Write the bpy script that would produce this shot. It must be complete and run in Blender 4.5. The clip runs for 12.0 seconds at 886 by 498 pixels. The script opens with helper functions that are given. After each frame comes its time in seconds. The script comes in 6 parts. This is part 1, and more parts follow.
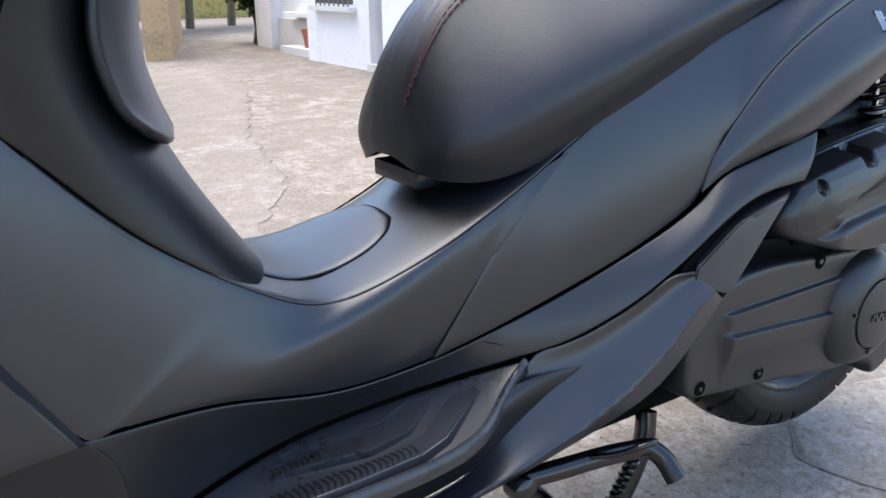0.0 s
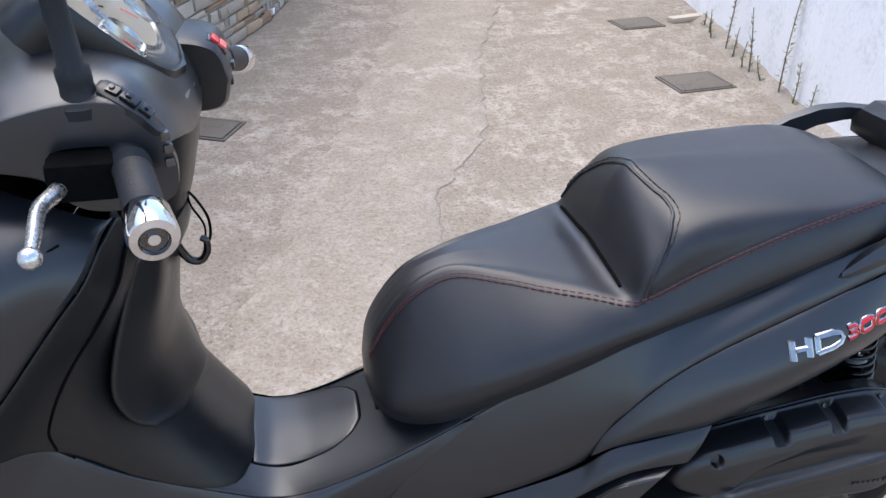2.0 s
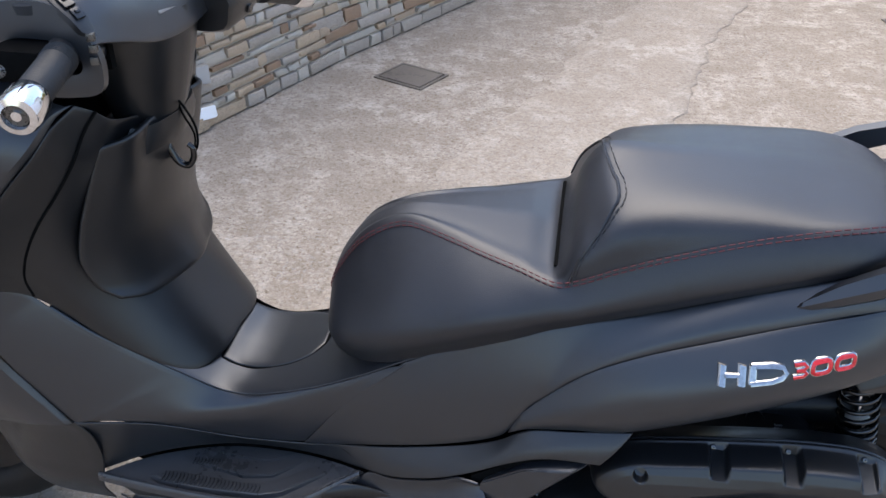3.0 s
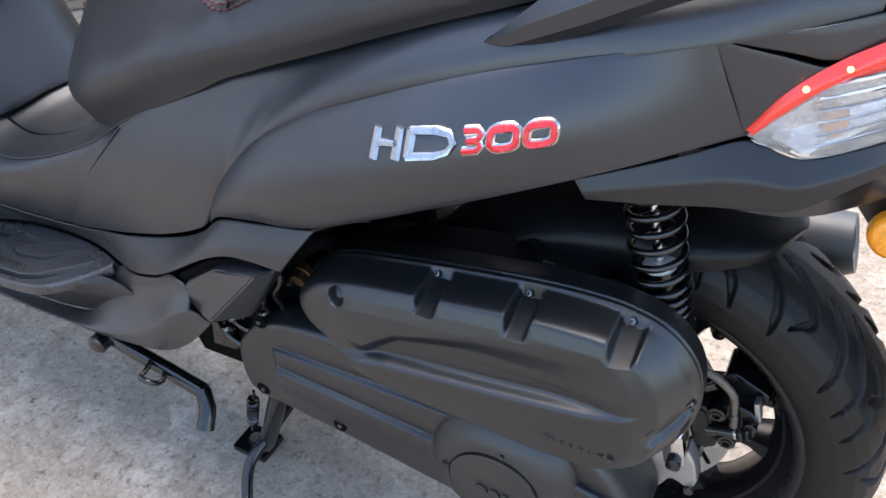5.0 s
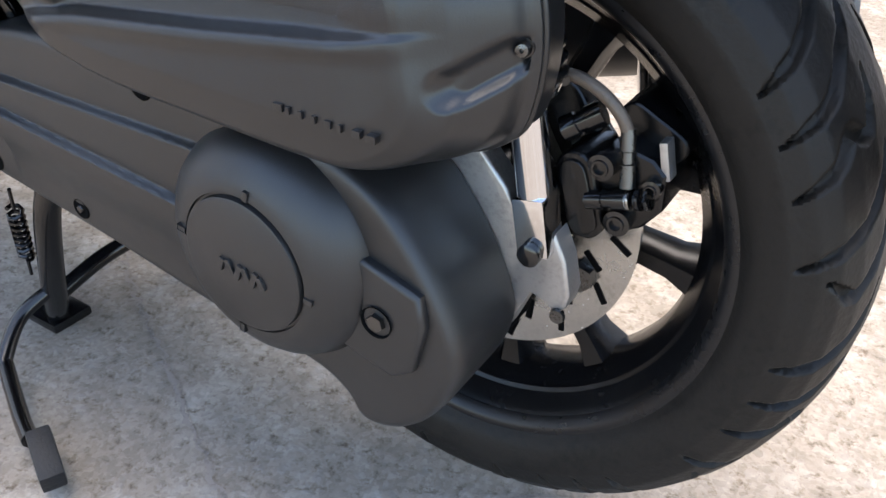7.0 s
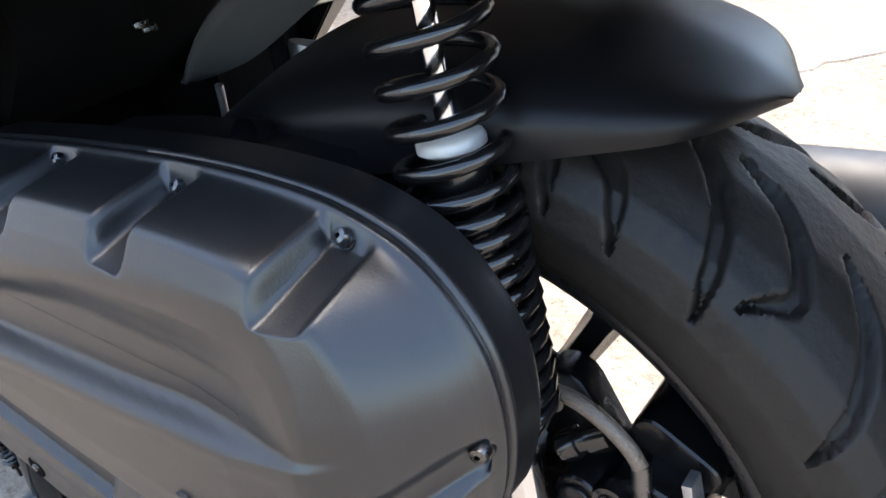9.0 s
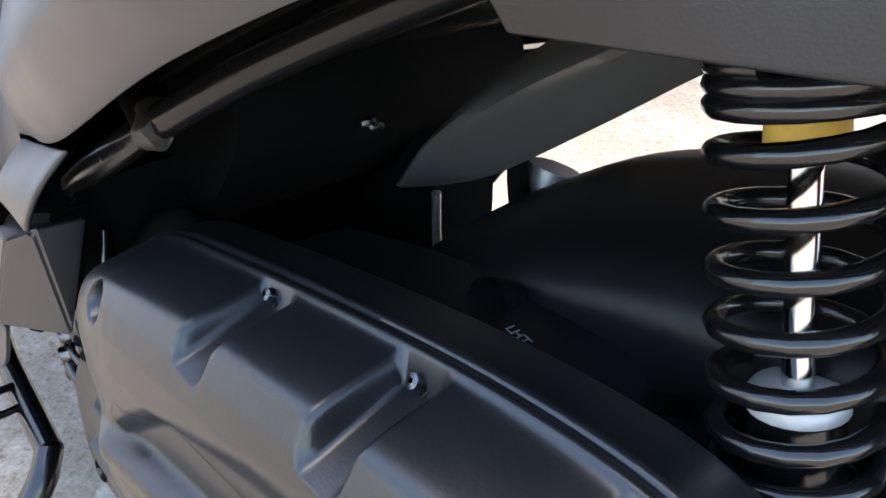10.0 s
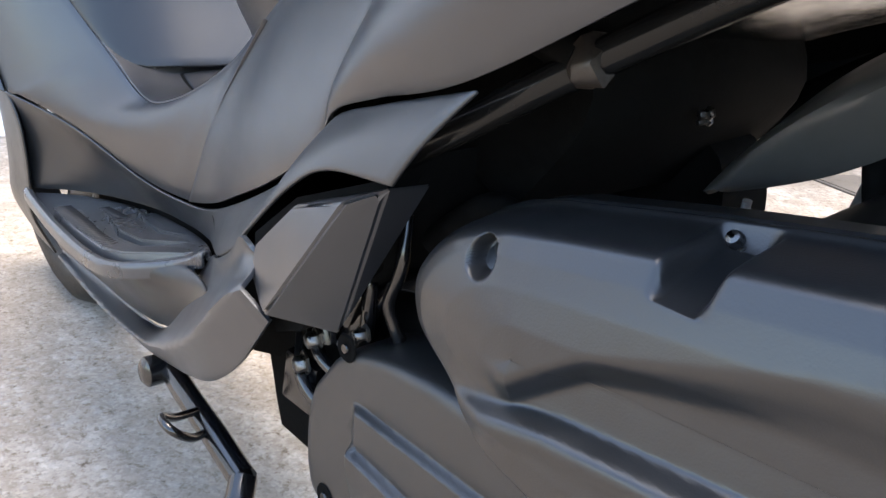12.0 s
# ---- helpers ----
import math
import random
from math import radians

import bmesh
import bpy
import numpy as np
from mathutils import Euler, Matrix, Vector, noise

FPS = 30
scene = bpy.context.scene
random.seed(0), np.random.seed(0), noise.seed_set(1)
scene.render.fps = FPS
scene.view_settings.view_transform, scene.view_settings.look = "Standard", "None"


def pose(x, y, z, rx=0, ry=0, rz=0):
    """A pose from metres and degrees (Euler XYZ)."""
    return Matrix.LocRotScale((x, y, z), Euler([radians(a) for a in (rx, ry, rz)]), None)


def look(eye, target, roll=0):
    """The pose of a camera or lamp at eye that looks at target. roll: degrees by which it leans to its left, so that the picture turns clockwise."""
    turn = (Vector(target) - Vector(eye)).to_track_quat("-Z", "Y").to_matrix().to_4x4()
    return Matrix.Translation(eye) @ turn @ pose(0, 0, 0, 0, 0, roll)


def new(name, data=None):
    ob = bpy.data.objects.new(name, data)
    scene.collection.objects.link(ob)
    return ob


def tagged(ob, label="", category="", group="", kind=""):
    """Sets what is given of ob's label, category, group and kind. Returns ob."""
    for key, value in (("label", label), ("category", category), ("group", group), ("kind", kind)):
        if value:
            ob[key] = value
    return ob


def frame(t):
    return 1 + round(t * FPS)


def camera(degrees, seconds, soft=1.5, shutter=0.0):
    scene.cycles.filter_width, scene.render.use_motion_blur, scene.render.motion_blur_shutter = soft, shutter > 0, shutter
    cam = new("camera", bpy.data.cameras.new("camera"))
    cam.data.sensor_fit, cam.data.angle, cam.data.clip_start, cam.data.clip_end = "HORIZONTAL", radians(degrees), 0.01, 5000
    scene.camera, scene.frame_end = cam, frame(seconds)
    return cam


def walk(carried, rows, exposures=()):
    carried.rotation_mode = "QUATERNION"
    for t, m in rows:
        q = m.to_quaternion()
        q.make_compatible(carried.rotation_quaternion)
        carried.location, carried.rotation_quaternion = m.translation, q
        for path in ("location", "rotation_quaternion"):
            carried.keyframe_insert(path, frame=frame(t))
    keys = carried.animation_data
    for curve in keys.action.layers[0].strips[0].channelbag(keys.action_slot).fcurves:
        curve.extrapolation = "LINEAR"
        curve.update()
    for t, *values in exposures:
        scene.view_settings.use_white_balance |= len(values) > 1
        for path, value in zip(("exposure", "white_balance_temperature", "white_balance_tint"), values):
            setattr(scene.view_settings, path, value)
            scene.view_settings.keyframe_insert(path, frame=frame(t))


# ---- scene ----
cam = camera(57.5, 12.0)
PATH = [
    (0, (-1.186, -0.714, 0.744), (-0.153, 0.874, 0.102), -0.5),
    (0.5, (-1.119, -0.859, 1.037), (-0.313, 0.725, 0.121), 2.7),
    (1, (-1.068, -0.968, 1.218), (-0.413, 0.627, 0.206), 2.4),
    (1.5, (-0.999, -0.936, 1.295), (-0.475, 0.698, 0.267), 2.1),
    (2, (-0.861, -0.899, 1.332), (-0.508, 0.774, 0.294), 0.6),
    (2.5, (-0.635, -0.939, 1.345), (-0.618, 0.757, 0.286), 2.3),
    (2.7, (-0.561, -0.944, 1.335), (-0.678, 0.738, 0.259), 1.5),
    (4.3, (-0.011, -0.783, 1.194), (-0.729, 0.656, 0.004), -1.7),
    (4.5, (0.027, -0.758, 1.149), (-0.719, 0.653, -0.056), -2.2),
    (5, (0.048, -0.642, 1.009), (-0.721, 0.725, -0.232), -3.4),
    (5.5, (0.108, -0.566, 0.878), (-0.681, 0.806, -0.344), 0.7),
    (6, (0.165, -0.54, 0.709), (-0.675, 0.869, -0.435), 2.6),
    (6.5, (0.177, -0.523, 0.641), (-0.683, 0.888, -0.485), 1.8),
    (7, (0.169, -0.494, 0.605), (-0.703, 0.936, -0.488), 1.7),
    (7.2, (0.164, -0.476, 0.602), (-0.711, 0.969, -0.468), 1.7),
    (8.8, (0.166, -0.362, 0.674), (-0.827, 1.029, -0.366), -2.7),
    (9, (0.123, -0.331, 0.689), (-0.901, 1.04, -0.346), -3.1),
    (9.5, (0.045, -0.284, 0.706), (-1.107, 1.01, -0.294), -3.0),
    (10, (0.017, -0.292, 0.704), (-1.282, 0.911, -0.227), 1.0),
    (10.5, (-0.006, -0.299, 0.652), (-1.367, 0.914, -0.169), 1.5),
    (11, (-0.024, -0.315, 0.649), (-1.417, 0.918, -0.086), 2.0),
    (11.5, (-0.059, -0.369, 0.637), (-1.474, 0.878, -0.029), 3.2),
    (12, (-0.093, -0.42, 0.624), (-1.504, 0.829, -0.045), 3.9),
]
walk(cam, [(t, look(eye, target, roll)) for t, eye, target, roll in PATH],
     [(0, 1.95, 6500, 10), (1.0, 1.65, 6500, 10), (2.5, 1.6, 6550, 10), (4.5, 2.25, 6750, 10), (5.5, 2.42, 7000, 10), (7, 2.42, 7150, 10), (9, 2.9, 7200, 10), (10.5, 3.1, 7250, 10), (12, 3.05, 7300, 10)])

# ---------------------------------------------------------------- light
world = bpy.data.worlds.new("sky")
scene.world = world
world.use_nodes = True
wn, wl = world.node_tree.nodes, world.node_tree.links
sky = wn.new("ShaderNodeTexSky")
sky.sky_type, sky.sun_disc = "NISHITA", False
sky.sun_elevation, sky.sun_rotation = radians(72), radians(337)
sky.air_density, sky.dust_density, sky.ozone_density = 1.0, 1.4, 1.6
wl.new(sky.outputs[0], wn["Background"].inputs[0])
wn["Background"].inputs[1].default_value = 0.15
sun = new("sun", bpy.data.lights.new("sun", "SUN"))
sun.data.energy, sun.data.angle, sun.data.color = 1.15, radians(60), (1.0, 0.92, 0.82)
sun.matrix_world = look((-0.6, 1.4, 4.8), (0, 0, 0))


# ---------------------------------------------------------------- materials
def mat(name, col, rough=0.5, metal=0.0, var=0.1, scale=20.0, bump=0.0, bscale=200.0, spec=0.5, coat=0.0, rvar=0.08, tint=None):
    """A surface with two scales of colour and gloss variation and a fine relief."""
    m = bpy.data.materials.new(name)
    m.use_nodes = True
    n, l = m.node_tree.nodes, m.node_tree.links
    b = n["Principled BSDF"]
    co = n.new("ShaderNodeTexCoord")
    n1, n2 = n.new("ShaderNodeTexNoise"), n.new("ShaderNodeTexNoise")
    n1.inputs["Scale"].default_value, n1.inputs["Detail"].default_value = scale, 6
    n2.inputs["Scale"].default_value, n2.inputs["Detail"].default_value = scale * 7, 4
    for q in (n1, n2):
        l.new(co.outputs["Object"], q.inputs["Vector"])
    mix = n.new("ShaderNodeMath")
    mix.operation = "ADD"
    l.new(n1.outputs[0], mix.inputs[0])
    l.new(n2.outputs[0], mix.inputs[1])
    ramp = n.new("ShaderNodeValToRGB")
    t = tint or (1, 1, 1)
    ramp.color_ramp.elements[0].position, ramp.color_ramp.elements[1].position = 0.7, 1.3
    ramp.color_ramp.elements[0].color = (*[c * (1 - var) for c in col], 1)
    ramp.color_ramp.elements[1].color = (*[min(1, c * (1 + var) * k) for c, k in zip(col, t)], 1)
    half = n.new("ShaderNodeMath")
    half.operation = "MULTIPLY"
    half.inputs[1].default_value = 1.0
    l.new(mix.outputs[0], half.inputs[0])
    l.new(half.outputs[0], ramp.inputs[0])
    l.new(ramp.outputs[0], b.inputs["Base Color"])
    rr = n.new("ShaderNodeMapRange")
    rr.inputs[1].default_value, rr.inputs[2].default_value = 0.7, 1.3
    rr.inputs[3].default_value, rr.inputs[4].default_value = max(0.02, rough - rvar), min(1, rough + rvar)
    l.new(mix.outputs[0], rr.inputs[0])
    l.new(rr.outputs[0], b.inputs["Roughness"])
    b.inputs["Metallic"].default_value = metal
    b.inputs["Specular IOR Level"].default_value = spec
    if coat:
        b.inputs["Coat Weight"].default_value = coat
    if bump:
        n3 = n.new("ShaderNodeTexNoise")
        n3.inputs["Scale"].default_value, n3.inputs["Detail"].default_value = bscale, 3
        l.new(co.outputs["Object"], n3.inputs["Vector"])
        bp = n.new("ShaderNodeBump")
        bp.inputs["Strength"].default_value, bp.inputs["Distance"].default_value = bump, 0.002
        l.new(n3.outputs[0], bp.inputs["Height"])
        l.new(bp.outputs[0], b.inputs["Normal"])
    return m


PAINT = mat("matt_grey_paint", (0.0105, 0.0118, 0.0148), 0.33, 0.0, 0.08, 6, 0.04, 1500, 0.72, rvar=0.03)
DARK = mat("black_plastic", (0.0045, 0.005, 0.006), 0.36, 0.0, 0.15, 9, 0.08, 1200, 0.5, rvar=0.03)
GRAIN = mat("grained_plastic", (0.0075, 0.008, 0.009), 0.32, 0.0, 0.12, 10, 0.06, 1000, 0.6, rvar=0.03)
COVER = mat("matt_cast_cover", (0.0085, 0.009, 0.010), 0.42, 0.0, 0.12, 12, 0.10, 1100, 0.65, rvar=0.03)
VINYL = mat("seat_vinyl", (0.014, 0.0142, 0.0165), 0.38, 0.0, 0.12, 14, 0.12, 650, 0.5, rvar=0.03)
RUBBER = mat("tyre_rubber", (0.0065, 0.0063, 0.0061), 0.52, 0.0, 0.35, 26, 0.2, 260, 0.24, rvar=0.06, tint=(1.3, 1.15, 1.0))
GRIP = mat("grip_rubber", (0.009, 0.010, 0.012), 0.55, 0.0, 0.2, 30, 0.25, 350, 0.35)
GLOSSBLACK = mat("gloss_black_enamel", (0.004, 0.004, 0.0045), 0.18, 0.0, 0.1, 20, 0.02, 200, 0.6)
RIMBLACK = mat("satin_black_rim", (0.0045, 0.0045, 0.005), 0.26, 0.0, 0.12, 15, 0.02, 300, 0.3, rvar=0.02)
# near-black for black parts, and for shade in gaps, holes and slots
SHADOWBLACK = mat("matt_black_and_shade", (0.004, 0.004, 0.004), 0.85, 0.0, 0.3, 20, 0.1, 200, 0.02)
CHROME = mat("chrome", (0.66, 0.66, 0.67), 0.10, 1.0, 0.03, 20, rvar=0.03)
STEEL = mat("brushed_steel", (0.42, 0.42, 0.41), 0.21, 1.0, 0.12, 40, 0.05, 500)
ALLOY = mat("cast_alloy", (0.36, 0.36, 0.36), 0.36, 0.85, 0.12, 40, 0.12, 400)
SCREW = mat("zinc_screw", (0.10, 0.10, 0.10), 0.30, 1.0, 0.2, 60)
REDTHREAD = mat("red_thread", (0.075, 0.012, 0.015), 0.7, 0, 0.2, 200)
RED = mat("red_enamel", (0.50, 0.015, 0.02), 0.25, 0, 0.06, 30)
REDLENS = mat("red_lens", (0.75, 0.03, 0.015), 0.12, 0, 0.12, 60, 0.3, 220, coat=0.6)
ORANGE = mat("amber_reflector", (0.80, 0.27, 0.015), 0.18, 0, 0.15, 90, 0.5, 500, coat=0.5)
CLEAR = mat("clear_lens", (0.90, 0.88, 0.86), 0.08, 0.0, 0.05, 70, 0.2, 160)
CLEAR.node_tree.nodes["Principled BSDF"].inputs["Transmission Weight"].default_value = 0.85
BOWL = mat("lamp_reflector", (0.62, 0.60, 0.58), 0.22, 0.8, 0.15, 50, 0.3, 200)
YELLOW = mat("yellow_bump_stop", (0.60, 0.36, 0.06), 0.6, 0, 0.12, 40)
GREYMETAL = mat("worn_frame_tube", (0.30, 0.29, 0.28), 0.4, 0.6, 0.2, 30, 0.1, 300)
WHITE = mat("white_paint", (0.80, 0.79, 0.76), 0.7, 0, 0.06, 3)
BADGECHROME = mat("badge_chrome", (0.33, 0.32, 0.315), 0.16, 1.0, 0.25, 120, 0.1, 90)
FOOT = mat("foot_board_plastic", (0.028, 0.029, 0.032), 0.30, 0.0, 0.15, 12, 0.06, 1200, 0.6, rvar=0.04)
GLASS = mat("smoked_glass", (0.10, 0.11, 0.12), 0.06, 0, 0.05, 5, coat=1.0, rvar=0.03)
DIAL = mat("dial_face", (0.26, 0.22, 0.16), 0.5, 0, 0.1, 40)
LENS = mat("clear_plastic", (0.92, 0.92, 0.92), 0.05, 0, 0.02, 5, rvar=0.02)
LENS.node_tree.nodes["Principled BSDF"].inputs["Transmission Weight"].default_value = 0.97
LENS.node_tree.nodes["Principled BSDF"].inputs["IOR"].default_value = 1.08


# ---------------------------------------------------------------- mesh helpers
def mesh_of(bm, name, material, smooth=True, angle=50):
    bmesh.ops.recalc_face_normals(bm, faces=bm.faces)
    me = bpy.data.meshes.new(name)
    bm.to_mesh(me)
    bm.free()
    me.materials.append(material)
    if smooth:
        me.shade_smooth()
        me.set_sharp_from_angle(angle=radians(angle))
    return me


def part(name, bm, material, parent=None, label="", smooth=True, angle=50):
    ob = new(name, mesh_of(bm, name, material, smooth, angle))
    ob.parent = parent
    if label:
        tagged(ob, label)
    return ob


def thicken(ob, t, bevel=0.0):
    s = ob.modifiers.new("shell", "SOLIDIFY")
    s.thickness, s.offset = t, -1
    if bevel:
        b = ob.modifiers.new("edge", "BEVEL")
        b.width, b.segments, b.limit_method, b.angle_limit = bevel, 2, "ANGLE", radians(50)
    return ob


def spline(pts, n):
    """n points evenly along a Catmull-Rom curve through pts."""
    p = np.array(pts, float)
    ext = np.vstack([2 * p[0] - p[1], p, 2 * p[-1] - p[-2]])
    dense = []
    for i in range(len(p) - 1):
        a, b, c, d = ext[i:i + 4]
        for t in np.linspace(0, 1, 16, endpoint=False):
            dense.append(0.5 * (2 * b + (c - a) * t + (2 * a - 5 * b + 4 * c - d) * t * t + (3 * b - a - 3 * c + d) * t ** 3))
    dense.append(p[-1])
    dense = np.array(dense)
    s = np.r_[0, np.cumsum(np.linalg.norm(np.diff(dense, axis=0), axis=1))]
    u = np.linspace(0, s[-1], n)
    return np.array([np.interp(u, s, dense[:, k]) for k in range(p.shape[1])]).T


def spline_seg(pts, k):
    """k points a stretch of a Catmull-Rom curve, so that each given point is met."""
    p = np.array(pts, float)
    ext = np.vstack([2 * p[0] - p[1], p, 2 * p[-1] - p[-2]])
    out = []
    for i in range(len(p) - 1):
        a, b, c, d = ext[i:i + 4]
        for t in np.linspace(0, 1, k, endpoint=False):
            out.append(0.5 * (2 * b + (c - a) * t + (2 * a - 5 * b + 4 * c - d) * t * t + (3 * b - a - 3 * c + d) * t ** 3))
    out.append(p[-1])
    return np.array(out)


def grid(bm, rows, close_u=False, close_v=False):
    vs = [[bm.verts.new(tuple(q)) for q in r] for r in rows]
    nu, nv = len(vs), len(vs[0])
    for i in range(nu if close_u else nu - 1):
        for j in range(nv if close_v else nv - 1):
            a, b = vs[i][j], vs[(i + 1) % nu][j]
            c, d = vs[(i + 1) % nu][(j + 1) % nv], vs[i][(j + 1) % nv]
            if len({a, b, c, d}) == 4:
                bm.faces.new((a, b, c, d))
    return vs


def surf(nets, nu=40, nv=14, mirror=False):
    """A smooth surface through a net: a list of curves (lists of points)."""
    bm = bmesh.new()
    for sgn in ((1, -1) if mirror else (1,)):
        rows = [spline([(x, sgn * y, z) for x, y, z in c], nu) for c in nets]
        cols = [spline([r[k] for r in rows], nv) for k in range(nu)]
        grid(bm, cols)
    return bm


def panel(name, nets, material, parent, label="", t=0.003, nu=40, nv=14, mirror=False, bevel=0.0012, angle=35):
    ob = part(name, surf(nets, nu, nv, mirror), material, parent, label, angle=angle)
    return thicken(ob, t, bevel)


def tube(bm, pts, r, n=10, smooth=True, cap=True, steps=None):
    p = [Vector(q) for q in (spline(pts, steps or max(8, 6 * len(pts))) if smooth and len(pts) > 2 else pts)]
    rad = r if hasattr(r, "__len__") else None
    up = Vector((0.13, 0.31, 0.94))
    rings, side = [], None
    for i, q in enumerate(p):
        d = (p[min(i + 1, len(p) - 1)] - p[max(i - 1, 0)]).normalized()
        side = (d.cross(up) if side is None else side - d * side.dot(d)).normalized()
        e = d.cross(side)
        rr = rad[0] + (rad[1] - rad[0]) * i / (len(p) - 1) if rad else r
        rings.append([q + rr * (math.cos(a) * side + math.sin(a) * e) for a in np.linspace(0, 2 * math.pi, n, endpoint=False)])
    vs = grid(bm, rings, close_v=True)
    if cap:
        bm.faces.new(vs[0])
        bm.faces.new(vs[-1][::-1])
    return bm


def lathe(bm, prof, centre, axis=(0, 1, 0), n=48, closed=False):
    """prof: (radius, along the axis)."""
    ax = Vector(axis).normalized()
    s = ax.orthogonal().normalized()
    e = ax.cross(s)
    c = Vector(centre)
    rows = [[c + ax * h + r * (math.cos(a) * s + math.sin(a) * e) for r, h in prof] for a in np.linspace(0, 2 * math.pi, n, endpoint=False)]
    grid(bm, rows, close_u=True, close_v=closed)
    bmesh.ops.remove_doubles(bm, verts=bm.verts, dist=1e-6)
    return bm


def box(bm, lo, hi, bevel=0.0, m=None):
    r = bmesh.ops.create_cube(bm, size=1)
    c = [(a + b) / 2 for a, b in zip(lo, hi)]
    d = [abs(b - a) for a, b in zip(lo, hi)]
    for v in r["verts"]:
        v.co = Vector([c[k] + v.co[k] * d[k] for k in range(3)])
        if m is not None:
            v.co = m @ v.co
    if bevel:
        es = {e for v in r["verts"] for e in v.link_edges}
        bmesh.ops.bevel(bm, geom=list(es), offset=bevel, segments=2, affect="EDGES", profile=0.7)
    return bm


def plate(bm, outline, y0, y1, bevel=0.0, n=0, inset=0.0):
    """A plate with an (x, z) outline between the depths y0 (outer) and y1; n: points after smoothing."""
    if n:
        o = np.array(list(outline) + [outline[0]], float)
        outline = [tuple(q) for q in spline(np.vstack([o[-2], o, o[1]]), n + 12)[6:-6]]
    a = [bm.verts.new((x, y0, z)) for x, z in outline]
    b = [bm.verts.new((x, y1, z)) for x, z in outline]
    bm.faces.new(a)
    bm.faces.new(b[::-1])
    k = len(a)
    for i in range(k):
        bm.faces.new((a[i], b[i], b[(i + 1) % k], a[(i + 1) % k]))
    if bevel:
        es = [e for e in bm.edges if e.verts[0] in a and e.verts[1] in a]
        bmesh.ops.bevel(bm, geom=es, offset=bevel, segments=3, affect="EDGES", profile=0.6)
    return bm


def domed(bm, outline, levels, cx, cz):
    """A cover built of rings: levels are (scale towards the centre, depth y)."""
    rows = [[(cx + (x - cx) * s, y, cz + (z - cz) * s) for x, z in outline] for s, y in levels]
    vs = grid(bm, rows, close_v=True)
    bm.faces.new(vs[-1])
    return bm


def root(name, label, category, at=(0, 0, 0), **k):
    e = new(name)
    e.location = at
    return tagged(e, label, category, **k)


# ---------------------------------------------------------------- ground and street
def concrete(name, a, b, dark, rough_scale=1.0):
    m = bpy.data.materials.new(name)
    m.use_nodes = True
    n, l = m.node_tree.nodes, m.node_tree.links
    bs = n["Principled BSDF"]
    co = n.new("ShaderNodeTexCoord")
    def tex(scale, detail=8, rough=0.6):
        t = n.new("ShaderNodeTexNoise")
        t.inputs["Scale"].default_value, t.inputs["Detail"].default_value, t.inputs["Roughness"].default_value = scale, detail, rough
        l.new(co.outputs["Object"], t.inputs["Vector"])
        return t
    big, mid, fine = tex(1.3), tex(9 * rough_scale), tex(60 * rough_scale, 6, 0.75)
    def mixc(f, c1, c2, lo, hi):
        r = n.new("ShaderNodeMapRange")
        r.inputs[1].default_value, r.inputs[2].default_value = lo, hi
        l.new(f, r.inputs[0])
        x = n.new("ShaderNodeMix")
        x.data_type = "RGBA"
        l.new(r.outputs[0], x.inputs[0])
        for s, c in ((6, c1), (7, c2)):
            if isinstance(c, tuple):
                x.inputs[s].default_value = (*c, 1)
            else:
                l.new(c, x.inputs[s])
        return x.outputs[2]
    c = mixc(big.outputs[0], a, b, 0.35, 0.65)
    soft = tuple(x * 0.48 + y * 0.52 for x, y in zip(a, dark))
    pat = tex(3.2, 10, 0.65)
    c = mixc(pat.outputs[0], soft, c, 0.40, 0.58)
    c = mixc(mid.outputs[0], soft, c, 0.40, 0.54)
    # stones of the aggregate, laid bare in worn areas
    vo = n.new("ShaderNodeTexVoronoi")
    vo.inputs["Scale"].default_value = 95 * rough_scale
    warp = n.new("ShaderNodeVectorMath")
    warp.operation = "MULTIPLY_ADD"
    warp.inputs[1].default_value = (0.02, 0.02, 0.02)
    l.new(tex(30, 3).outputs["Color"], warp.inputs[0])
    l.new(co.outputs["Object"], warp.inputs[2])
    l.new(warp.outputs[0], vo.inputs["Vector"])
    sepc = n.new("ShaderNodeSeparateColor")
    l.new(vo.outputs["Color"], sepc.inputs[0])
    pr = n.new("ShaderNodeValToRGB")
    for p, k in ((0.0, (0.20, 0.15, 0.11)), (0.25, (0.31, 0.26, 0.215)), (0.55, (0.37, 0.33, 0.285)), (0.8, (0.355, 0.33, 0.30)), (1.0, (0.25, 0.235, 0.225))):
        el = pr.color_ramp.elements[0] if p == 0 else pr.color_ramp.elements[-1] if p == 1 else pr.color_ramp.elements.new(p)
        el.color = (*k, 1)
    l.new(sepc.outputs[0], pr.inputs[0])
    stone = mixc(vo.outputs["Distance"], pr.outputs[0], tuple(x * 0.4 + y * 0.6 for x, y in zip(a, dark)), 0.42, 0.72)
    bare = n.new("ShaderNodeMapRange")
    bare.inputs[1].default_value, bare.inputs[2].default_value = 0.40, 0.62
    bare.inputs[3].default_value, bare.inputs[4].default_value = 0.08, 0.55
    l.new(tex(1.9, 7, 0.6).outputs[0], bare.inputs[0])
    xm = n.new("ShaderNodeMix")
    xm.data_type = "RGBA"
    l.new(bare.outputs[0], xm.inputs[0])
    l.new(c, xm.inputs[6])
    l.new(stone, xm.inputs[7])
    c = xm.outputs[2]
    gr = tex(26 * rough_scale, 5, 0.7)
    c = mixc(gr.outputs[0], soft, c, 0.38, 0.52)
    c = mixc(fine.outputs[0], dark, c, 0.33, 0.47)
    v2 = n.new("ShaderNodeTexVoronoi")
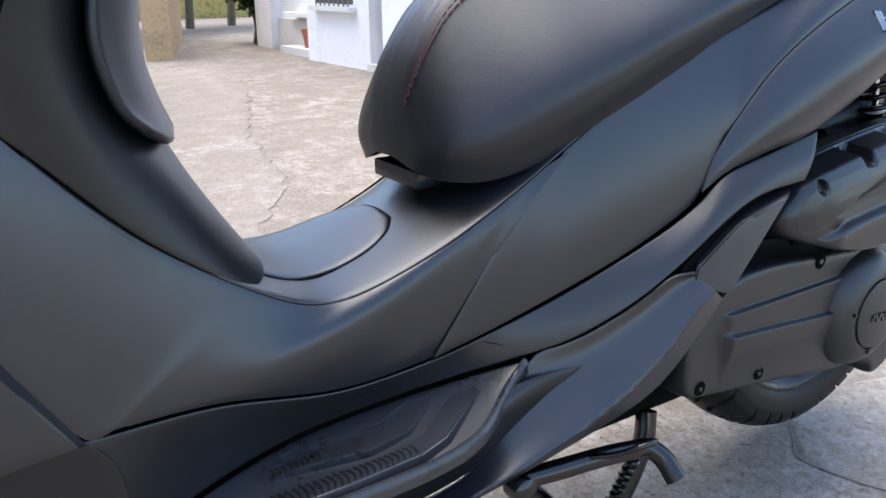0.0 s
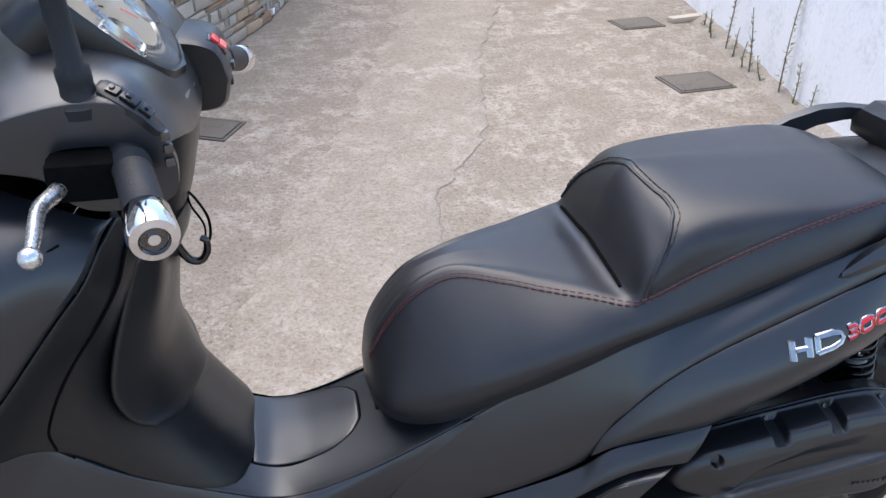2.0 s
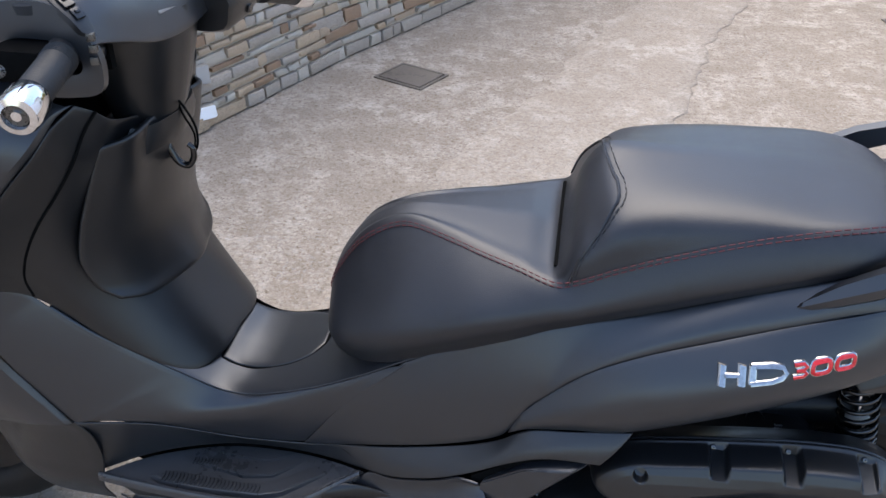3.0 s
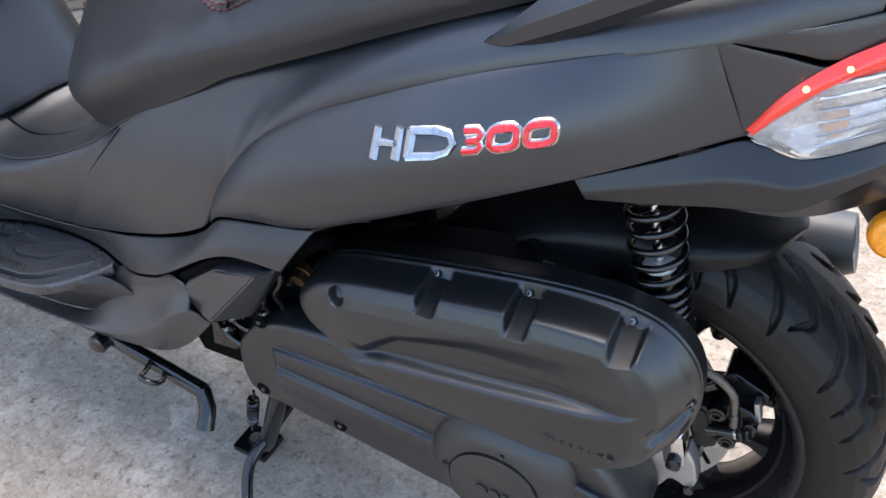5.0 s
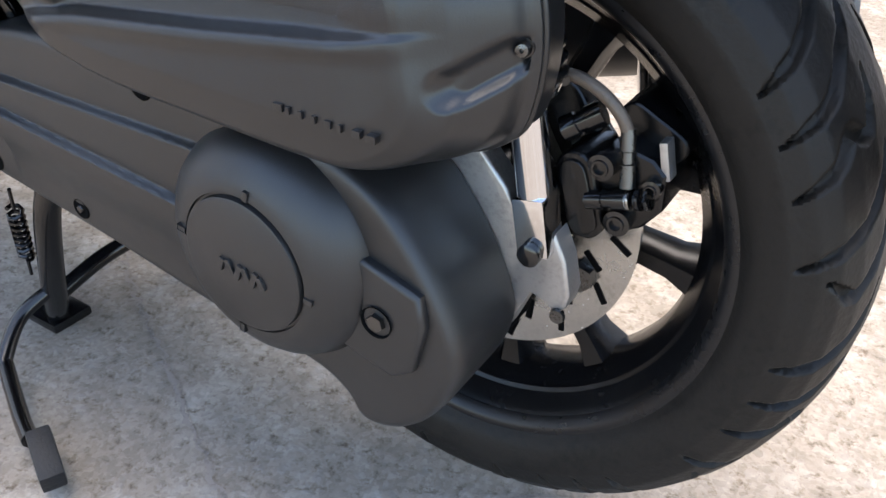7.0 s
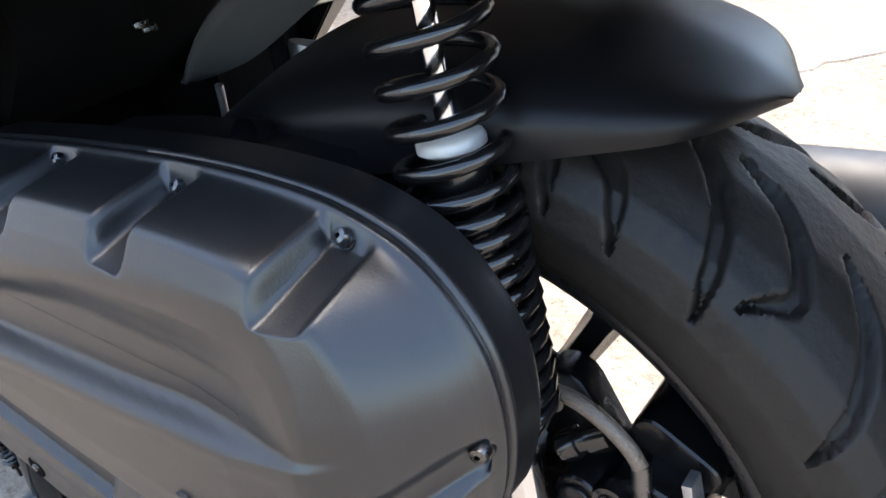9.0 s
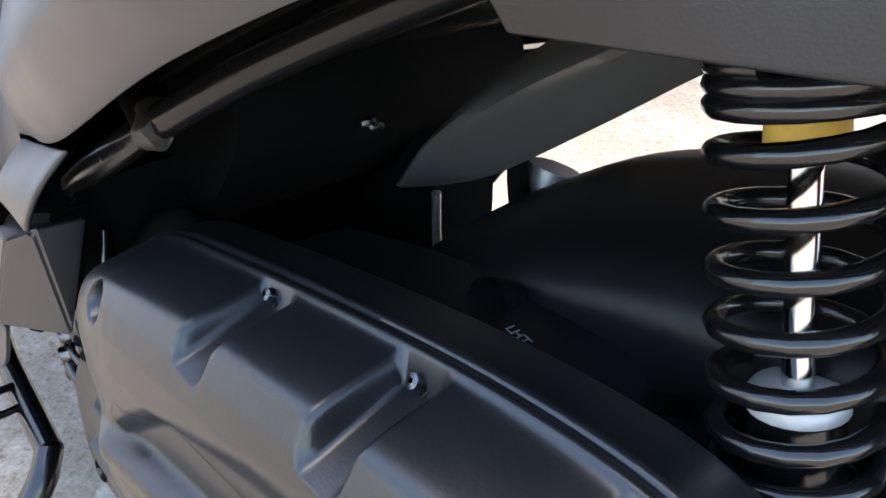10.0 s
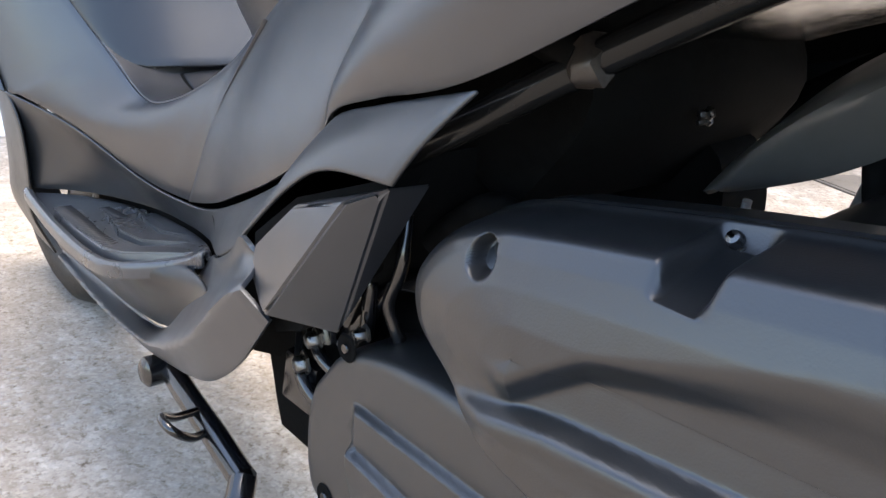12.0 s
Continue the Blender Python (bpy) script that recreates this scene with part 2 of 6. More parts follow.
    v2.inputs["Scale"].default_value = 210 * rough_scale
    l.new(warp.outputs[0], v2.inputs["Vector"])
    s2 = n.new("ShaderNodeSeparateColor")
    l.new(v2.outputs["Color"], s2.inputs[0])
    r2 = n.new("ShaderNodeMapRange")
    r2.inputs[3].default_value, r2.inputs[4].default_value = 0.84, 1.10
    l.new(s2.outputs[0], r2.inputs[0])
    mx = n.new("ShaderNodeMix")
    mx.data_type, mx.blend_type = "RGBA", "MULTIPLY"
    mx.inputs[0].default_value = 1.0
    l.new(c, mx.inputs[6])
    l.new(r2.outputs[0], mx.inputs[7])
    c = mx.outputs[2]
    pb = n.new("ShaderNodeMapRange")
    pb.inputs[1].default_value, pb.inputs[2].default_value = 0.0, 0.6
    pb.inputs[3].default_value, pb.inputs[4].default_value = 1.0, 0.0
    l.new(vo.outputs["Distance"], pb.inputs[0])
    peb = n.new("ShaderNodeMath")
    peb.operation = "MULTIPLY"
    l.new(bare.outputs[0], peb.inputs[0])
    l.new(pb.outputs[0], peb.inputs[1])
    l.new(c, bs.inputs["Base Color"])
    bs.inputs["Roughness"].default_value = 0.88
    bs.inputs["Specular IOR Level"].default_value = 0.1
    h = n.new("ShaderNodeMath")
    h.operation = "ADD"
    l.new(fine.outputs[0], h.inputs[0])
    l.new(peb.outputs[0], h.inputs[1])
    bp = n.new("ShaderNodeBump")
    bp.inputs["Strength"].default_value, bp.inputs["Distance"].default_value = 0.45, 0.004
    l.new(h.outputs[0], bp.inputs["Height"])
    l.new(bp.outputs[0], bs.inputs["Normal"])
    return m


CONC = concrete("worn_concrete", (0.385, 0.338, 0.285), (0.47, 0.42, 0.365), (0.13, 0.10, 0.072))
CONC2 = concrete("smooth_concrete", (0.38, 0.335, 0.285), (0.44, 0.395, 0.345), (0.22, 0.18, 0.14), 0.8)
STUCCO = mat("white_roughcast", (0.78, 0.80, 0.83), 0.85, 0, 0.08, 6, 1.0, 45)
RENDER = mat("white_render", (0.80, 0.79, 0.78), 0.8, 0, 0.05, 2, 0.2, 60)

bm = bmesh.new()
bmesh.ops.create_grid(bm, x_segments=60, y_segments=60, size=300)
ground = part("ground", bm, CONC, None, smooth=False)
tagged(ground, "worn pale concrete lane with exposed pebbles", "ground", kind="structure")

# a smoother strip of concrete laid over the lane, its edge is the long crack
rng = random.Random(4)
edge = spline([(-0.9, 0.55), (-0.52, 0.95), (-0.40, 1.35), (-0.33, 1.65), (-0.06, 2.1), (0.03, 2.45), (0.12, 2.9), (0.2, 3.2), (0.5, 4.0), (0.72, 4.6), (1.0, 5.6), (1.15, 6.3)], 150)
left = spline([(-1.1, 0.5), (-1.0, 1.0), (-0.85, 1.6), (-0.6, 2.3), (-0.4, 3.0), (-0.1, 4.0), (0.1, 5.0), (0.45, 6.3)], 150)
bm = bmesh.new()
rows = []
for i in range(150):
    e = Vector((edge[i][0] + 0.035 * noise.noise((i * 0.35, 0, 0)) + 0.012 * rng.uniform(-1, 1), edge[i][1], 0.0045))
    f = Vector((left[i][0] + 0.10 * noise.noise((i * 0.2, 5, 0)), left[i][1], 0.0045))
    rows.append([(e.x + 0.006, e.y, -0.002), e, e.lerp(f, 0.33), e.lerp(f, 0.66), f, (f.x - 0.03, f.y, -0.002)])
grid(bm, rows)
pave = part("pavement", bm, CONC2, None)
bm = bmesh.new()
rg2 = random.Random(8)
grid(bm, [[(r[1][0] + .002 + a, r[1][1], .0046), (r[1][0] + .002 - b, r[1][1], .0062)] for r in rows[:110] for a, b in ((rg2.uniform(-.001, .003), rg2.uniform(.000, .005)),)])
part("crack", bm, mat("crack_dirt", (0.20, 0.17, 0.145), 0.9, 0, 0.3, 30), pave, "dark dirt-filled crack")
tagged(pave, "smoother pale concrete strip with a ragged edge", "pavement", kind="structure")


# round cement repair and a dirt-filled crack beside the rear wheel
bm = bmesh.new()
ring = []
for k in range(64):
    a = 2 * math.pi * k / 64
    r = 1 + .10 * noise.noise((math.cos(a) * 2, math.sin(a) * 2, 1.7)) + .03 * noise.noise((a * 6, 3, 0))
    ring.append((.155 + .245 * r * math.cos(a), -.135 + .150 * r * math.sin(a)))
vs = grid(bm, [[(.155 + (x - .155) * q, -.135 + (y + .135) * q, z) for x, y in ring] for q, z in ((1.02, -.002), (1.0, .0035), (.94, .0048), (.5, .0052))], close_v=True)
bm.faces.new(vs[-1])
part("patch", bm, CONC2, pave, "smooth round cement repair")
bm = bmesh.new()
grid(bm, [[((.155 + (x - .155) * q), -.135 + (y + .135) * q, .0022) for x, y in ring] for q in (1.004, 1.026)], close_v=True)
part("crack", bm, bpy.data.materials["crack_dirt"], pave)
for line_, seed in (([(-.66, .05), (-.62, .02), (-.51, -.04), (-.43, -.08), (-.36, -.12), (-.20, -.20), (-.02, -.26)], 5), ([(.50, .30), (.62, .16), (.80, .02), (.95, -.2)], 6)):
    c, rr = spline(line_, 90), random.Random(seed)
    bm = bmesh.new()
    grid(bm, [[(x + o + .008 * noise.noise((k * .4, seed, 0)), y + o - w, .0018), (x + o + .008 * noise.noise((k * .4, seed, 0)) + w * .6, y + o + w, .0018)] for k, (x, y) in enumerate(c) for o, w in ((rr.uniform(-.003, .003), rr.uniform(.0008, .0035)),)])
    part("crack", bm, bpy.data.materials["crack_dirt"], pave)


def wall_run(name, pts, height, thick, material, label, z0=-0.1):
    bm = bmesh.new()
    for (x0, y0), (x1, y1) in zip(pts, pts[1:]):
        d = Vector((x1 - x0, y1 - y0, 0)).normalized()
        nrm = Vector((d.y, -d.x, 0)) * thick
        a, b = Vector((x0, y0, z0)), Vector((x1, y1, z0))
        v = [bm.verts.new(q) for q in (a, b, b + nrm, a + nrm)]
        w = [bm.verts.new(q + Vector((0, 0, height - z0))) for q in (a, b, b + nrm, a + nrm)]
        bm.faces.new(v), bm.faces.new(w[::-1])
        for i in range(4):
            bm.faces.new((v[i], w[i], w[(i + 1) % 4], v[(i + 1) % 4]))
    return tagged(part(name, bm, material, None, smooth=False), label, "wall", kind="structure")


wall_run("wall_east", [(1.30, 1.2), (1.40, 2.1), (1.58, 3.0), (1.72, 3.75), (1.93, 4.9)], 2.4, 0.3, STUCCO, "white roughcast garden wall along the lane")
MORTAR = mat("stone_wall_mortar", (0.42, 0.37, 0.30), 0.9, 0, 0.2, 12, 0.6, 60)
wall_run("wall_west", [(-0.2, 6.4), (-0.93, 3.92), (-1.56, 2.5), (-1.86, 1.66), (-2.25, 1.21), (-2.9, 0.5)], 2.2, 0.35, MORTAR, "coursed rubble stone wall with pale mortar")
wall_run("wall_north", [(-2.9, 0.5), (-3.3, -1.2), (-3.0, -4.0)], 2.4, 0.3, RENDER, "plain whitewashed wall ahead of the scooter")


# ---------------------------------------------------------------- the scooter
scooter = root("scooter", "matt grey maxi scooter parked on its centre stand on concrete", "scooter")
LEAN = 0.030


def flip(c):
    """The same curve on the other side of the scooter, which leans a little."""
    out = []
    for x, y, z in c:
        d = 2 * (y - LEAN * z) / (1 + LEAN * LEAN)
        out.append((x, y - d, z + d * LEAN))
    return out


def mid(x, z):
    return (x, LEAN * z, z)


def cut(curve, x0, x1):
    """The stretch of a curve between two places along x."""
    d = spline(curve, 400)
    return [tuple(q) for q in d[(d[:, 0] >= x0) & (d[:, 0] <= x1)][::6]]


def between(top, low, bulge, m=5, n=24):
    """Nets from a top to a low curve, swelling outwards between."""
    a, b = spline(top, n), spline(low, n)
    out = []
    for k in range(m):
        v = k / (m - 1)
        c = a * (1 - v) + b * v
        w = math.sin(math.pi * v)
        c[:, 1] -= w * np.interp(np.linspace(0, 1, n), np.linspace(0, 1, len(bulge)), bulge)
        out.append([tuple(q) for q in c])
    return out


def both(name, nets, material, label="", t=0.003, nu=40, nv=14, bevel=0.0012, parent=None):
    """A panel and its twin on the other side."""
    one = panel(name, nets, material, parent or scooter, label, t, nu, nv, bevel=bevel)
    two = panel(name, [flip(c) for c in nets], material, parent or scooter, label, t, nu, nv, bevel=bevel)
    two.modifiers["shell"].offset = 0
    one.modifiers["shell"].offset = 0
    return one, two


def section_loft(bm, secs):
    rows = [spline(list(s) + [s[0]], 33)[:-1] for s in secs]
    vs = grid(bm, rows, close_v=True)
    bm.faces.new(vs[0]), bm.faces.new(vs[-1][::-1])
    return bm


C0 = [(-1.154, -.164, .660), (-1.10, -.148, .597), (-1.05, -.130, .550), (-.985, -.115, .502), (-.93, -.11, .474), (-.88, -.11, .473), (-.80, -.11, .497), (-.72, -.11, .534),
      (-.64, -.115, .583), (-.555, -.122, .636), (-.467, -.127, .676), (-.355, -.130, .718), (-.25, -.133, .760), (-.19, -.133, .780), (-.10, -.125, .803), (0, -.108, .822), (.07, -.075, .832)]
C3 = [(-1.13, -.19, .455), (-1.03, -.150, .430), (-.915, -.12, .394), (-.82, -.113, .392), (-.756, -.115, .403), (-.66, -.135, .437), (-.556, -.155, .482), (-.504, -.165, .513), (-.470, -.171, .542), (-.418, -.179, .558), (-.34, -.187, .578)]
FOLD = [(-.496, -.160, .521), (-.486, -.163, .551), (-.458, -.166, .590), (-.405, -.169, .644), (-.342, -.171, .684), (-.264, -.170, .718), (-.189, -.166, .747), (-.114, -.156, .768), (-.024, -.140, .789), (.06, -.100, .802)]
E1 = [(-1.040, -.130, .932), (-1.050, -.152, .924), (-1.066, -.180, .895), (-1.108, -.200, .848), (-1.154, -.215, .793), (-1.198, -.224, .739), (-1.217, -.226, .700), (-1.217, -.220, .650), (-1.205, -.210, .600), (-1.187, -.203, .555), (-1.13, -.192, .450)]
SEAM = (-.648, -.1185, .5755)

tunnel_top = [(-1.210, -.216, .702), (-1.19, -.192, .688)] + cut(C0, -1.154, -.66) + [SEAM]
tunnel_low = [(-1.210, -.214, .690), (-1.212, -.214, .640), (-1.186, -.201, .555), (-1.135, -.190, .458)] + cut(C3, -1.12, -.83) + [(-.805, -.1105, .393)]


def bowed(nets):
    """Bends the end of a panel along the seam between tunnel side and rear cover."""
    k = len(nets) - 1
    return [[(x - .013 * math.sin(math.pi * i / k) * max(0, 1 - abs(x + .72) / .17), y, z) for x, y, z in c] for i, c in enumerate(nets)]


ts = both("tunnel_side", bowed(between(tunnel_top, tunnel_low, (.0, .004, .006, .004, .004, .004, .003), m=6, n=40)), PAINT, "matt grey tunnel side panel", nu=90)


def narrow(x):
    """The far flank of the tunnel stands closer in than the near one."""
    return -.040 * min(1, max(0, (x + 1.06) / .08)) * min(1, max(0, (-.62 - x) / .06))


for v in ts[1].data.vertices:
    v.co.y += narrow(v.co.x)
up_top = cut(C0, -.651, .07)
# rolled upper edge of the side panels
for pts in (cut(C0, -1.14, -.655), cut(C0, -.645, -.30)):
    bm = bmesh.new()
    tube(bm, [tuple(q) for q in spline([(x, y + .003, z - .0055) for x, y, z in pts], 40)], .0055, 12)
    part("rolled_edge", bm, PAINT, scooter)
up_low = [(-.808, -.1140, .3925), (-.74, -.121, .410), (-.66, -.137, .440), (-.58, -.151, .473), (-.507, -.161, .513)] + [(x, y + .004, z - .005) for x, y, z in FOLD[1:]]
both("upper_side_cover", bowed(between(up_top, up_low, (.003, .010, .014, .010, .005, .003), m=6, n=40)), PAINT, "matt grey rear side cover", nu=110)
badge_low = [(-.496, -.163, .521), (-.470, -.172, .543), (-.418, -.180, .559), (-.34, -.189, .580), (-.204, -.192, .644), (-.09, -.170, .690), (-.001, -.124, .717)]
badge_top = [(-.494, -.158, .526)] + [(x, y + .0018, z - .0015) for x, y, z in FOLD[1:-2]] + [(-.03, -.132, .785)]
both("badge_cover", between(badge_top, badge_low, (.0, .014, .022, .024, .012, .002), m=7, n=40), PAINT, "matt grey tail side cover", nu=90)
both("tail_cover", [[(-.03, -.132, .785), (.01, -.121, .776), (.045, -.112, .770), (.075, -.095, .785), (.095, -.080, .803)], [(-.015, -.128, .750), (.005, -.124, .744), (.02, -.120, .742), (.03, -.117, .745), (.04, -.113, .752)],
                    [(-.001, -.124, .717), (0, -.1235, .718), (.001, -.1235, .719), (.002, -.1235, .720), (.003, -.1235, .721)]], PAINT, nu=14)
both("tail_edge", [[(-.03, -.134, .789), (.02, -.118, .794), (.06, -.100, .803), (.10, -.075, .812)], [(-.03, -.132, .785), (.015, -.119, .778), (.05, -.108, .775), (.097, -.079, .803)]], PAINT, nu=14, nv=4)

# lower strip, foot well, skirt
STRIP = mat("dark_grey_plastic", (0.011, 0.0118, 0.0135), 0.35, 0.0, 0.12, 9, 0.06, 1300, 0.6, rvar=0.03)
C4 = [(-1.125, -.175, .335), (-1.05, -.130, .342), (-.95, -.098, .347), (-.86, -.094, .352), (-.78, -.108, .362), (-.71, -.135, .377), (-.66, -.155, .392), (-.60, -.172, .420), (-.55, -.184, .453), (-.486, -.192, .497), (-.440, -.197, .518), (-.376, -.203, .526)]
strip_top = [(x, y - .0005, z - .0036) for x, y, z in C3]
both("lower_side_panel", between(strip_top, C4, (-.004, -.005, -.001, .004, .005, .004), n=40), STRIP, "dark grey grained lower side panel", nu=90)
for a in (.62, .755):
    k = min(range(len(C3)), key=lambda i: abs(C3[i][0] + a))
    p, q = C3[k], min(C4, key=lambda w: abs(w[0] - C3[k][0] - .02))
    bm = bmesh.new()
    tube(bm, [(p[0], p[1] - .0005, p[2] - .006), ((p[0] + q[0]) / 2, (p[1] + q[1]) / 2 + .001, (p[2] + q[2]) / 2), (q[0], q[1] - .0005, q[2])], .0009, 5)
    part("seam", bm, SHADOWBLACK, scooter)
RIM = [(-1.125, -.180, .333), (-1.082, -.183, .331), (-.97, -.190, .331), (-.86, -.192, .335), (-.80, -.183, .343), (-.745, -.150, .358), (-.715, -.140, .374)]
SK_TOP = [(-1.09, -.158, .262), (-.98, -.150, .258), (-.878, -.149, .261), (-.79, -.150, .275), (-.725, -.150, .305), (-.66, -.165, .360), (-.60, -.180, .405), (-.548, -.190, .444)]
SK_LOW = [(-1.13, -.150, .240), (-1.05, -.150, .229), (-.92, -.160, .238), (-.80, -.178, .262), (-.70, -.192, .290), (-.60, -.202, .321), (-.545, -.204, .357), (-.508, -.204, .392)]
SK_EDGE = SK_TOP[:4] + [(-.742, -.146, .330), (-.705, -.139, .374), (-.66, -.157, .390), (-.60, -.174, .418), (-.555, -.187, .447), (-.532, -.193, .447)]
SK_RIDGE = [(-1.10, -.160, .252), (-1.0, -.162, .246), (-.90, -.166, .250), (-.79, -.176, .270), (-.72, -.188, .296), (-.66, -.198, .322), (-.615, -.204, .348), (-.585, -.207, .372), (-.55, -.208, .404), (-.516, -.208, .427)]
ridge = [[tuple(np.array(p) * (1 - k) + np.array(q) * k + (0, h, 0)) for p, q in zip(spline(SK_EDGE, 24), spline(SK_RIDGE, 24))] for k, h in ((0, 0), (.3, .007), (.65, .006), (.92, .001), (1, 0))]
low = [[tuple(np.array(p) * (1 - k) + np.array(q) * k) for p, q in zip(spline(SK_RIDGE, 24), spline([(x, y + .006, z) for x, y, z in SK_LOW[:-1]] + [(-.494, -.201, .412)], 24))] for k in (.12, .5, 1)]
both("lower_skirt", ridge + low, PAINT, "matt grey lower skirt behind the foot board", nu=60, nv=26)
both("foot_housing", between([(x, y - .001, z - .001) for x, y, z in RIM[:-1]], [(x, y - .001, z + .004) for x, y, z in SK_TOP[:6]], (-.002, -.008, -.004)), DARK, "dark foot board housing", nu=40)
board = between([(x, y - .003, z - .006) for x, y, z in C4[:6]], [(x, y + .002, z - .006) for x, y, z in RIM[:6]], (0,))
fb, fb2 = both("foot_board", board, FOOT, "grey moulded foot board", nu=40)
both("foot_board_lip", [[(x, y + .004, z - .006) for x, y, z in RIM], [(x, y + .001, z + .002) for x, y, z in RIM], [(x, y - .004, z) for x, y, z in RIM], [(x, y - .004, z - .012) for x, y, z in RIM]], FOOT, nu=40, nv=10)
# raised chevron treads with fine ribs
def slab(outline, z, h, parent, name="tread", m=None):
    """A low slab on the foot board with sloping sides; outline: (x, y)."""
    cx, cy = sum(p[0] for p in outline) / len(outline), sum(p[1] for p in outline) / len(outline)
    bm = bmesh.new()
    lo = [bm.verts.new((x, y, z(x, y) - .004)) for x, y in outline]
    hi = [bm.verts.new((x + (cx - x) * .10, y + (cy - y) * .10, z(x, y) + h)) for x, y in outline]
    k = len(lo)
    for a in range(k):
        bm.faces.new((lo[a], lo[(a + 1) % k], hi[(a + 1) % k], hi[a]))
    bm.faces.new(hi)
    bmesh.ops.bevel(bm, geom=[e for e in bm.edges if e.verts[0] in hi and e.verts[1] in hi], offset=.0015, segments=2, affect="EDGES")
    return part(name, bm, m or FOOT, parent, angle=30)


def tread_z(x, y):
    return float(np.interp(x, [-1.08, -.95, -.86, -.80, -.745], [.326, .330, .332, .338, .350]))


slab([(-1.055, -.172), (-1.02, -.155), (-.905, -.165), (-.845, -.160), (-.775, -.112), (-.752, -.118), (-.758, -.136), (-.826, -.176), (-.86, -.184), (-.94, -.186), (-1.03, -.182)], tread_z, .009, fb)
slab([(-1.00, -.138), (-.945, -.124), (-.90, -.132), (-.872, -.130), (-.806, -.104), (-.790, -.107), (-.852, -.148), (-.90, -.154)], tread_z, .012, fb)
slab([(-.985, -.113), (-.93, -.106), (-.885, -.112), (-.833, -.100), (-.822, -.104), (-.868, -.122), (-.925, -.118)], tread_z, .014, fb)
for k in range(26):
    x = -1.02 + k * .0062
    w = .0095 if x < -.93 else .008
    y = float(np.interp(x, [-1.06, -.97, -.90, -.83], [-.170, -.172, -.174, -.170]))
    bm = bmesh.new()
    z = tread_z(x, y) + .009
    tube(bm, [(x - .003, y - w, z), (x, y, z + .0012), (x - .003, y + w, z)], .0012, 4, steps=4)
    part("tread_rib", bm, GRIP, fb)
for k in range(9):
    x = -.985 + k * .0055
    y = float(np.interp(x, [-1.0, -.945], [-.138, -.134]))
    bm = bmesh.new()
    z = tread_z(x, y) + .012
    tube(bm, [(x - .002, y - .006, z), (x, y, z + .001), (x - .002, y + .006, z)], .001, 4, steps=4)
    part("tread_rib", bm, GRIP, fb)

# passenger foot peg, folded
PEG = [(-.533, -.193, .428), (-.528, -.193, .450), (-.474, -.1975, .490), (-.455, -.199, .497), (-.408, -.2075, .511), (-.490, -.2085, .419), (-.386, -.198, .522), (-.383, -.172, .522), (-.462, -.172, .408), (-.510, -.172, .420), (-.515, -.172, .455), (-.465, -.172, .495)]
for f in (lambda c: c, flip):
    bm = bmesh.new()
    bmesh.ops.convex_hull(bm, input=[bm.verts.new(q) for q in f(PEG)])
    bmesh.ops.dissolve_limit(bm, angle_limit=radians(6), verts=bm.verts, edges=bm.edges)
    bmesh.ops.bevel(bm, geom=list(bm.edges), offset=.0018, segments=2, affect="EDGES")
    part("foot_peg", bm, PAINT, scooter, "folded matt grey passenger foot peg", angle=28)
# black plate behind the peg stands for the shade in its gap
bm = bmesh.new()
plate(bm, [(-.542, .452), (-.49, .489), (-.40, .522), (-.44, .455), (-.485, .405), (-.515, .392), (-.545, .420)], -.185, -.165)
part("peg_gap_shade", bm, SHADOWBLACK, scooter)

# tunnel top and fuel lid
TT = [[(x, y - .0, z) for x, y, z in cut(C0, -1.03, -.52)]]
for k, h in ((.82, .003), (.5, .005), (0, .005)):
    TT.append([(x, LEAN * z + k * (y - LEAN * z), z + h) for x, y, z in TT[0]])
TT += [[(x, y + narrow(x) * k, z - .004 * k) for x, y, z in flip(c)] for c, k in zip(TT[2::-1], (.5, .85, 1))]
panel("tunnel_top", TT, PAINT, scooter, "matt grey centre tunnel", nu=50, nv=24)
for d, name, m, g in ((0.0070, "lid_joint", SHADOWBLACK, 1.045), (.0088, "fuel_lid", PAINT, 1.0)):
    nets = []
    for k in (-1, -.7, 0, .7, 1):
        c = []
        for x, w, z in ((-.950, .070, .508), (-.92, .0715, .4885), (-.88, .070, .4845), (-.84, .064, .494), (-.812, .050, .507), (-.797, .030, .515)):
            xx = -.875 + (x + .875) * g
            zc = float(np.interp(xx, [q[0] for q in TT[3]], [q[2] for q in TT[3]]))
            c.append((xx, LEAN * z + k * w * g, zc - .0040 * k * k + d))
        nets.append(c)
    panel(name, nets, m, scooter, "grey fuel filler lid on the tunnel" if g == 1 else "", t=.004, nu=24, nv=16)

# black sheets added behind the panels; their near-black stands for shade in gaps
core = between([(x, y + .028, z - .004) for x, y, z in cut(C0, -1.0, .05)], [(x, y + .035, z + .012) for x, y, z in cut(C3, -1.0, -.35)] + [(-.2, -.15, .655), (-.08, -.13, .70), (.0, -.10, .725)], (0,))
both("gap_shade_sheet", core, SHADOWBLACK, "black sheet standing in for shade between panels", nu=40)

# closed black filler, added so that gaps in the lower panels read as shade
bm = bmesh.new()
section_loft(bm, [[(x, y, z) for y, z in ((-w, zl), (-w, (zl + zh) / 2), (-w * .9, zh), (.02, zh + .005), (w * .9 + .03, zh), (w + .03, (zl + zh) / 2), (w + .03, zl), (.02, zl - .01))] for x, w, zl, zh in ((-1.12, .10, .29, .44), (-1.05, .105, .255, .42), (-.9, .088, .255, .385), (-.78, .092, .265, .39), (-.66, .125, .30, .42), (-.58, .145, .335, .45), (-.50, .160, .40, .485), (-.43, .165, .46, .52))])
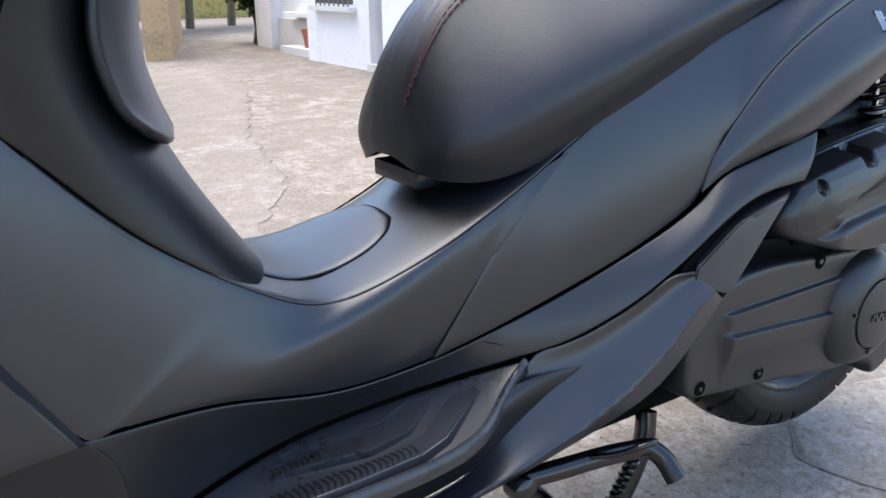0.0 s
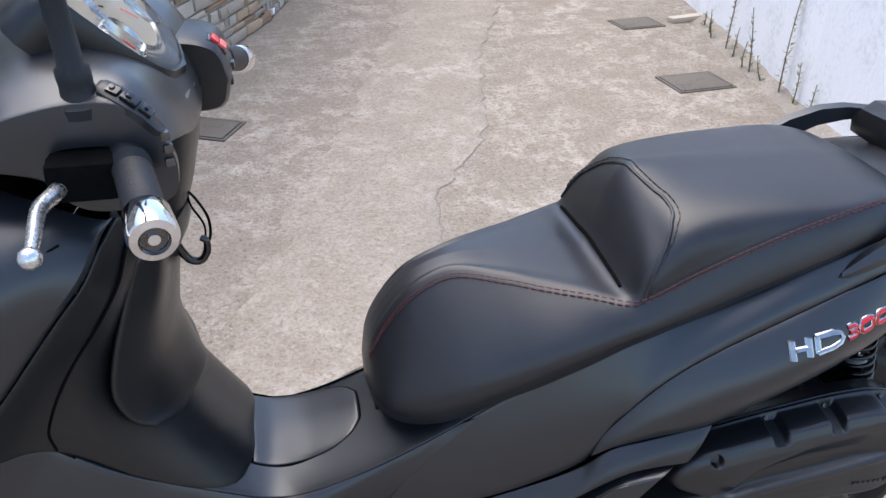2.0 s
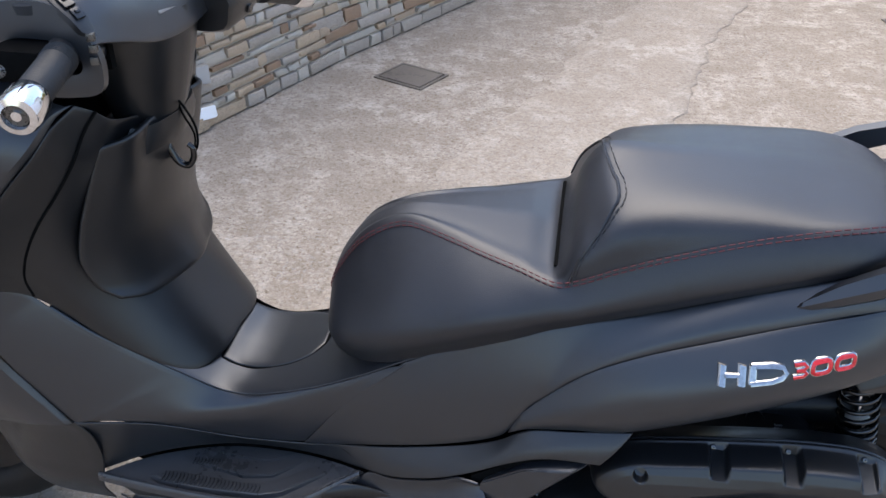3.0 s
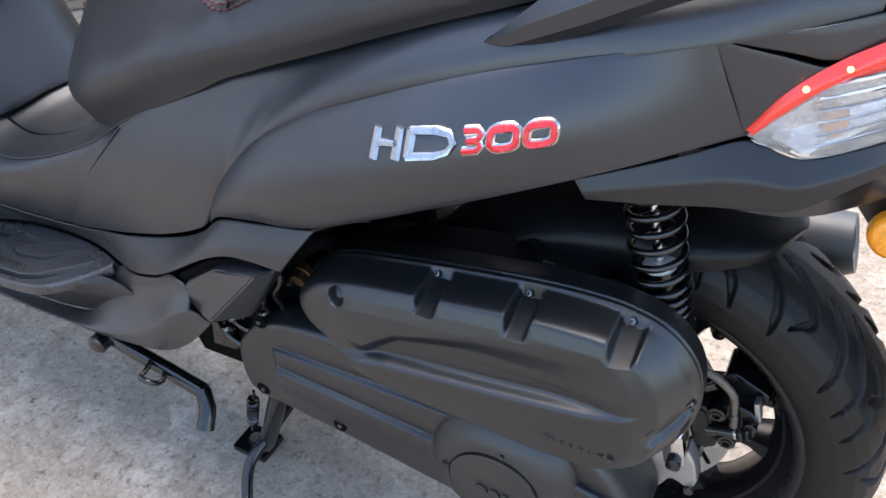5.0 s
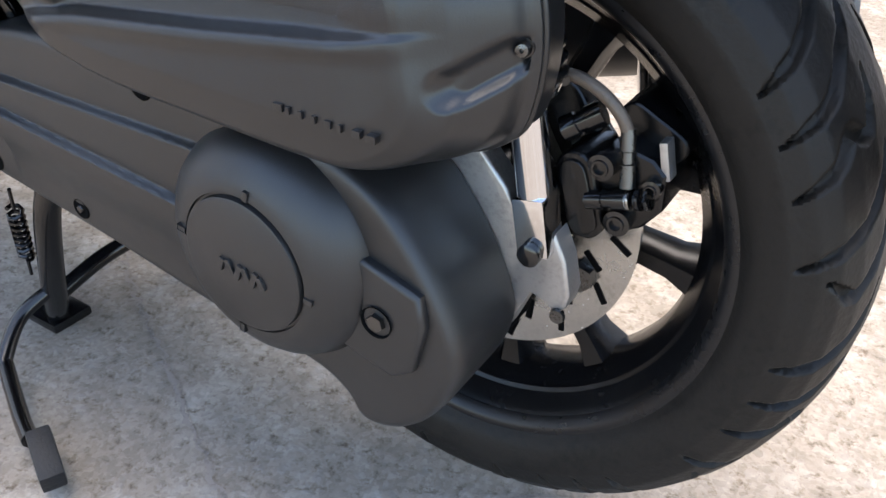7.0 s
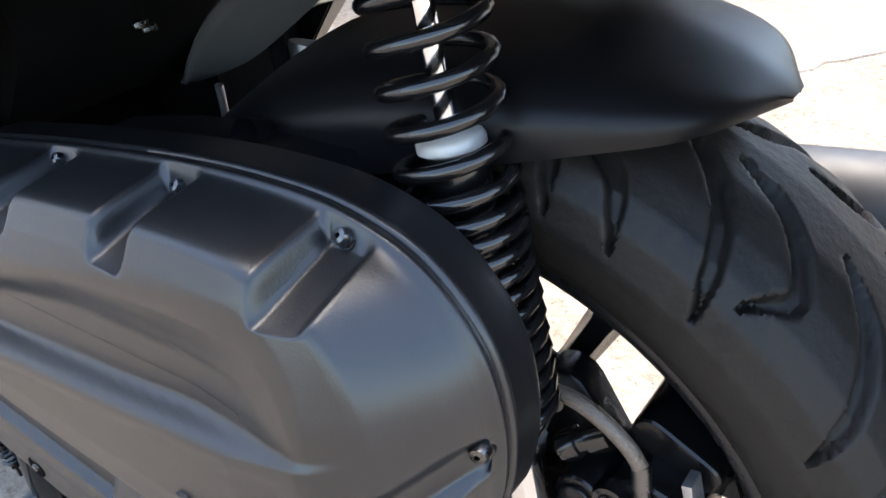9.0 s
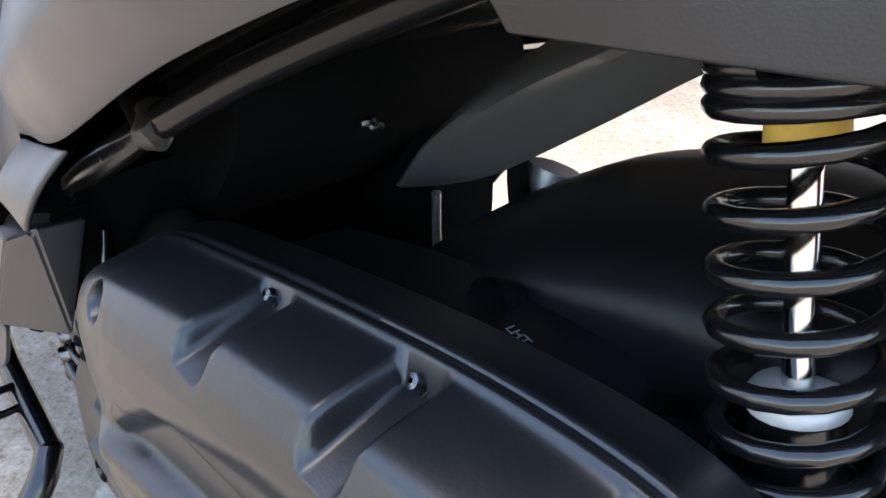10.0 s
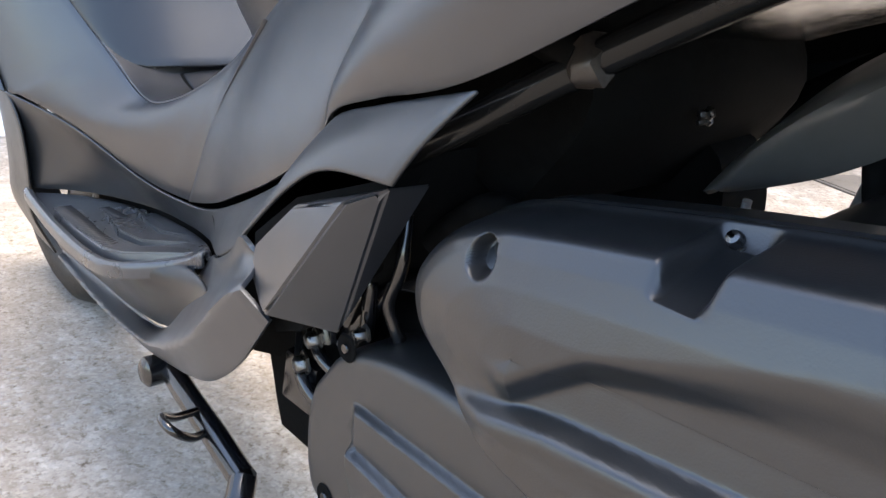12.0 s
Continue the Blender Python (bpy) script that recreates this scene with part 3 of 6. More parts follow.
part("lower_gap_filler", bm, SHADOWBLACK, scooter, "black filler added to darken gaps in the lower panels")

# seat
ST = [  # x, bottom, side, stitch, shoulder (distance to the left, height), height at the middle
    (-.783, (.000, .568), (.008, .582), (.004, .596), (-.008, .602), .604),
    (-.775, (.040, .556), (.052, .582), (.020, .630), (.004, .643), .646),
    (-.757, (.068, .551), (.082, .597), (.022, .668), (.002, .680), .683),
    (-.720, (.090, .552), (.105, .615), (.021, .713), (.000, .723), .726),
    (-.665, (.108, .570), (.126, .645), (.022, .742), (.000, .749), .752),
    (-.600, (.119, .603), (.139, .668), (.052, .745), (.020, .753), .756),
    (-.550, (.128, .631), (.146, .688), (.078, .743), (.040, .751), .755),
    (-.500, (.133, .656), (.148, .702), (.104, .743), (.060, .749), .753),
    (-.458, (.136, .679), (.149, .712), (.127, .742), (.085, .748), .752),
    (-.436, (.137, .688), (.149, .718), (.131, .747), (.108, .788), .828),
    (-.412, (.138, .698), (.149, .726), (.133, .759), (.109, .812), .864),
    (-.385, (.139, .709), (.149, .736), (.133, .773), (.108, .834), .869),
    (-.330, (.140, .730), (.149, .757), (.133, .797), (.103, .848), .867),
    (-.250, (.140, .761), (.148, .785), (.131, .826), (.098, .856), .865),
    (-.170, (.137, .789), (.142, .810), (.125, .845), (.090, .857), .862),
    (-.110, (.128, .807), (.130, .826), (.112, .850), (.078, .857), .859),
    (-.070, (.110, .816), (.112, .830), (.092, .846), (.062, .849), .850),
    (-.045, (.080, .822), (.083, .830), (.067, .837), (.045, .839), .839),
    (-.034, (.04, .826), (.043, .829), (.032, .831), (.02, .832), .832),
]
rows = []
for x, b, s, st, sh, zt in ST:
    half = spline_seg([(x, -b[0], b[1]), (x, -s[0], s[1]), (x, -st[0], st[1]), (x, -sh[0], sh[1]), mid(x, zt)], 7)
    rows.append([tuple(q) for q in half] + flip([tuple(q) for q in half[-2::-1]]))
rows = np.array(rows)
fine = np.array([spline(rows[:, k], 130) for k in range(rows.shape[1])])
bm = bmesh.new()
vs = grid(bm, fine)
bm.faces.new([r[0] for r in vs]), bm.faces.new([r[-1] for r in vs][::-1])
seat = part("seat", bm, VINYL, scooter, "black vinyl stepped dual seat with red stitching", angle=60)


def on_seat(x, frac):
    """A place on the seat's skin; frac runs from the left hem to the right hem."""
    k = frac * (fine.shape[0] - 1)
    i = int(min(k, fine.shape[0] - 2))
    c = fine[i] * (1 - k + i) + fine[i + 1] * (k - i)
    return np.array([np.interp(x, c[:, 0], c[:, j]) for j in range(3)])


def stitch(pts, off=.0012, side=-1):
    """Short red stitches along a line on the seat."""
    c = spline(pts, int(max(12, 1000 * sum(np.linalg.norm(np.subtract(a, b)) for a, b in zip(pts, pts[1:])) / 5)))
    bm = bmesh.new()
    for a, b in zip(c[::2], c[1::2]):
        tube(bm, [a, b + (b - a) * .35], .0009, 5, smooth=False)
    return part("stitching", bm, REDTHREAD, seat, "red double stitching")


hem = [on_seat(x, .25) for x in np.linspace(-.778, -.075, 70)]
for s in (0, 1):
    stitch([h + np.array((0, -.0015, .0008 + (.006 if s else 0))) for h in hem])
arch = [(-.441, -.131, .748), (-.412, -.113, .802), (-.392, -.083, .838), (-.392, -.052, .864), (-.404, -.01, .881), (-.412, .024, .884), (-.410, .06, .878), (-.415, .10, .857), (-.430, .135, .80), (-.447, .165, .748)]
for s in (0, 1):
    bm = bmesh.new()
    pts = []
    for x, y, z in spline(arch, 40):
        best = min((on_seat(x + .008 * s, f) for f in np.linspace(.2, .8, 121)), key=lambda q: abs(q[1] - y))
        pts.append(best + np.array((-.0005, 0, .0012)))
    if s:
        stitch(pts).data.materials[0] = VINYL
    else:
        tube(bm, pts, .0022, 6, steps=90)
        part("piping", bm, VINYL, seat)
# shade of the seat's fold, drawn as a thin black line
bm = bmesh.new()
tube(bm, [on_seat(-.456, f) + np.array((0, 0, .0005)) for f in np.linspace(.36, .64, 20)], .0028, 6)
part("crease_shade", bm, SHADOWBLACK, seat)
bm = bmesh.new()
box(bm, (-.775, -.035, .538), (-.735, .055, .556), .003)
part("seat_hinge", bm, GLOSSBLACK, scooter, "black seat hinge")

# ---------------------------------------------------------------- leg shield and fairing
UP = spline(E1[:7], 9)
I0 = [tuple(q) for q in UP]
I1 = [(-1.028, -.112, .918), (-1.040, -.130, .895), (-1.052, -.148, .862), (-1.078, -.160, .822), (-1.108, -.168, .783), (-1.130, -.172, .748), (-1.146, -.172, .715), (-1.155, -.168, .688), (-1.154, -.163, .660)]
I2 = [(-1.020, -.092, .900), (-1.030, -.104, .875), (-1.045, -.116, .840), (-1.066, -.127, .800), (-1.086, -.135, .760), (-1.097, -.139, .720), (-1.098, -.139, .680), (-1.090, -.138, .640), (-1.066, -.135, .566)]
I3 = [(-1.020, -.050, .885), (-1.030, -.056, .850), (-1.044, -.062, .815), (-1.058, -.068, .775), (-1.066, -.073, .730), (-1.064, -.077, .690), (-1.050, -.082, .640), (-1.026, -.088, .590), (-.985, -.106, .503)]
I4 = [(-1.005, -.02, .88), (-1.012, -.02, .845), (-1.022, -.022, .80), (-1.034, -.025, .76), (-1.042, -.03, .72), (-1.036, -.032, .68), (-1.014, -.035, .63), (-.988, -.042, .575), (-.952, -.055, .498)]
I4 = [(x - .012 * min(1, max(0, (z - .50) / .08)), y, z) for x, y, z in I4]
I5 = [mid(x + .002, z) for x, y, z in I4]
panel("leg_shield", [I0, I1, I2, I3, I4, I5, *[flip(c) for c in (I4, I3, I2, I1, I0)]], DARK, scooter, "black plastic inner leg shield", nu=40, nv=70)
bm = bmesh.new()
tube(bm, [(x + .0045, y - .001, z) for x, y, z in I1], .0019, 6, steps=60)
part("shield_joint", bm, SHADOWBLACK, scooter)
# rounded glove box door standing proud of the shield
J1 = [(-1.038, -.108, .868), (-1.058, -.121, .815), (-1.078, -.133, .755), (-1.086, -.138, .705), (-1.074, -.132, .660), (-1.052, -.122, .636)]
J2 = [(-1.012, -.075, .872), (-1.026, -.082, .815), (-1.044, -.088, .755), (-1.054, -.092, .700), (-1.046, -.090, .650), (-1.030, -.085, .622)]
J3 = [(-.998, -.030, .875), (-1.006, -.034, .815), (-1.017, -.037, .755), (-1.024, -.039, .700), (-1.016, -.037, .650), (-1.004, -.034, .618)]
J3 = [(x - .012 * min(1, max(0, (z - .50) / .08)), y, z) for x, y, z in J3]
J4 = [(-.992, .024, .88), (-.999, .024, .815), (-1.010, .023, .755), (-1.016, .022, .700), (-1.006, .021, .655), (-.992, .020, .618)]
J4 = [(x - .012 * min(1, max(0, (z - .50) / .08)), y, z) for x, y, z in J4]
panel("glove_box_door", [J1, J2, J3, J4, flip(J3), flip(J2), flip(J1)], DARK, scooter, "black glove box door with rounded lower edge", t=.008, nu=30, nv=40, bevel=.003)
F1 = [(-1.10, -.135, .955), (-1.12, -.165, .945), (-1.16, -.205, .915), (-1.21, -.232, .870), (-1.26, -.247, .815), (-1.30, -.255, .755), (-1.32, -.255, .700), (-1.32, -.250, .650), (-1.305, -.238, .60), (-1.28, -.225, .555), (-1.22, -.205, .450)]
F2 = [(-1.20, -.09, .985), (-1.24, -.13, .965), (-1.30, -.17, .92), (-1.36, -.200, .865), (-1.41, -.212, .81), (-1.44, -.215, .75), (-1.45, -.212, .69), (-1.45, -.205, .64), (-1.43, -.195, .59), (-1.40, -.188, .54), (-1.33, -.175, .44)]
F3 = [mid(x, z) for x, z in ((-1.26, .995), (-1.33, .975), (-1.42, .93), (-1.49, .87), (-1.55, .81), (-1.58, .75), (-1.59, .69), (-1.58, .64), (-1.56, .59), (-1.52, .54), (-1.45, .44))]
panel("front_fairing", [E1, [(x - .012, y - .010, z + .004) for x, y, z in E1], F1, F2, F3, flip(F2), flip(F1), flip(E1)], PAINT, scooter, "matt grey front fairing", nu=50, nv=70)
bm = bmesh.new()
tube(bm, [(-1.198, -.227, .884), (-1.14, -.198, .908), (-1.085, -.175, .930)], .0013, 5)
part("fairing_joint", bm, SHADOWBLACK, scooter)
G1 = [(-1.13, -.19, .452), (-1.112, -.185, .42), (-1.108, -.182, .38), (-1.115, -.18, .34), (-1.125, -.178, .300), (-1.13, -.155, .245)]
both("lower_fairing", [G1, [(x - .13, y + .01, z) for x, y, z in G1], [(x - .24, y + .08, z) for x, y, z in G1]], DARK, "dark lower front fairing", nu=24)
bm = bmesh.new()
lathe(bm, [(0, -.004), (.006, -.004), (.008, 0), (.008, .004)], (-1.095, -.166, .447), (0, 1, 0), 14)
part("fixing_screw", bm, SCREW, scooter)
for y0 in (-.17,):
    bm = bmesh.new()
    lathe(bm, [(0, -.012), (.02, -.010), (.034, -.002), (.04, .012)], (-1.34, -.232, .765), (-.5, -.85, .1), 20)
    part("indicator_lamp", bm, CLEAR, scooter, "clear front indicator lens")
# bag hook with a loop of cord
bm = bmesh.new()
tube(bm, [(x - .014, .006, z + .004) for x, z in ((-.995, .815), (-.982, .79), (-.968, .785), (-.958, .797), (-.957, .812), (-.963, .818))], (.006, .004), 8)
part("bag_hook", bm, GLOSSBLACK, scooter, "black plastic bag hook")
bm = bmesh.new()
tube(bm, [(-.986, .015, .885), (-.976, .015, .87), (-.966, .015, .845), (-.966, .013, .82), (-.976, .011, .80), (-.980, .015, .79)], .0018, 6)
tube(bm, [(-.986, .015, .885), (-.984, .02, .86), (-.972, .02, .83), (-.976, .015, .80)], .0015, 6)
part("cord", bm, SHADOWBLACK, scooter, "loop of thin black cord")

# ---------------------------------------------------------------- handlebar
YB = .027


def bar_section(y, pts):
    return [(x, YB + y, z) for x, z in pts]


# one shell from side to side, with a side face at each end and an arched opening for the lever
HA = [(-1.167, 1.018), (-1.125, 1.047), (-1.085, 1.060), (-1.045, 1.066), (-1.008, 1.063), (-.985, 1.045), (-.968, 1.017)]
HB1 = [(-1.205, 1.000), (-1.152, 1.054), (-1.10, 1.076), (-1.045, 1.083), (-1.0, 1.075), (-.973, 1.045), (-.961, 1.010)]
HC = [(-1.205, .982), (-1.175, 1.030), (-1.135, 1.078), (-1.065, 1.096), (-1.0, 1.066), (-.968, 1.028), (-.957, .988)]
HD = [(-1.215, .982), (-1.185, 1.038), (-1.14, 1.088), (-1.07, 1.100), (-1.0, 1.056), (-.964, 1.020), (-.954, .982)]
stations = [(-.194, HA), (-.186, [(x, z + .004) for x, z in HA]), (-.145, HB1), (-.075, HC), (0, HD), (.075, HC), (.145, HB1), (.186, [(x, z + .004) for x, z in HA]), (.194, HA)]
pod = panel("handlebar_cover", [[(x, YB + y, z) for x, z in c] for y, c in stations], PAINT, scooter, "matt grey handlebar cover", t=.004, nu=40, nv=60, bevel=.001)
SIDE = HA + [(-.965, .992), (-.973, .968), (-1.0, .960), (-1.04, .958), (-1.066, .968), (-1.086, .994), (-1.125, 1.006)]
HOLE = [(-1.080, 1.012), (-1.078, 1.017), (-1.070, 1.022), (-1.055, 1.0245), (-1.03, 1.0245), (-1.008, 1.022), (-.994, 1.014), (-.988, 1.002), (-.990, .992), (-1.0, .986), (-1.03, .983), (-1.06, .984), (-1.074, .994), (-1.080, 1.004)]
for sgn in (-1, 1):
    bm = bmesh.new()
    o, q = (spline([(*p, 0) for p in c] + [(*c[0], 0)], 73)[:-1] for c in (SIDE, HOLE))
    def turn(c):
        a = np.arctan2(c[:, 1] - 1.008, c[:, 0] + 1.035)
        k = int(np.argmin(a))
        return np.roll(c, -k, axis=0) if a[(k + 1) % len(a)] < a[(k + 10) % len(a)] else np.roll(c[::-1], -(len(a) - 1 - k), axis=0)
    o, q = turn(o), turn(q)
    y0 = YB + sgn * .194
    grid(bm, [[(x, y0 - sgn * .010, z) for x, z, _ in o], [(x, y0, z) for x, z, _ in o], [(x * .5 + u * .5, y0 + sgn * .002, z * .5 + w * .5) for (x, z, _), (u, w, _) in zip(o, q)], [(x, y0, z) for x, z, _ in q], [(x, y0 - sgn * .06, z) for x, z, _ in q]], close_v=True)
    part("cover_side", bm, PAINT, pod, angle=50)
    # black plate inside the opening imitates the shade there
    bm = bmesh.new()
    plate(bm, [(-1.09, 1.03), (-.985, 1.03), (-.985, .975), (-1.09, .975)], y0 - sgn * .05, y0 - sgn * .06)
    part("opening_shade", bm, SHADOWBLACK, pod)
# rear shroud of the column
bm = bmesh.new()
secs = []
for z, xr, xf, w in ((1.010, -.958, -1.08, .085), (.985, -.956, -1.08, .085), (.95, -.962, -1.07, .080), (.90, -.975, -1.06, .072), (.86, -.988, -1.05, .066)):
    yc = LEAN * z
    secs.append([(xr, yc, z), (xr - .012, yc - w * .6, z), (xr - .045, yc - w, z), (xf, yc - w * .9, z), (xf - .01, yc, z), (xf, yc + w * .9, z), (xr - .045, yc + w, z), (xr - .012, yc + w * .6, z)])
section_loft(bm, secs)
part("column_shroud", bm, DARK, scooter, "black steering column shroud")
bm = bmesh.new()
secs = []
for z, w, xr in ((.868, .080, -.985), (.85, .088, -.986), (.83, .092, -.992)):
    yc = LEAN * z
    secs.append([(xr, yc, z), (xr - .012, yc - w * .7, z), (xr - .035, yc - w, z), (xr - .08, yc - w * .9, z), (xr - .09, yc, z), (xr - .08, yc + w * .9, z), (xr - .035, yc + w, z), (xr - .012, yc + w * .7, z)])
section_loft(bm, secs)
part("column_collar", bm, DARK, scooter)
# dashboard: a tilted hexagonal pod with a lens over the dials
dm = Matrix.Translation((-1.022, YB + .003, 1.092)) @ Euler((0, radians(48), 0)).to_matrix().to_4x4()
HEX = [(.082, 0), (.060, .062), (-.02, .098), (-.075, .085), (-.075, -.085), (-.02, -.098), (.060, -.062)]


def dash_plate(levels, n=40):
    bm = bmesh.new()
    o = [tuple(q) for q in spline([(*p, 0) for p in HEX] + [(*HEX[0], 0)], n)][:-1]
    rows = [[dm @ Vector((x * s, y * s, h)) for x, y, z in o] for s, h in levels]
    vs = grid(bm, rows, close_v=True)
    bm.faces.new(vs[-1])
    return bm


dash = part("instrument_panel", dash_plate([(1.12, -.055), (1.10, -.02), (1.06, -.002), (1.0, .004), (.93, .002), (.90, -.006)]), DARK, scooter, "instrument panel in a black surround")
part("dial_face", dash_plate([(.91, -.008), (.90, -.0055)]), DIAL, dash, "pale dial face")
for cx, cy, r, m in ((-.005, 0, .048, DIAL), (.012, -.058, .022, DIAL), (.012, .058, .022, DIAL)):
    bm = bmesh.new()
    lathe(bm, [(r, -.006), (r + .004, .0), (r + .007, -.006)], dm @ Vector((cx, cy, .0)), dm.to_3x3() @ Vector((0, 0, 1)), 28)
    part("dial_ring", bm, STEEL, dash)
for a in range(-120, 121, 30):
    bm = bmesh.new()
    q = radians(a)
    mm = dm @ Matrix.Translation((-.005 - .036 * math.cos(q), .036 * math.sin(q), -.0045)) @ Matrix.Rotation(-q, 4, "Z")
    box(bm, (-.004, -.001, 0), (.004, .001, .0008), m=mm)
    part("dial_mark", bm, SHADOWBLACK, dash)
for cx, cy, ang in ((-.005, 0, 40), (.012, -.058, 10)):
    bm = bmesh.new()
    box(bm, (-.002, -.0012, 0), (.026 if cy == 0 else .014, .0012, .001), m=dm @ Matrix.Translation((cx, cy, -.003)) @ Matrix.Rotation(radians(ang), 4, "Z"))
    part("needle", bm, RED, dash, "red needle")
lens = part("dash_lens", dash_plate([(.94, .001), (.90, .008), (.70, .012), (.4, .014)]), LENS, dash, "clear cover over the dials")


# grips, bar ends, levers, switch housings, mirror stems
def grip(inner, outer, chrome=True):
    a, b = Vector(inner), Vector(outer)
    d = (b - a).normalized()
    L = (b - a).length
    bm = bmesh.new()
    lathe(bm, [(0, 0), (.020, 0), (.021, .004), (.019, .007), (.0175, .02), (.0178, L - .046), (.0165, L - .044), (0, L - .044)], a, d, 28)
    g = part("grip", bm, GRIP, scooter, "black rubber handlebar grip")
    bm = bmesh.new()
    lathe(bm, [(0, L - .045), (.0185, L - .045), (.0205, L - .040), (.0215, L - .008), (.0195, L - .002), (.013, L), (.0115, L - .005), (.005, L - .006), (.005, L - .002), (0, L - .002)], a, d, 32)
    be = part("bar_end", bm, CHROME, g, "chrome bar end weight")
    bm = bmesh.new()
    lathe(bm, [(0, L - .0030), (.0035, L - .0030), (.004, L - .0045), (.0112, L - .0042)], a, d, 24)
    part("end_bolt", bm, SCREW, be)
    for k in range(5):
        bm = bmesh.new()
        lathe(bm, [(.0172, -.001), (.0188, 0), (.0172, .001)], a + d * (.03 + .004 * k), d, 24)
        part("grip_rib", bm, GRIP, g)
    return g


grip((-1.011, -.150, 1.012), (-.972, -.310, 1.000))
grip((-.948, .198, .985), (-.915, .368, .930))


POLISHED = mat("polished_alloy", (0.62, 0.62, 0.61), 0.28, 0.9, 0.08, 40, 0.04, 400)


def lever(piv, ball, bend):
    bm = bmesh.new()
    p, q, m = Vector(piv), Vector(ball), Vector(bend)
    tube(bm, [p, p.lerp(m, .5), m, m.lerp(q, .6), q], (.0085, .0055), 10)
    lv = part("brake_lever", bm, POLISHED, scooter, "polished alloy brake lever")
    bm = bmesh.new()
    bmesh.ops.create_uvsphere(bm, u_segments=16, v_segments=12, radius=.0095, matrix=Matrix.Translation(q))
    part("ball_end", bm, POLISHED, lv)
    bm = bmesh.new()
    box(bm, (p.x - .012, p.y - .012, p.z - .008), (p.x + .022, p.y + .03, p.z + .008), .003)
    part("lever_clamp", bm, SHADOWBLACK, lv)


lever((-1.060, -.178, 1.000), (-1.068, -.306, .993), (-1.075, -.235, .998))
lever((-.985, .235, .985), (-.975, .37, .935), (-.985, .30, .96))
SW = [(Vector((-1.0188, -.1497, 1.0729)), Vector((.10, -.36, .93))), (Vector((-.9764, -.161, 1.0353)), Vector((.86, -.15, .49)))]


def on_cover(t, side=0.0):
    """A frame on the left end of the handlebar cover: along the switch row, across it, out of it."""
    out = (SW[0][1] * (1 - t) + SW[1][1] * t).normalized()
    along = (SW[1][0] - SW[0][0]).normalized()
    along = (along - out * along.dot(out)).normalized()
    over = out.cross(along)
    at = SW[0][0].lerp(SW[1][0], t) + out * (.006 * math.sin(math.pi * min(1, max(0, t)))) + over * side
    return Matrix(((along.x, over.x, out.x, at.x), (along.y, over.y, out.y, at.y), (along.z, over.z, out.z, at.z), (0, 0, 0, 1)))


bm = bmesh.new()
grid(bm, [[on_cover(t) @ Vector((0, w * k, h)) for k, h in ((-1.15, -.004), (-1, .0022), (-.8, .0030), (.8, .0030), (1, .0022), (1.15, -.004))] for t, w in ((-.10, .004), (-.04, .009), (.3, .0115), (.7, .0115), (1.0, .009), (1.08, .005))])
plate_ob = part("switch_panel", bm, DARK, pod, "dark recessed switch panel")
for t, lx, ly in ((.16, .006, .0055), (.42, .0085, .0065), (.68, .0065, .0060)):
    bm = bmesh.new()
    box(bm, (-lx, -ly, .001), (lx, ly, .0062), .0018, m=on_cover(t))
    box(bm, (-lx * .5, -ly * .5, .006), (lx * .1, ly * .5, .0082), .0008, m=on_cover(t))
    part("switch", bm, GLOSSBLACK, plate_ob)
for x, y, z in ((-.9730, -.163, 1.030), (-.9715, -.165, 1.018), (-.9720, -.1665, 1.005)):
    bm = bmesh.new()
    box(bm, (-.004, -.005, -.0042), (.005, .004, .0042), .0015, m=Matrix.Translation((x, y, z)) @ Matrix.Rotation(radians(20), 4, "Z"))
    part("switch", bm, SCREW, pod)
bm = bmesh.new()
section_loft(bm, [[(-.962 + px * g, y, .998 + pz * g) for px, pz in ((.042, -.004), (.030, .034), (-.010, .048), (-.050, .040), (-.062, .0), (-.040, -.040), (.026, -.042))] for y, g in ((.085, .9), (.095, 1), (.165, 1), (.192, .92), (.204, .7))])
housing = part("switch_housing", bm, DARK, scooter, "black switch housing", angle=30)
stop = Matrix.Translation((-.934, .116, 1.0285)) @ Matrix.Rotation(radians(42), 4, "Y")
bm = bmesh.new()
box(bm, (-.015, -.014, -.004), (.013, .016, .0035), .002, m=stop)
part("switch_surround", bm, GLOSSBLACK, housing)
for k, m in ((0, RED), (1, mat("pale_red_switch", (0.60, 0.10, 0.09), 0.35, 0, 0.1, 60))):
    bm = bmesh.new()
    box(bm, (-.012 + .012 * k, -.011, .001), (-.001 + .011 * k, .013, .007), .002, m=stop)
    part("switch", bm, m, housing, "red stop switch" if not k else "")
for x, y, z, w in ((-.922, .140, .996, .008), (-.926, .150, .972, .007)):
    bm = bmesh.new()
    box(bm, (x - .007, y - w, z - .005), (x + .005, y + w, z + .005), .002)
    part("switch", bm, GLOSSBLACK, housing)
bm = bmesh.new()
grid(bm, [[(-.9735 + .0065 * abs(y - .02) / .05 * -1, y, 1.0320 - .10 * (y - .01) - .004), (-.9610, y, 1.0130 + .02 * abs(y - .02) - .06 * (y - .01))] for y in np.linspace(-.030, .052, 12)])
thicken(part("dash_trim", bm, mat("silver_trim", (0.30, 0.295, 0.29), 0.35, 0.5, 0.1, 30), pod, "silver trim plate under the dials"), .002)
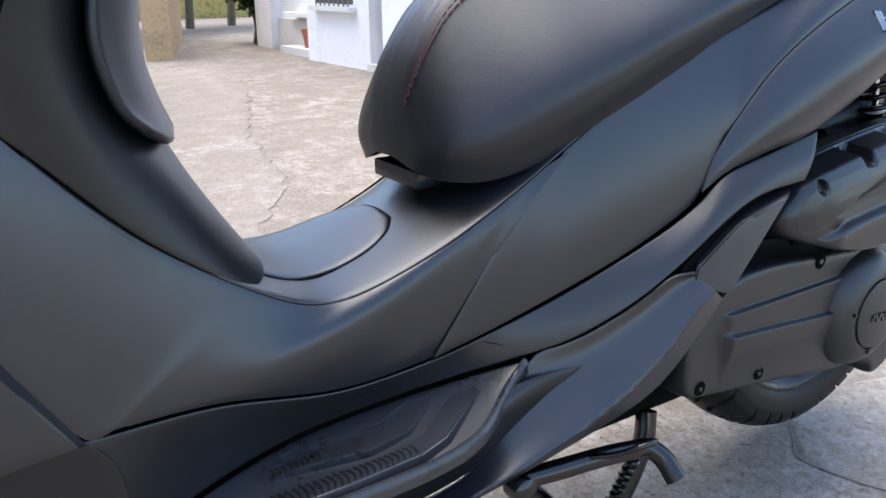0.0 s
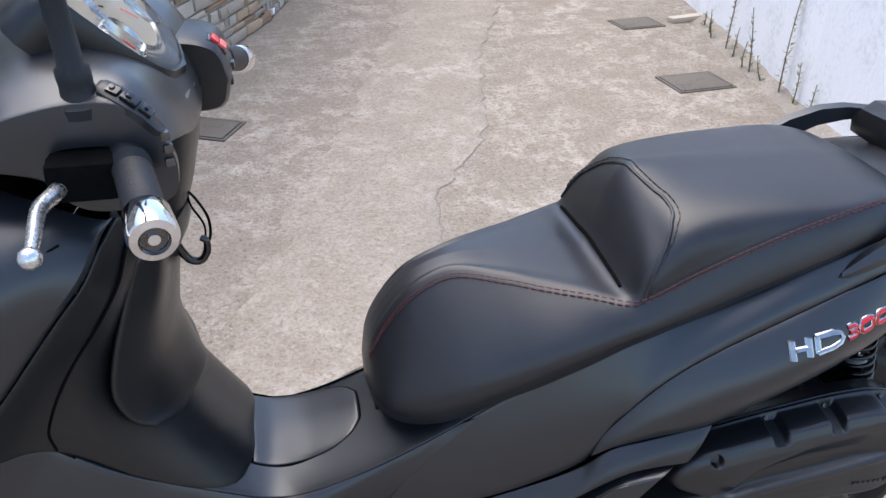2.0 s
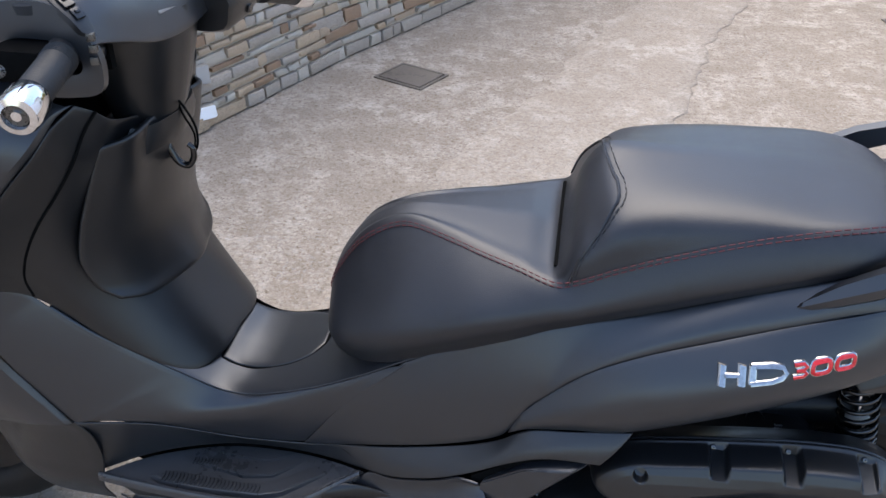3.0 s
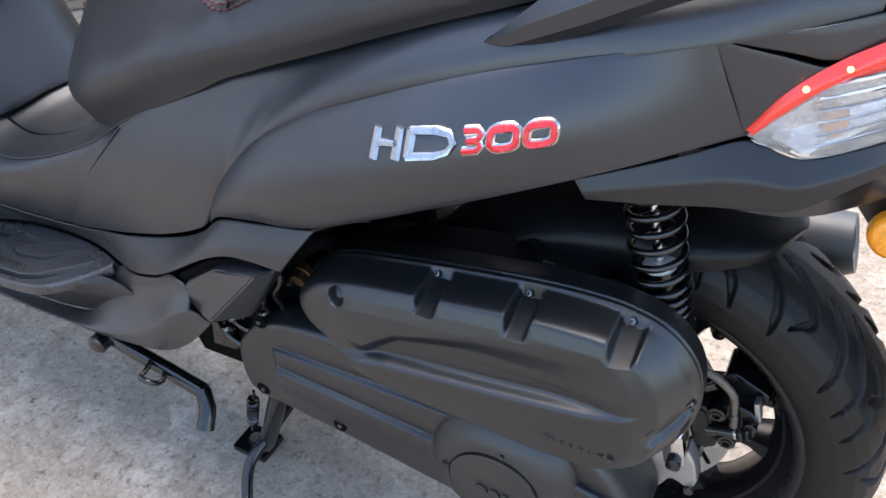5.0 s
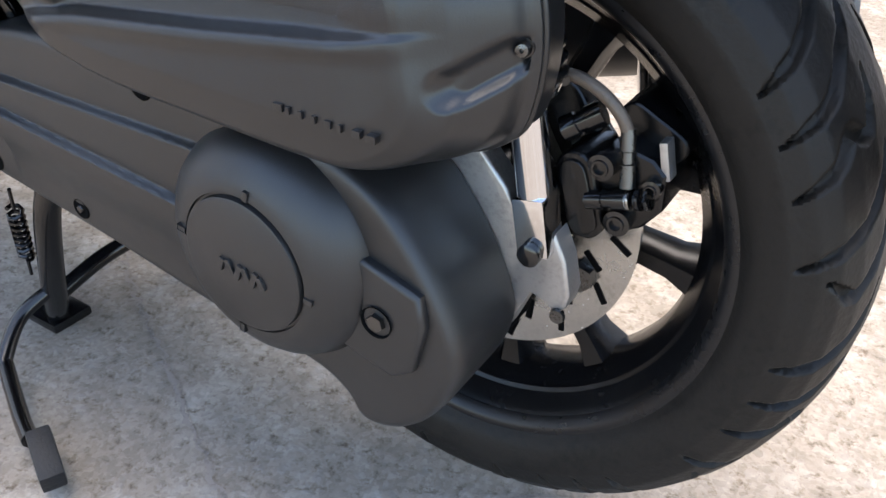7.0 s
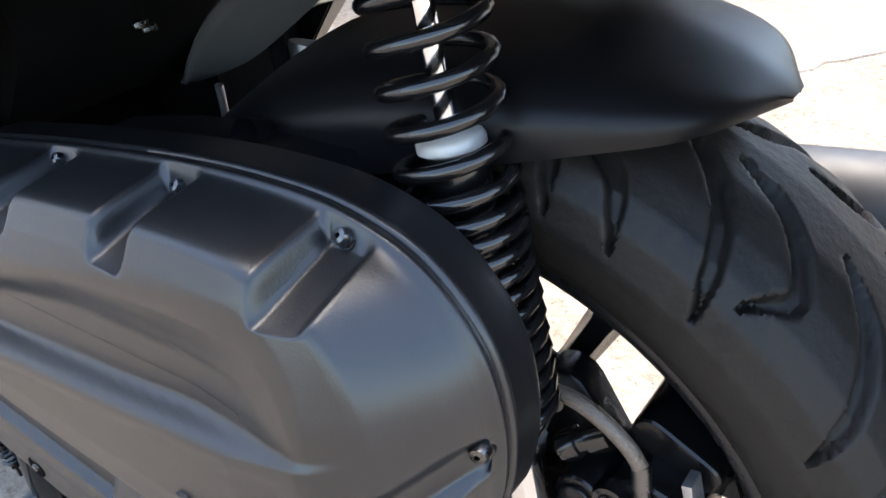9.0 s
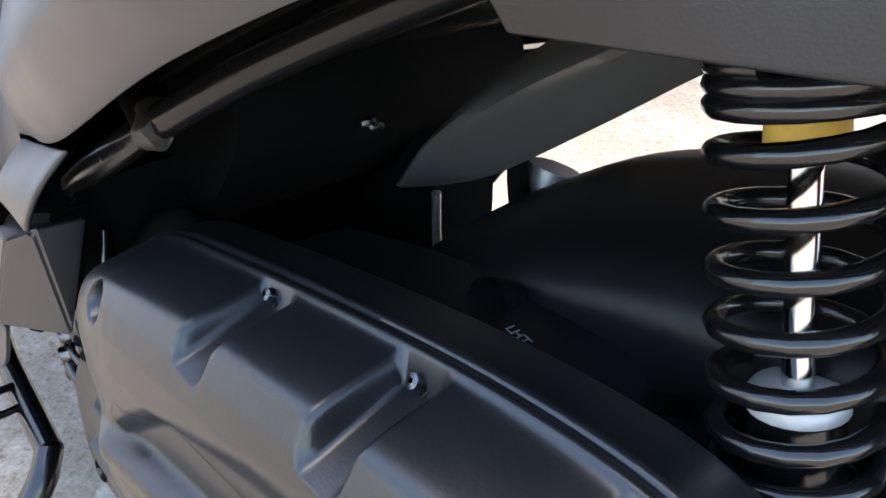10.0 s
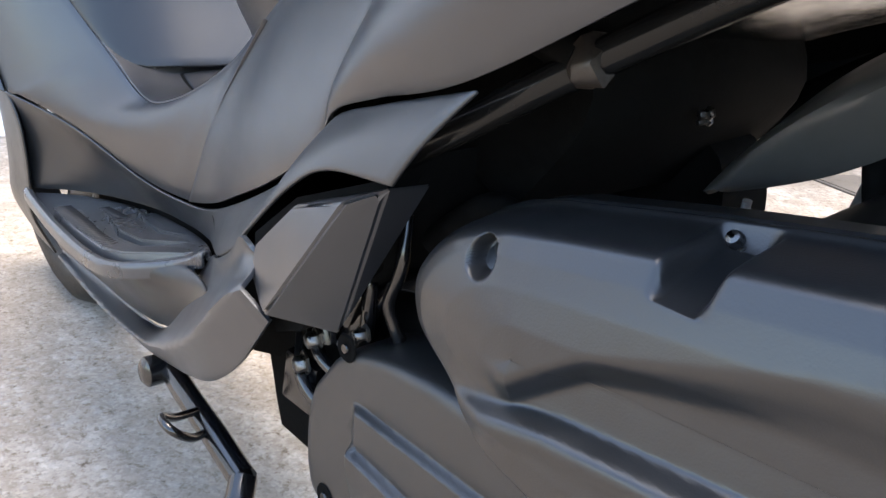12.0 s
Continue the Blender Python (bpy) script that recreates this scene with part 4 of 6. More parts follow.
for sgn in (-1, 1):
    bm = bmesh.new()
    base = Vector((-1.041, YB + sgn * .176, 1.058))
    lathe(bm, [(.022, -.006), (.022, .004), (.0165, .008), (.0150, .022), (.0155, .026), (.0155, .036), (.012, .040), (.011, .09), (.009, .16), (.009, .23)], base, (-.03, sgn * .05, 1), 20)
    st = part("mirror_stem", bm, GRIP, scooter, "black mirror stem with rubber boot")
    bm = bmesh.new()
    c = base + Vector((-.02, sgn * .05, .27))
    secs = []
    for k in range(9):
        u = -1 + k / 4
        w = math.sqrt(max(.02, 1 - u * u))
        secs.append([(c.x + dx, c.y + u * .075, c.z + dz * w) for dx, dz in ((.006, .042), (-.02, .045), (-.038, .02), (-.038, -.02), (-.02, -.045), (.006, -.042))])
    section_loft(bm, secs)
    part("mirror_head", bm, GLOSSBLACK, st, "black oval mirror housing")
# cable and clamp block in the lever opening
bm = bmesh.new()
box(bm, (-1.075, -.20, .985), (-1.015, -.13, 1.022), .006)
part("brake_reservoir", bm, SHADOWBLACK, scooter)
for dz in (0, .012):
    bm = bmesh.new()
    tube(bm, [(-1.03, -.155, .985 + dz), (-1.06, -.13, .965), (-1.10, -.08, .95), (-1.12, -.02, .93)], .004, 8)
    part("cable", bm, SHADOWBLACK, scooter)
# low clear wind deflector ahead of the bars
both_nets = []
for k in (-1, -.6, 0, .6, 1):
    both_nets.append([(x - .05 * (1 - k * k), YB + k * w, z) for x, w, z in ((-1.21, .15, .99), (-1.235, .155, 1.06), (-1.225, .15, 1.13), (-1.20, .13, 1.19))])
SCREEN = mat("clear_screen", (0.75, 0.80, 0.76), 0.08, 0, 0.05, 5)
SCREEN.node_tree.nodes["Principled BSDF"].inputs["Transmission Weight"].default_value = 0.9
panel("windscreen", both_nets, SCREEN, scooter, "clear low windscreen", t=.004, nu=20, nv=24)

# ---------------------------------------------------------------- rear wheel
AX = Vector((-.078, 0, .307))
wheel = part("rear_wheel", lathe(bmesh.new(), [(.020, -.055), (.034, -.055), (.040, -.03), (.040, .05), (.020, .05)], AX, n=32, closed=True), RIMBLACK, scooter, "black cast rear wheel")
prof = [(.188, -.056), (.194, -.060), (.198, -.064), (.206, -.0672), (.221, -.0700), (.237, -.0670), (.248, -.0590), (.2565, -.0450), (.2623, -.0270), (.2650, 0)]
PROFILE = list(prof)
# tread: each pattern of five long grooves comes round eight times, on the far shoulder half a pattern later
PATTERN = [[(74, -8), (70, -22), (67.9, -34), (64.5, -48), (62.6, -60), (60.8, -69)],
           [(65.1, -19), (61.2, -23), (57.8, -31), (58.2, -40), (59.6, -46), (56.1, -57), (53.0, -69)],
           [(55.3, -13), (52.2, -21), (48.4, -37), (45.9, -53), (42.8, -69)],
           [(49, -12), (44, -20), (40.2, -34), (37.8, -49), (39.2, -56), (40.9, -63)],
           [(37.1, -16), (32, -33), (27.9, -56), (25.2, -69)]]
PERIOD = math.pi / 4
half_r = np.array([q[0] for q in PROFILE])
half_h = np.array([q[1] for q in PROFILE])
half_u = np.r_[0, np.cumsum(np.hypot(np.diff(half_r), np.diff(half_h)))]
half_u = half_u - half_u[-1]
SEGS = []
for path in PATTERN:
    ang = [PERIOD * (q[0] - 32) / 43.1 for q in path]
    arc = [float(np.interp(q[1] / 1000, half_h[4:], half_u[4:])) for q in path]
    c = spline(list(zip([x * .27 for x in ang], arc)), 22)
    for k, (p, q) in enumerate(zip(c, c[1:])):
        SEGS.append((p, q, .0042 * min(1, .35 + .16 * min(k, 20 - k))))
NA, NU = 1152, 58
angs = np.linspace(0, 2 * math.pi, NA, endpoint=False)
us = np.r_[np.linspace(half_u[0], half_u[4], 9)[:-1], np.linspace(half_u[4], 0, NU - 8)]
base_r, base_h = np.interp(us, half_u, half_r), np.interp(us, half_u, half_h)
cols_r, cols_h = [], []
for sg, shift in ((-1, 0.0), (1, PERIOD / 2)):
    A, U = np.meshgrid((angs + shift + PERIOD / 2) % PERIOD - PERIOD / 2, us, indexing="ij")
    near = np.full(A.shape, 9.0)
    for wrap in (-PERIOD, 0, PERIOD):
        X, Y = (A + wrap + PERIOD * 0) * .27, U
        for p, q, w in SEGS:
            d = q - p
            t = np.clip(((X - p[0]) * d[0] + (Y - p[1]) * d[1]) / float(d @ d), 0, 1)
            near = np.minimum(near, np.hypot(X - p[0] - t * d[0], Y - p[1] - t * d[1]) / w)
    v = np.clip((1.25 - near) / .6, 0, 1)
    sink = .0062 * v * v * (3 - 2 * v)
    slope_r, slope_h = np.gradient(base_r, us), np.gradient(base_h, us)
    ln = np.hypot(slope_r, slope_h)
    rr = base_r[None] - sink * (-slope_h * -1 / ln)[None]
    hh = base_h[None] + sink * (slope_r / ln)[None]
    cols_r.append(rr if sg < 0 else rr[:, -2::-1])
    cols_h.append(hh if sg < 0 else -hh[:, -2::-1])
RR, HH = np.hstack(cols_r), np.hstack(cols_h)
NV = RR.shape[1]
co = np.stack([AX.x + RR * np.cos(angs)[:, None], AX.y + HH, AX.z + RR * np.sin(angs)[:, None]], -1).reshape(-1, 3)
ii, jj = np.meshgrid(np.arange(NA), np.arange(NV - 1), indexing="ij")
i2 = (ii + 1) % NA
faces = np.stack([ii * NV + jj, ii * NV + jj + 1, i2 * NV + jj + 1, i2 * NV + jj], -1).reshape(-1, 4)
me = bpy.data.meshes.new("tyre")
me.from_pydata(co.tolist(), [], faces.tolist())
me.materials.append(RUBBER)
me.shade_smooth()
me.set_sharp_from_angle(angle=radians(55))
tyre = new("tyre", me)
tyre.parent = wheel
tagged(tyre, "worn black tyre with long curved grooves")
rim = [(.1945, -.056), (.1955, -.052), (.1945, -.048), (.186, -.046), (.182, -.041), (.176, -.036), (.167, -.030), (.164, 0), (.167, .030), (.176, .036), (.186, .046), (.1945, .050), (.1945, .056), (.190, .056), (.178, .043), (.172, .034), (.158, .020), (.155, .0), (.158, -.020), (.172, -.034), (.178, -.043), (.190, -.056)]
part("rim", lathe(bmesh.new(), rim, AX, n=120, closed=True), RIMBLACK, wheel, "satin black rim")
for k in range(5):
    for off in (20.5, -8.5):
        a = radians(off - 72 * k)
        m = Matrix.Translation(AX) @ Matrix.Rotation(-a, 4, "Y")
        bm = bmesh.new()
        rows = []
        for r, w, t in ((.034, .015, .020), (.06, .012, .017), (.10, .0095, .014), (.14, .011, .016), (.162, .017, .022)):
            tw = .0 if r > .08 else 0
            rows.append([m @ Vector((r, .004 + t * dy, w * dz)) for dy, dz in ((-1, -.55), (-1, .55), (-.4, 1), (1, .8), (1, -.8), (-.4, -1))])
        vs = grid(bm, rows, close_v=True)
        bm.faces.new(vs[0]), bm.faces.new(vs[-1][::-1])
        part("spoke", bm, RIMBLACK, wheel, angle=50)
part("rim_lip", lathe(bmesh.new(), [(.1800, -.0500), (.1850, -.0572), (.1905, -.0590), (.1958, -.0575), (.1966, -.0530)], AX, n=120), mat("satin_rim_edge", (0.010, 0.010, 0.011), 0.3, 0.3, 0.1, 15), wheel, "satin grey rim lip")
# brake disc with slots
NS = 15
bm = bmesh.new()
lathe(bm, [(.072, -.032), (.121, -.032), (.121, -.028), (.072, -.028)], AX, n=90, closed=True)
disc = part("brake_disc", bm, STEEL, scooter, "slotted steel rear brake disc")
for k in range(NS * 2):
    a = 2 * math.pi * k / (NS * 2)
    bm = bmesh.new()
    r0 = .092 if k % 2 else .108
    m = Matrix.Translation(AX) @ Matrix.Rotation(-a, 4, "Y") @ Matrix.Translation((r0, -.0322, 0)) @ Matrix.Rotation(radians(35), 4, "Y")
    box(bm, (-.009, -.0008, -.0022), (.009, .0008, .0022), .0006, m=m)
    part("disc_slot", bm, SHADOWBLACK, disc)
bm = bmesh.new()
for k in range(5):
    a = 2 * math.pi * k / 5 + .3
    m = Matrix.Translation(AX) @ Matrix.Rotation(-a, 4, "Y")
    box(bm, (.02, -.029, -.009), (.078, -.025, .009), .002, m=m)
part("disc_carrier", bm, RIMBLACK, disc)

# brake caliper with hose
CALIPER = mat("black_caliper_enamel", (0.003, 0.003, 0.0033), 0.24, 0.0, 0.15, 30, 0.05, 300, 0.35, rvar=0.02)
bm = bmesh.new()
plate(bm, [(.020, .390), (.034, .398), (.052, .394), (.061, .386), (.062, .362), (.052, .348), (.034, .337), (.020, .346)], -.070, -.012, .004)
caliper = part("brake_caliper", bm, CALIPER, scooter, "black rear brake caliper", angle=30)


def capsule(a, b, r, n=9):
    """The outline of a stadium round two places (x, z)."""
    t = math.atan2(b[1] - a[1], b[0] - a[0])
    return [(q[0] + r * math.cos(t + s + u), q[1] + r * math.sin(t + s + u)) for q, s in ((b, -math.pi / 2), (a, math.pi / 2)) for u in np.linspace(0, math.pi, n)]


for a, b, r, y0, y1, bev in (((.006, .377), (.017, .344), .0125, -.076, -.030, .003), ((.006, .376), (.017, .345), .0088, -.0785, -.070, .0015), ((.030, .408), (.056, .395), .010, -.050, -.010, .003), ((-.022, .402), (.010, .352), .016, -.040, -.020, .003)):
    part("caliper_lobe", plate(bmesh.new(), capsule(a, b, r), y0, y1, bev), CALIPER, caliper, angle=30)
for x, y, z, r, l in ((.023, -.074, .384, .0085, .010), (.038, -.074, .350, .0085, .010), (.055, -.072, .378, .006, .012), (-.004, -.060, .356, .006, .016)):
    bm = bmesh.new()
    lathe(bm, [(0, -l / 2 + .003), (r * .42, -l / 2 + .003), (r * .45, -l / 2), (r * .62, -l / 2), (r * .66, -l / 2 + .0015), (r, -l / 2 + .002), (r, l / 2), (0, l / 2)], (x, y, z), (0, 1, 0), 18)
    part("caliper_bolt", bm, GLOSSBLACK, caliper)
for p, q, r, m in (((-.008, -.068, .397), (.015, -.062, .413), .0082, GLOSSBLACK), ((.016, -.076, .360), (.046, -.078, .370), .0062, GLOSSBLACK), ((.034, -.070, .412), (.041, -.076, .376), .0046, SCREW)):
    bm = bmesh.new()
    pq = Vector(q) - Vector(p)
    lathe(bm, [(0, 0), (r * .55, 0), (r * .58, .002), (r, .002), (r, pq.length * .4), (r * .8, pq.length * .42), (r * .8, pq.length * .6), (r, pq.length * .62), (r, pq.length), (0, pq.length)], p, pq, 18)
    part("slide_pin", bm, m, caliper)
for k in range(3):
    bm = bmesh.new()
    lathe(bm, [(0, 0), (.0062, 0), (.0068, .001), (.0068, .003), (0, .0035)], (.043 + .0055 * k, -.078, .369 + .0018 * k), (.93, -.05, .33), 6 if k == 2 else 16)
    part("banjo_bolt", bm, (STEEL, GLOSSBLACK, SCREW)[k], caliper)
bm = bmesh.new()
box(bm, (-.0025, -.006, -.012), (.0025, .006, .012), .001, m=Matrix.Translation((.058, -.062, .394)) @ Matrix.Rotation(radians(-14), 4, "Y"))
part("pad_spring", bm, ALLOY, caliper)
bm = bmesh.new()
tube(bm, [(-.045, -.060, .420), (-.023, -.068, .430), (-.001, -.072, .4345), (.017, -.073, .4285), (.029, -.072, .418), (.035, -.071, .408)], .0040, 12)
HOSE = mat("brown_hose", (0.10, 0.078, 0.06), 0.35, 0.1, 0.2, 60, 0.4, 900)
part("brake_hose", bm, HOSE, caliper, "brown braided brake hose")

# alloy swing plate behind the cover
bm = bmesh.new()
plate(bm, [(-.085, .385), (-.05, .384), (-.030, .362), (-.016, .335), (-.006, .318), (.006, .340), (.015, .322), (.021, .298), (.019, .287), (.012, .281), (.003, .288), (-.008, .296), (-.013, .275), (-.022, .252), (-.040, .232), (-.07, .222), (-.09, .30)], -.094, -.076, .003)
part("swing_plate", bm, ALLOY, scooter, "cast alloy swing arm end")
bm = bmesh.new()
plate(bm, [(-.062, .402), (-.040, .408), (-.036, .392), (-.056, .386)], -.112, -.085, .003)
part("swing_lug", bm, ALLOY, scooter)
bm = bmesh.new()
lathe(bm, [(0, -.012), (.011, -.012), (.011, 0)], (.006, -.028, .274), (0, 1, 0), 6)
part("plate_bolt", bm, SCREW, scooter)
bm = bmesh.new()
lathe(bm, [(0, -.003), (.005, -.003), (.0055, 0)], (.015, -.0945, .281), (0, 1, 0), 14)
part("plate_rivet", bm, SCREW, scooter)


# ---------------------------------------------------------------- shock absorbers
def shock(top, bottom, label):
    a, b = Vector(top), Vector(bottom)
    d = (b - a).normalized()
    L = (b - a).length
    s = d.cross(Vector((1, 0, 0))).normalized()
    e = d.cross(s)
    bm = bmesh.new()
    lathe(bm, [(0, .01), (.0046, .01), (.0046, .105), (0, .105)], a, d, 16)
    sh = part("shock_absorber", bm, CHROME, scooter, label)
    bm = bmesh.new()
    lathe(bm, [(.0, -.025), (.022, -.022), (.022, -.006), (.018, -.002), (.014, .003), (.011, .008), (.0105, .015)], a, d, 24)
    part("top_mount", bm, SHADOWBLACK, sh)
    bm = bmesh.new()
    lathe(bm, [(0, .012), (.0105, .012), (.0108, .028), (.0, .028)], a, d, 20)
    part("bump_stop", bm, YELLOW, sh, "yellow bump stop")
    bm = bmesh.new()
    lathe(bm, [(0, .0945), (.006, .0945), (.0130, .0958), (.0145, .098), (.0145, .1015), (.012, .103)], a, d, 24)
    part("collar", bm, mat("pale_washer", (0.42, 0.41, 0.39), 0.45, 0.2, 0.1, 40), sh, "pale metal collar")
    bm = bmesh.new()
    lathe(bm, [(0, .103), (.013, .103), (.014, .112), (.014, .23), (0, .23)], a, d, 20)
    part("damper_body", bm, GLOSSBLACK, sh)
    bm = bmesh.new()
    pts, ang, h = [], 0.0, .002
    while h < .232:
        r = .0228
        pts.append(a + d * h + r * (math.cos(ang) * s + math.sin(ang) * e))
        pitch = .0050 + .0115 * min(1, max(0, (h - .011) / .010)) if h < .10 else .0165 - .0075 * min(1, (h - .10) / .03)
        if h > .222:
            pitch = .007
        ang += math.pi / 9
        h += max(.003, pitch) / 18
    tube(bm, pts, .0034, 10, smooth=False)
    part("spring", bm, GLOSSBLACK, sh, "gloss black coil spring")
    bm = bmesh.new()
    lathe(bm, [(.0, .226), (.020, .226), (.022, .231), (.020, .237), (.0125, .240), (.0115, .25), (.0115, L - .03), (.0, L - .03)], a, d, 24)
    part("lower_tube", bm, CHROME, sh, "chrome lower tube")
    bm = bmesh.new()
    q = b - d * .018
    box(bm, (-.011, -.012, -.022), (.011, .012, .018), .003, m=Matrix.Translation(q) @ Euler((0, math.atan2(d.x, -d.z) * -1, 0)).to_matrix().to_4x4())
    part("clevis", bm, CHROME, sh)
    bm = bmesh.new()
    lathe(bm, [(0, -.019), (.005, -.019), (.0078, -.0175), (.0078, -.0125), (.007, -.012), (.007, .02)], b, (0, 1, 0), 12)
    part("lower_bolt", bm, GLOSSBLACK, sh)
    return sh


shock((-.0695, -.089, .657), (-.004, -.092, .328), "gloss black coil-over shock absorber with chrome tube")
shock((-.069, .125, .655), (-.004, .115, .325), "gloss black coil-over shock absorber with chrome tube")

# rear mudguard hugging the tyre
crown = [(-.345, .005, .425), (-.305, .006, .475), (-.264, .007, .514), (-.199, .008, .559), (-.158, .01, .577), (-.10, .01, .590), (-.04, .01, .5935), (.0, .01, .589), (.035, .01, .578), (.056, .008, .566)]
edge_l = [(-.33, -.076, .385), (-.29, -.078, .440), (-.25, -.078, .474), (-.19, -.079, .502), (-.15, -.080, .515), (-.10, -.081, .529), (-.04, -.083, .548), (0, -.074, .558), (.032, -.050, .562), (.055, .004, .563)]
q1 = [(a[0] * .5 + b[0] * .5, b[1] * .62, a[2] * .82 + b[2] * .18) for a, b in zip(crown, edge_l)]
q2 = [(a[0] * .15 + b[0] * .85, b[1] * .96, a[2] * .50 + b[2] * .50) for a, b in zip(crown, edge_l)]
refl_y = lambda c: [(x, .02 - y, z) for x, y, z in c]
panel("rear_mudguard", [edge_l, q2, q1, crown, refl_y(q1), refl_y(q2), refl_y(edge_l)], mat("black_mudguard_plastic", (0.0045, 0.0045, 0.005), 0.36, 0, 0.15, 9, 0.05, 1200, 0.2, rvar=0.03), scooter, "black plastic rear mudguard over the tyre", nu=50, nv=40)
bm = bmesh.new()
lathe(bm, [(0, -.008), (.008, -.006), (.011, 0), (.012, .012)], (-.172, -.081, .530), (-.1, -1, .35), 16)
part("mudguard_boss", bm, DARK, scooter)
bm = bmesh.new()
plate(bm, [(-.165, .512), (-.150, .526), (-.138, .512), (-.06, .530), (-.06, .515), (-.15, .495)], -.086, -.082, .001)
part("mudguard_lip", bm, DARK, scooter)


# ---------------------------------------------------------------- covers built of rings round a middle line
def smooth(v):
    v = min(1, max(0, v))
    return v * v * (3 - 2 * v)


def ring_cover(outline, a, b, levels, f, n=180):
    """levels: (0 at the outline, 1 at the middle line; depth). f adds relief."""
    o = np.array(list(outline) + [outline[0]], float)
    o = spline(np.vstack([o[-2], o, o[1]]), n + 24)
    o = o[12:-12]
    a, b = np.array(a), np.array(b)
    ab = b - a
    bm = bmesh.new()
    rows = []
    for s, y in levels:
        r = []
        for p in o:
            m = a + ab * min(1, max(0, float((p - a) @ ab / (ab @ ab))))
            q = p + (m - p) * s
            dy, dz = f(q[0], q[1], s)
            r.append((q[0], y + dy, q[1] + dz))
        rows.append(r)
    vs = grid(bm, rows, close_v=True)
    bmesh.ops.remove_doubles(bm, verts=bm.verts, dist=1e-5)
    return bm


AIR = [(-.358, .512), (-.325, .525), (-.30, .530), (-.235, .541), (-.145, .553), (-.085, .556), (-.050, .552), (-.022, .540), (.001, .514), (.010, .483), (.009, .450), (-.001, .425), (-.033, .409), (-.089, .404), (-.172, .408), (-.250, .414), (-.310, .430), (-.364, .447), (-.383, .462), (-.383, .485)]
CREST = ([-.36, -.344, -.266, -.161, -.073, -.026], [.440, .442, .456, .467, .478, .486])
TOPC = ([-.291, -.257, -.178, -.112, -.039], [.470, .493, .519, .532, .545])
NOTCH = [(-.228, .533), (-.141, .541), (-.051, .543)]


# depth from the rim inwards: share of the way to the middle line, depth
SKIN = {"top": ([.03, .05, .09, .115, .15, .30, .50, .75, 1], [-.1525, -.160, -.180, -.1868, -.1900, -.1955, -.2005, -.204, -.2055]),
        "low": ([.02, .035, .055, .08, .11, .16, .40, .70, 1], [-.158, -.178, -.195, -.2045, -.2095, -.2120, -.2125, -.2095, -.2055]),
        "rear": ([.03, .08, .26, .285, .33, .53, .59, .75, 1], [-.155, -.166, -.1885, -.1915, -.194, -.2040, -.2055, -.2060, -.2055]),
        "front": ([.02, .04, .07, .11, .16, .25, .5, .8, 1], [-.160, -.172, -.181, -.1865, -.190, -.194, -.2000, -.204, -.2055])}
AIR_RECESS = (np.array((.004, .4735)), np.array((-.012, .463)))


def air_depth(s, nx, nz):
    up, down, back, fore = max(0, nz) ** 2, max(0, -nz) ** 2, max(0, nx) ** 2, max(0, -nx) ** 2
    w = (up, down, back, fore)
    ss, yy = (sum(k * np.array(SKIN[n][i]) for k, n in zip(w, ("top", "low", "rear", "front"))) / sum(w) for i in (0, 1))
    return float(np.mean(np.interp([s - .012, s - .004, s + .004, s + .012], ss, yy)))


def air_relief(x, z, y, s):
    zc, zt = float(np.interp(x, *CREST)), float(np.interp(x, *TOPC))
    if -.345 < x < -.015 and zt > zc:
        fade = smooth((x + .335) / .06) * smooth((-.012 - x) / .10)
        brim = .017 + .022 * smooth((x + .27) / .2)
        dent = smooth((zt - z) / brim) * smooth((z - zc + .001) / .0045)
        y += .0110 * dent * fade
    y -= .002 * math.exp(-((z - zc + .004) / .005) ** 2) * smooth((x + .345) / .05) * smooth((-.015 - x) / .06)
    for nx, nz in NOTCH:
        if z > .50:
            w = 1 - smooth((abs(x - nx) / .0135 - .55) / .45)
            w *= smooth((-y - .150) / .003)
            z -= w * max(0.0, z - (nz - .001 - .30 * (-.155 - y)))
    d = math.hypot(x + .3225, z - .5075)
    if d < .02:
        y += .012 * (1 - smooth((d / .0092 - .72) / .34))
    if x > -.05 and .43 < z < .50:
        p, (a, b) = np.array((x, z)), AIR_RECESS
        t = min(1, max(0, float((p - a) @ (b - a) / ((b - a) @ (b - a)))))
        y += .011 * (1 - smooth((float(np.linalg.norm(p - a - t * (b - a))) / .0120 - .30) / .70)) * smooth((s - .02) / .04)
    return y, z


rim_bead = [(.01, -.122), (0, -.124), (0, -.1405), (-.012, -.1412), (-.017, -.1430), (-.012, -.1448), (.004, -.1453), (.006, -.1468), (-.006, -.1474), (-.011, -.1492), (-.006, -.1508), (.012, -.1514)]
o = np.array(AIR + [AIR[0]], float)
o = spline(np.vstack([o[-2], o, o[1]]), 724)[12:-12]
ma, mb = np.array((-.29, .476)), np.array((-.075, .487))
near = [ma + (mb - ma) * min(1, max(0, float((p - ma) @ (mb - ma) / ((mb - ma) @ (mb - ma))))) for p in o]
rows = [[(*(p + (m - p) * s), y) for p, m in zip(o, near)] for s, y in rim_bead]
for s in np.r_[np.linspace(.03, .34, 44), np.linspace(.35, 1, 46)]:
    r = []
    for p, m in zip(o, near):
        d = (p - m) / np.linalg.norm(p - m)
        q = p + (m - p) * s
        y, z = air_relief(q[0], q[1], air_depth(s, d[0], d[1]), s)
        r.append((q[0], z, y))
    rows.append(r)
bm = bmesh.new()
grid(bm, [[(x, y, z) for x, z, y in r] for r in rows], close_v=True)
bmesh.ops.remove_doubles(bm, verts=bm.verts, dist=1e-5)
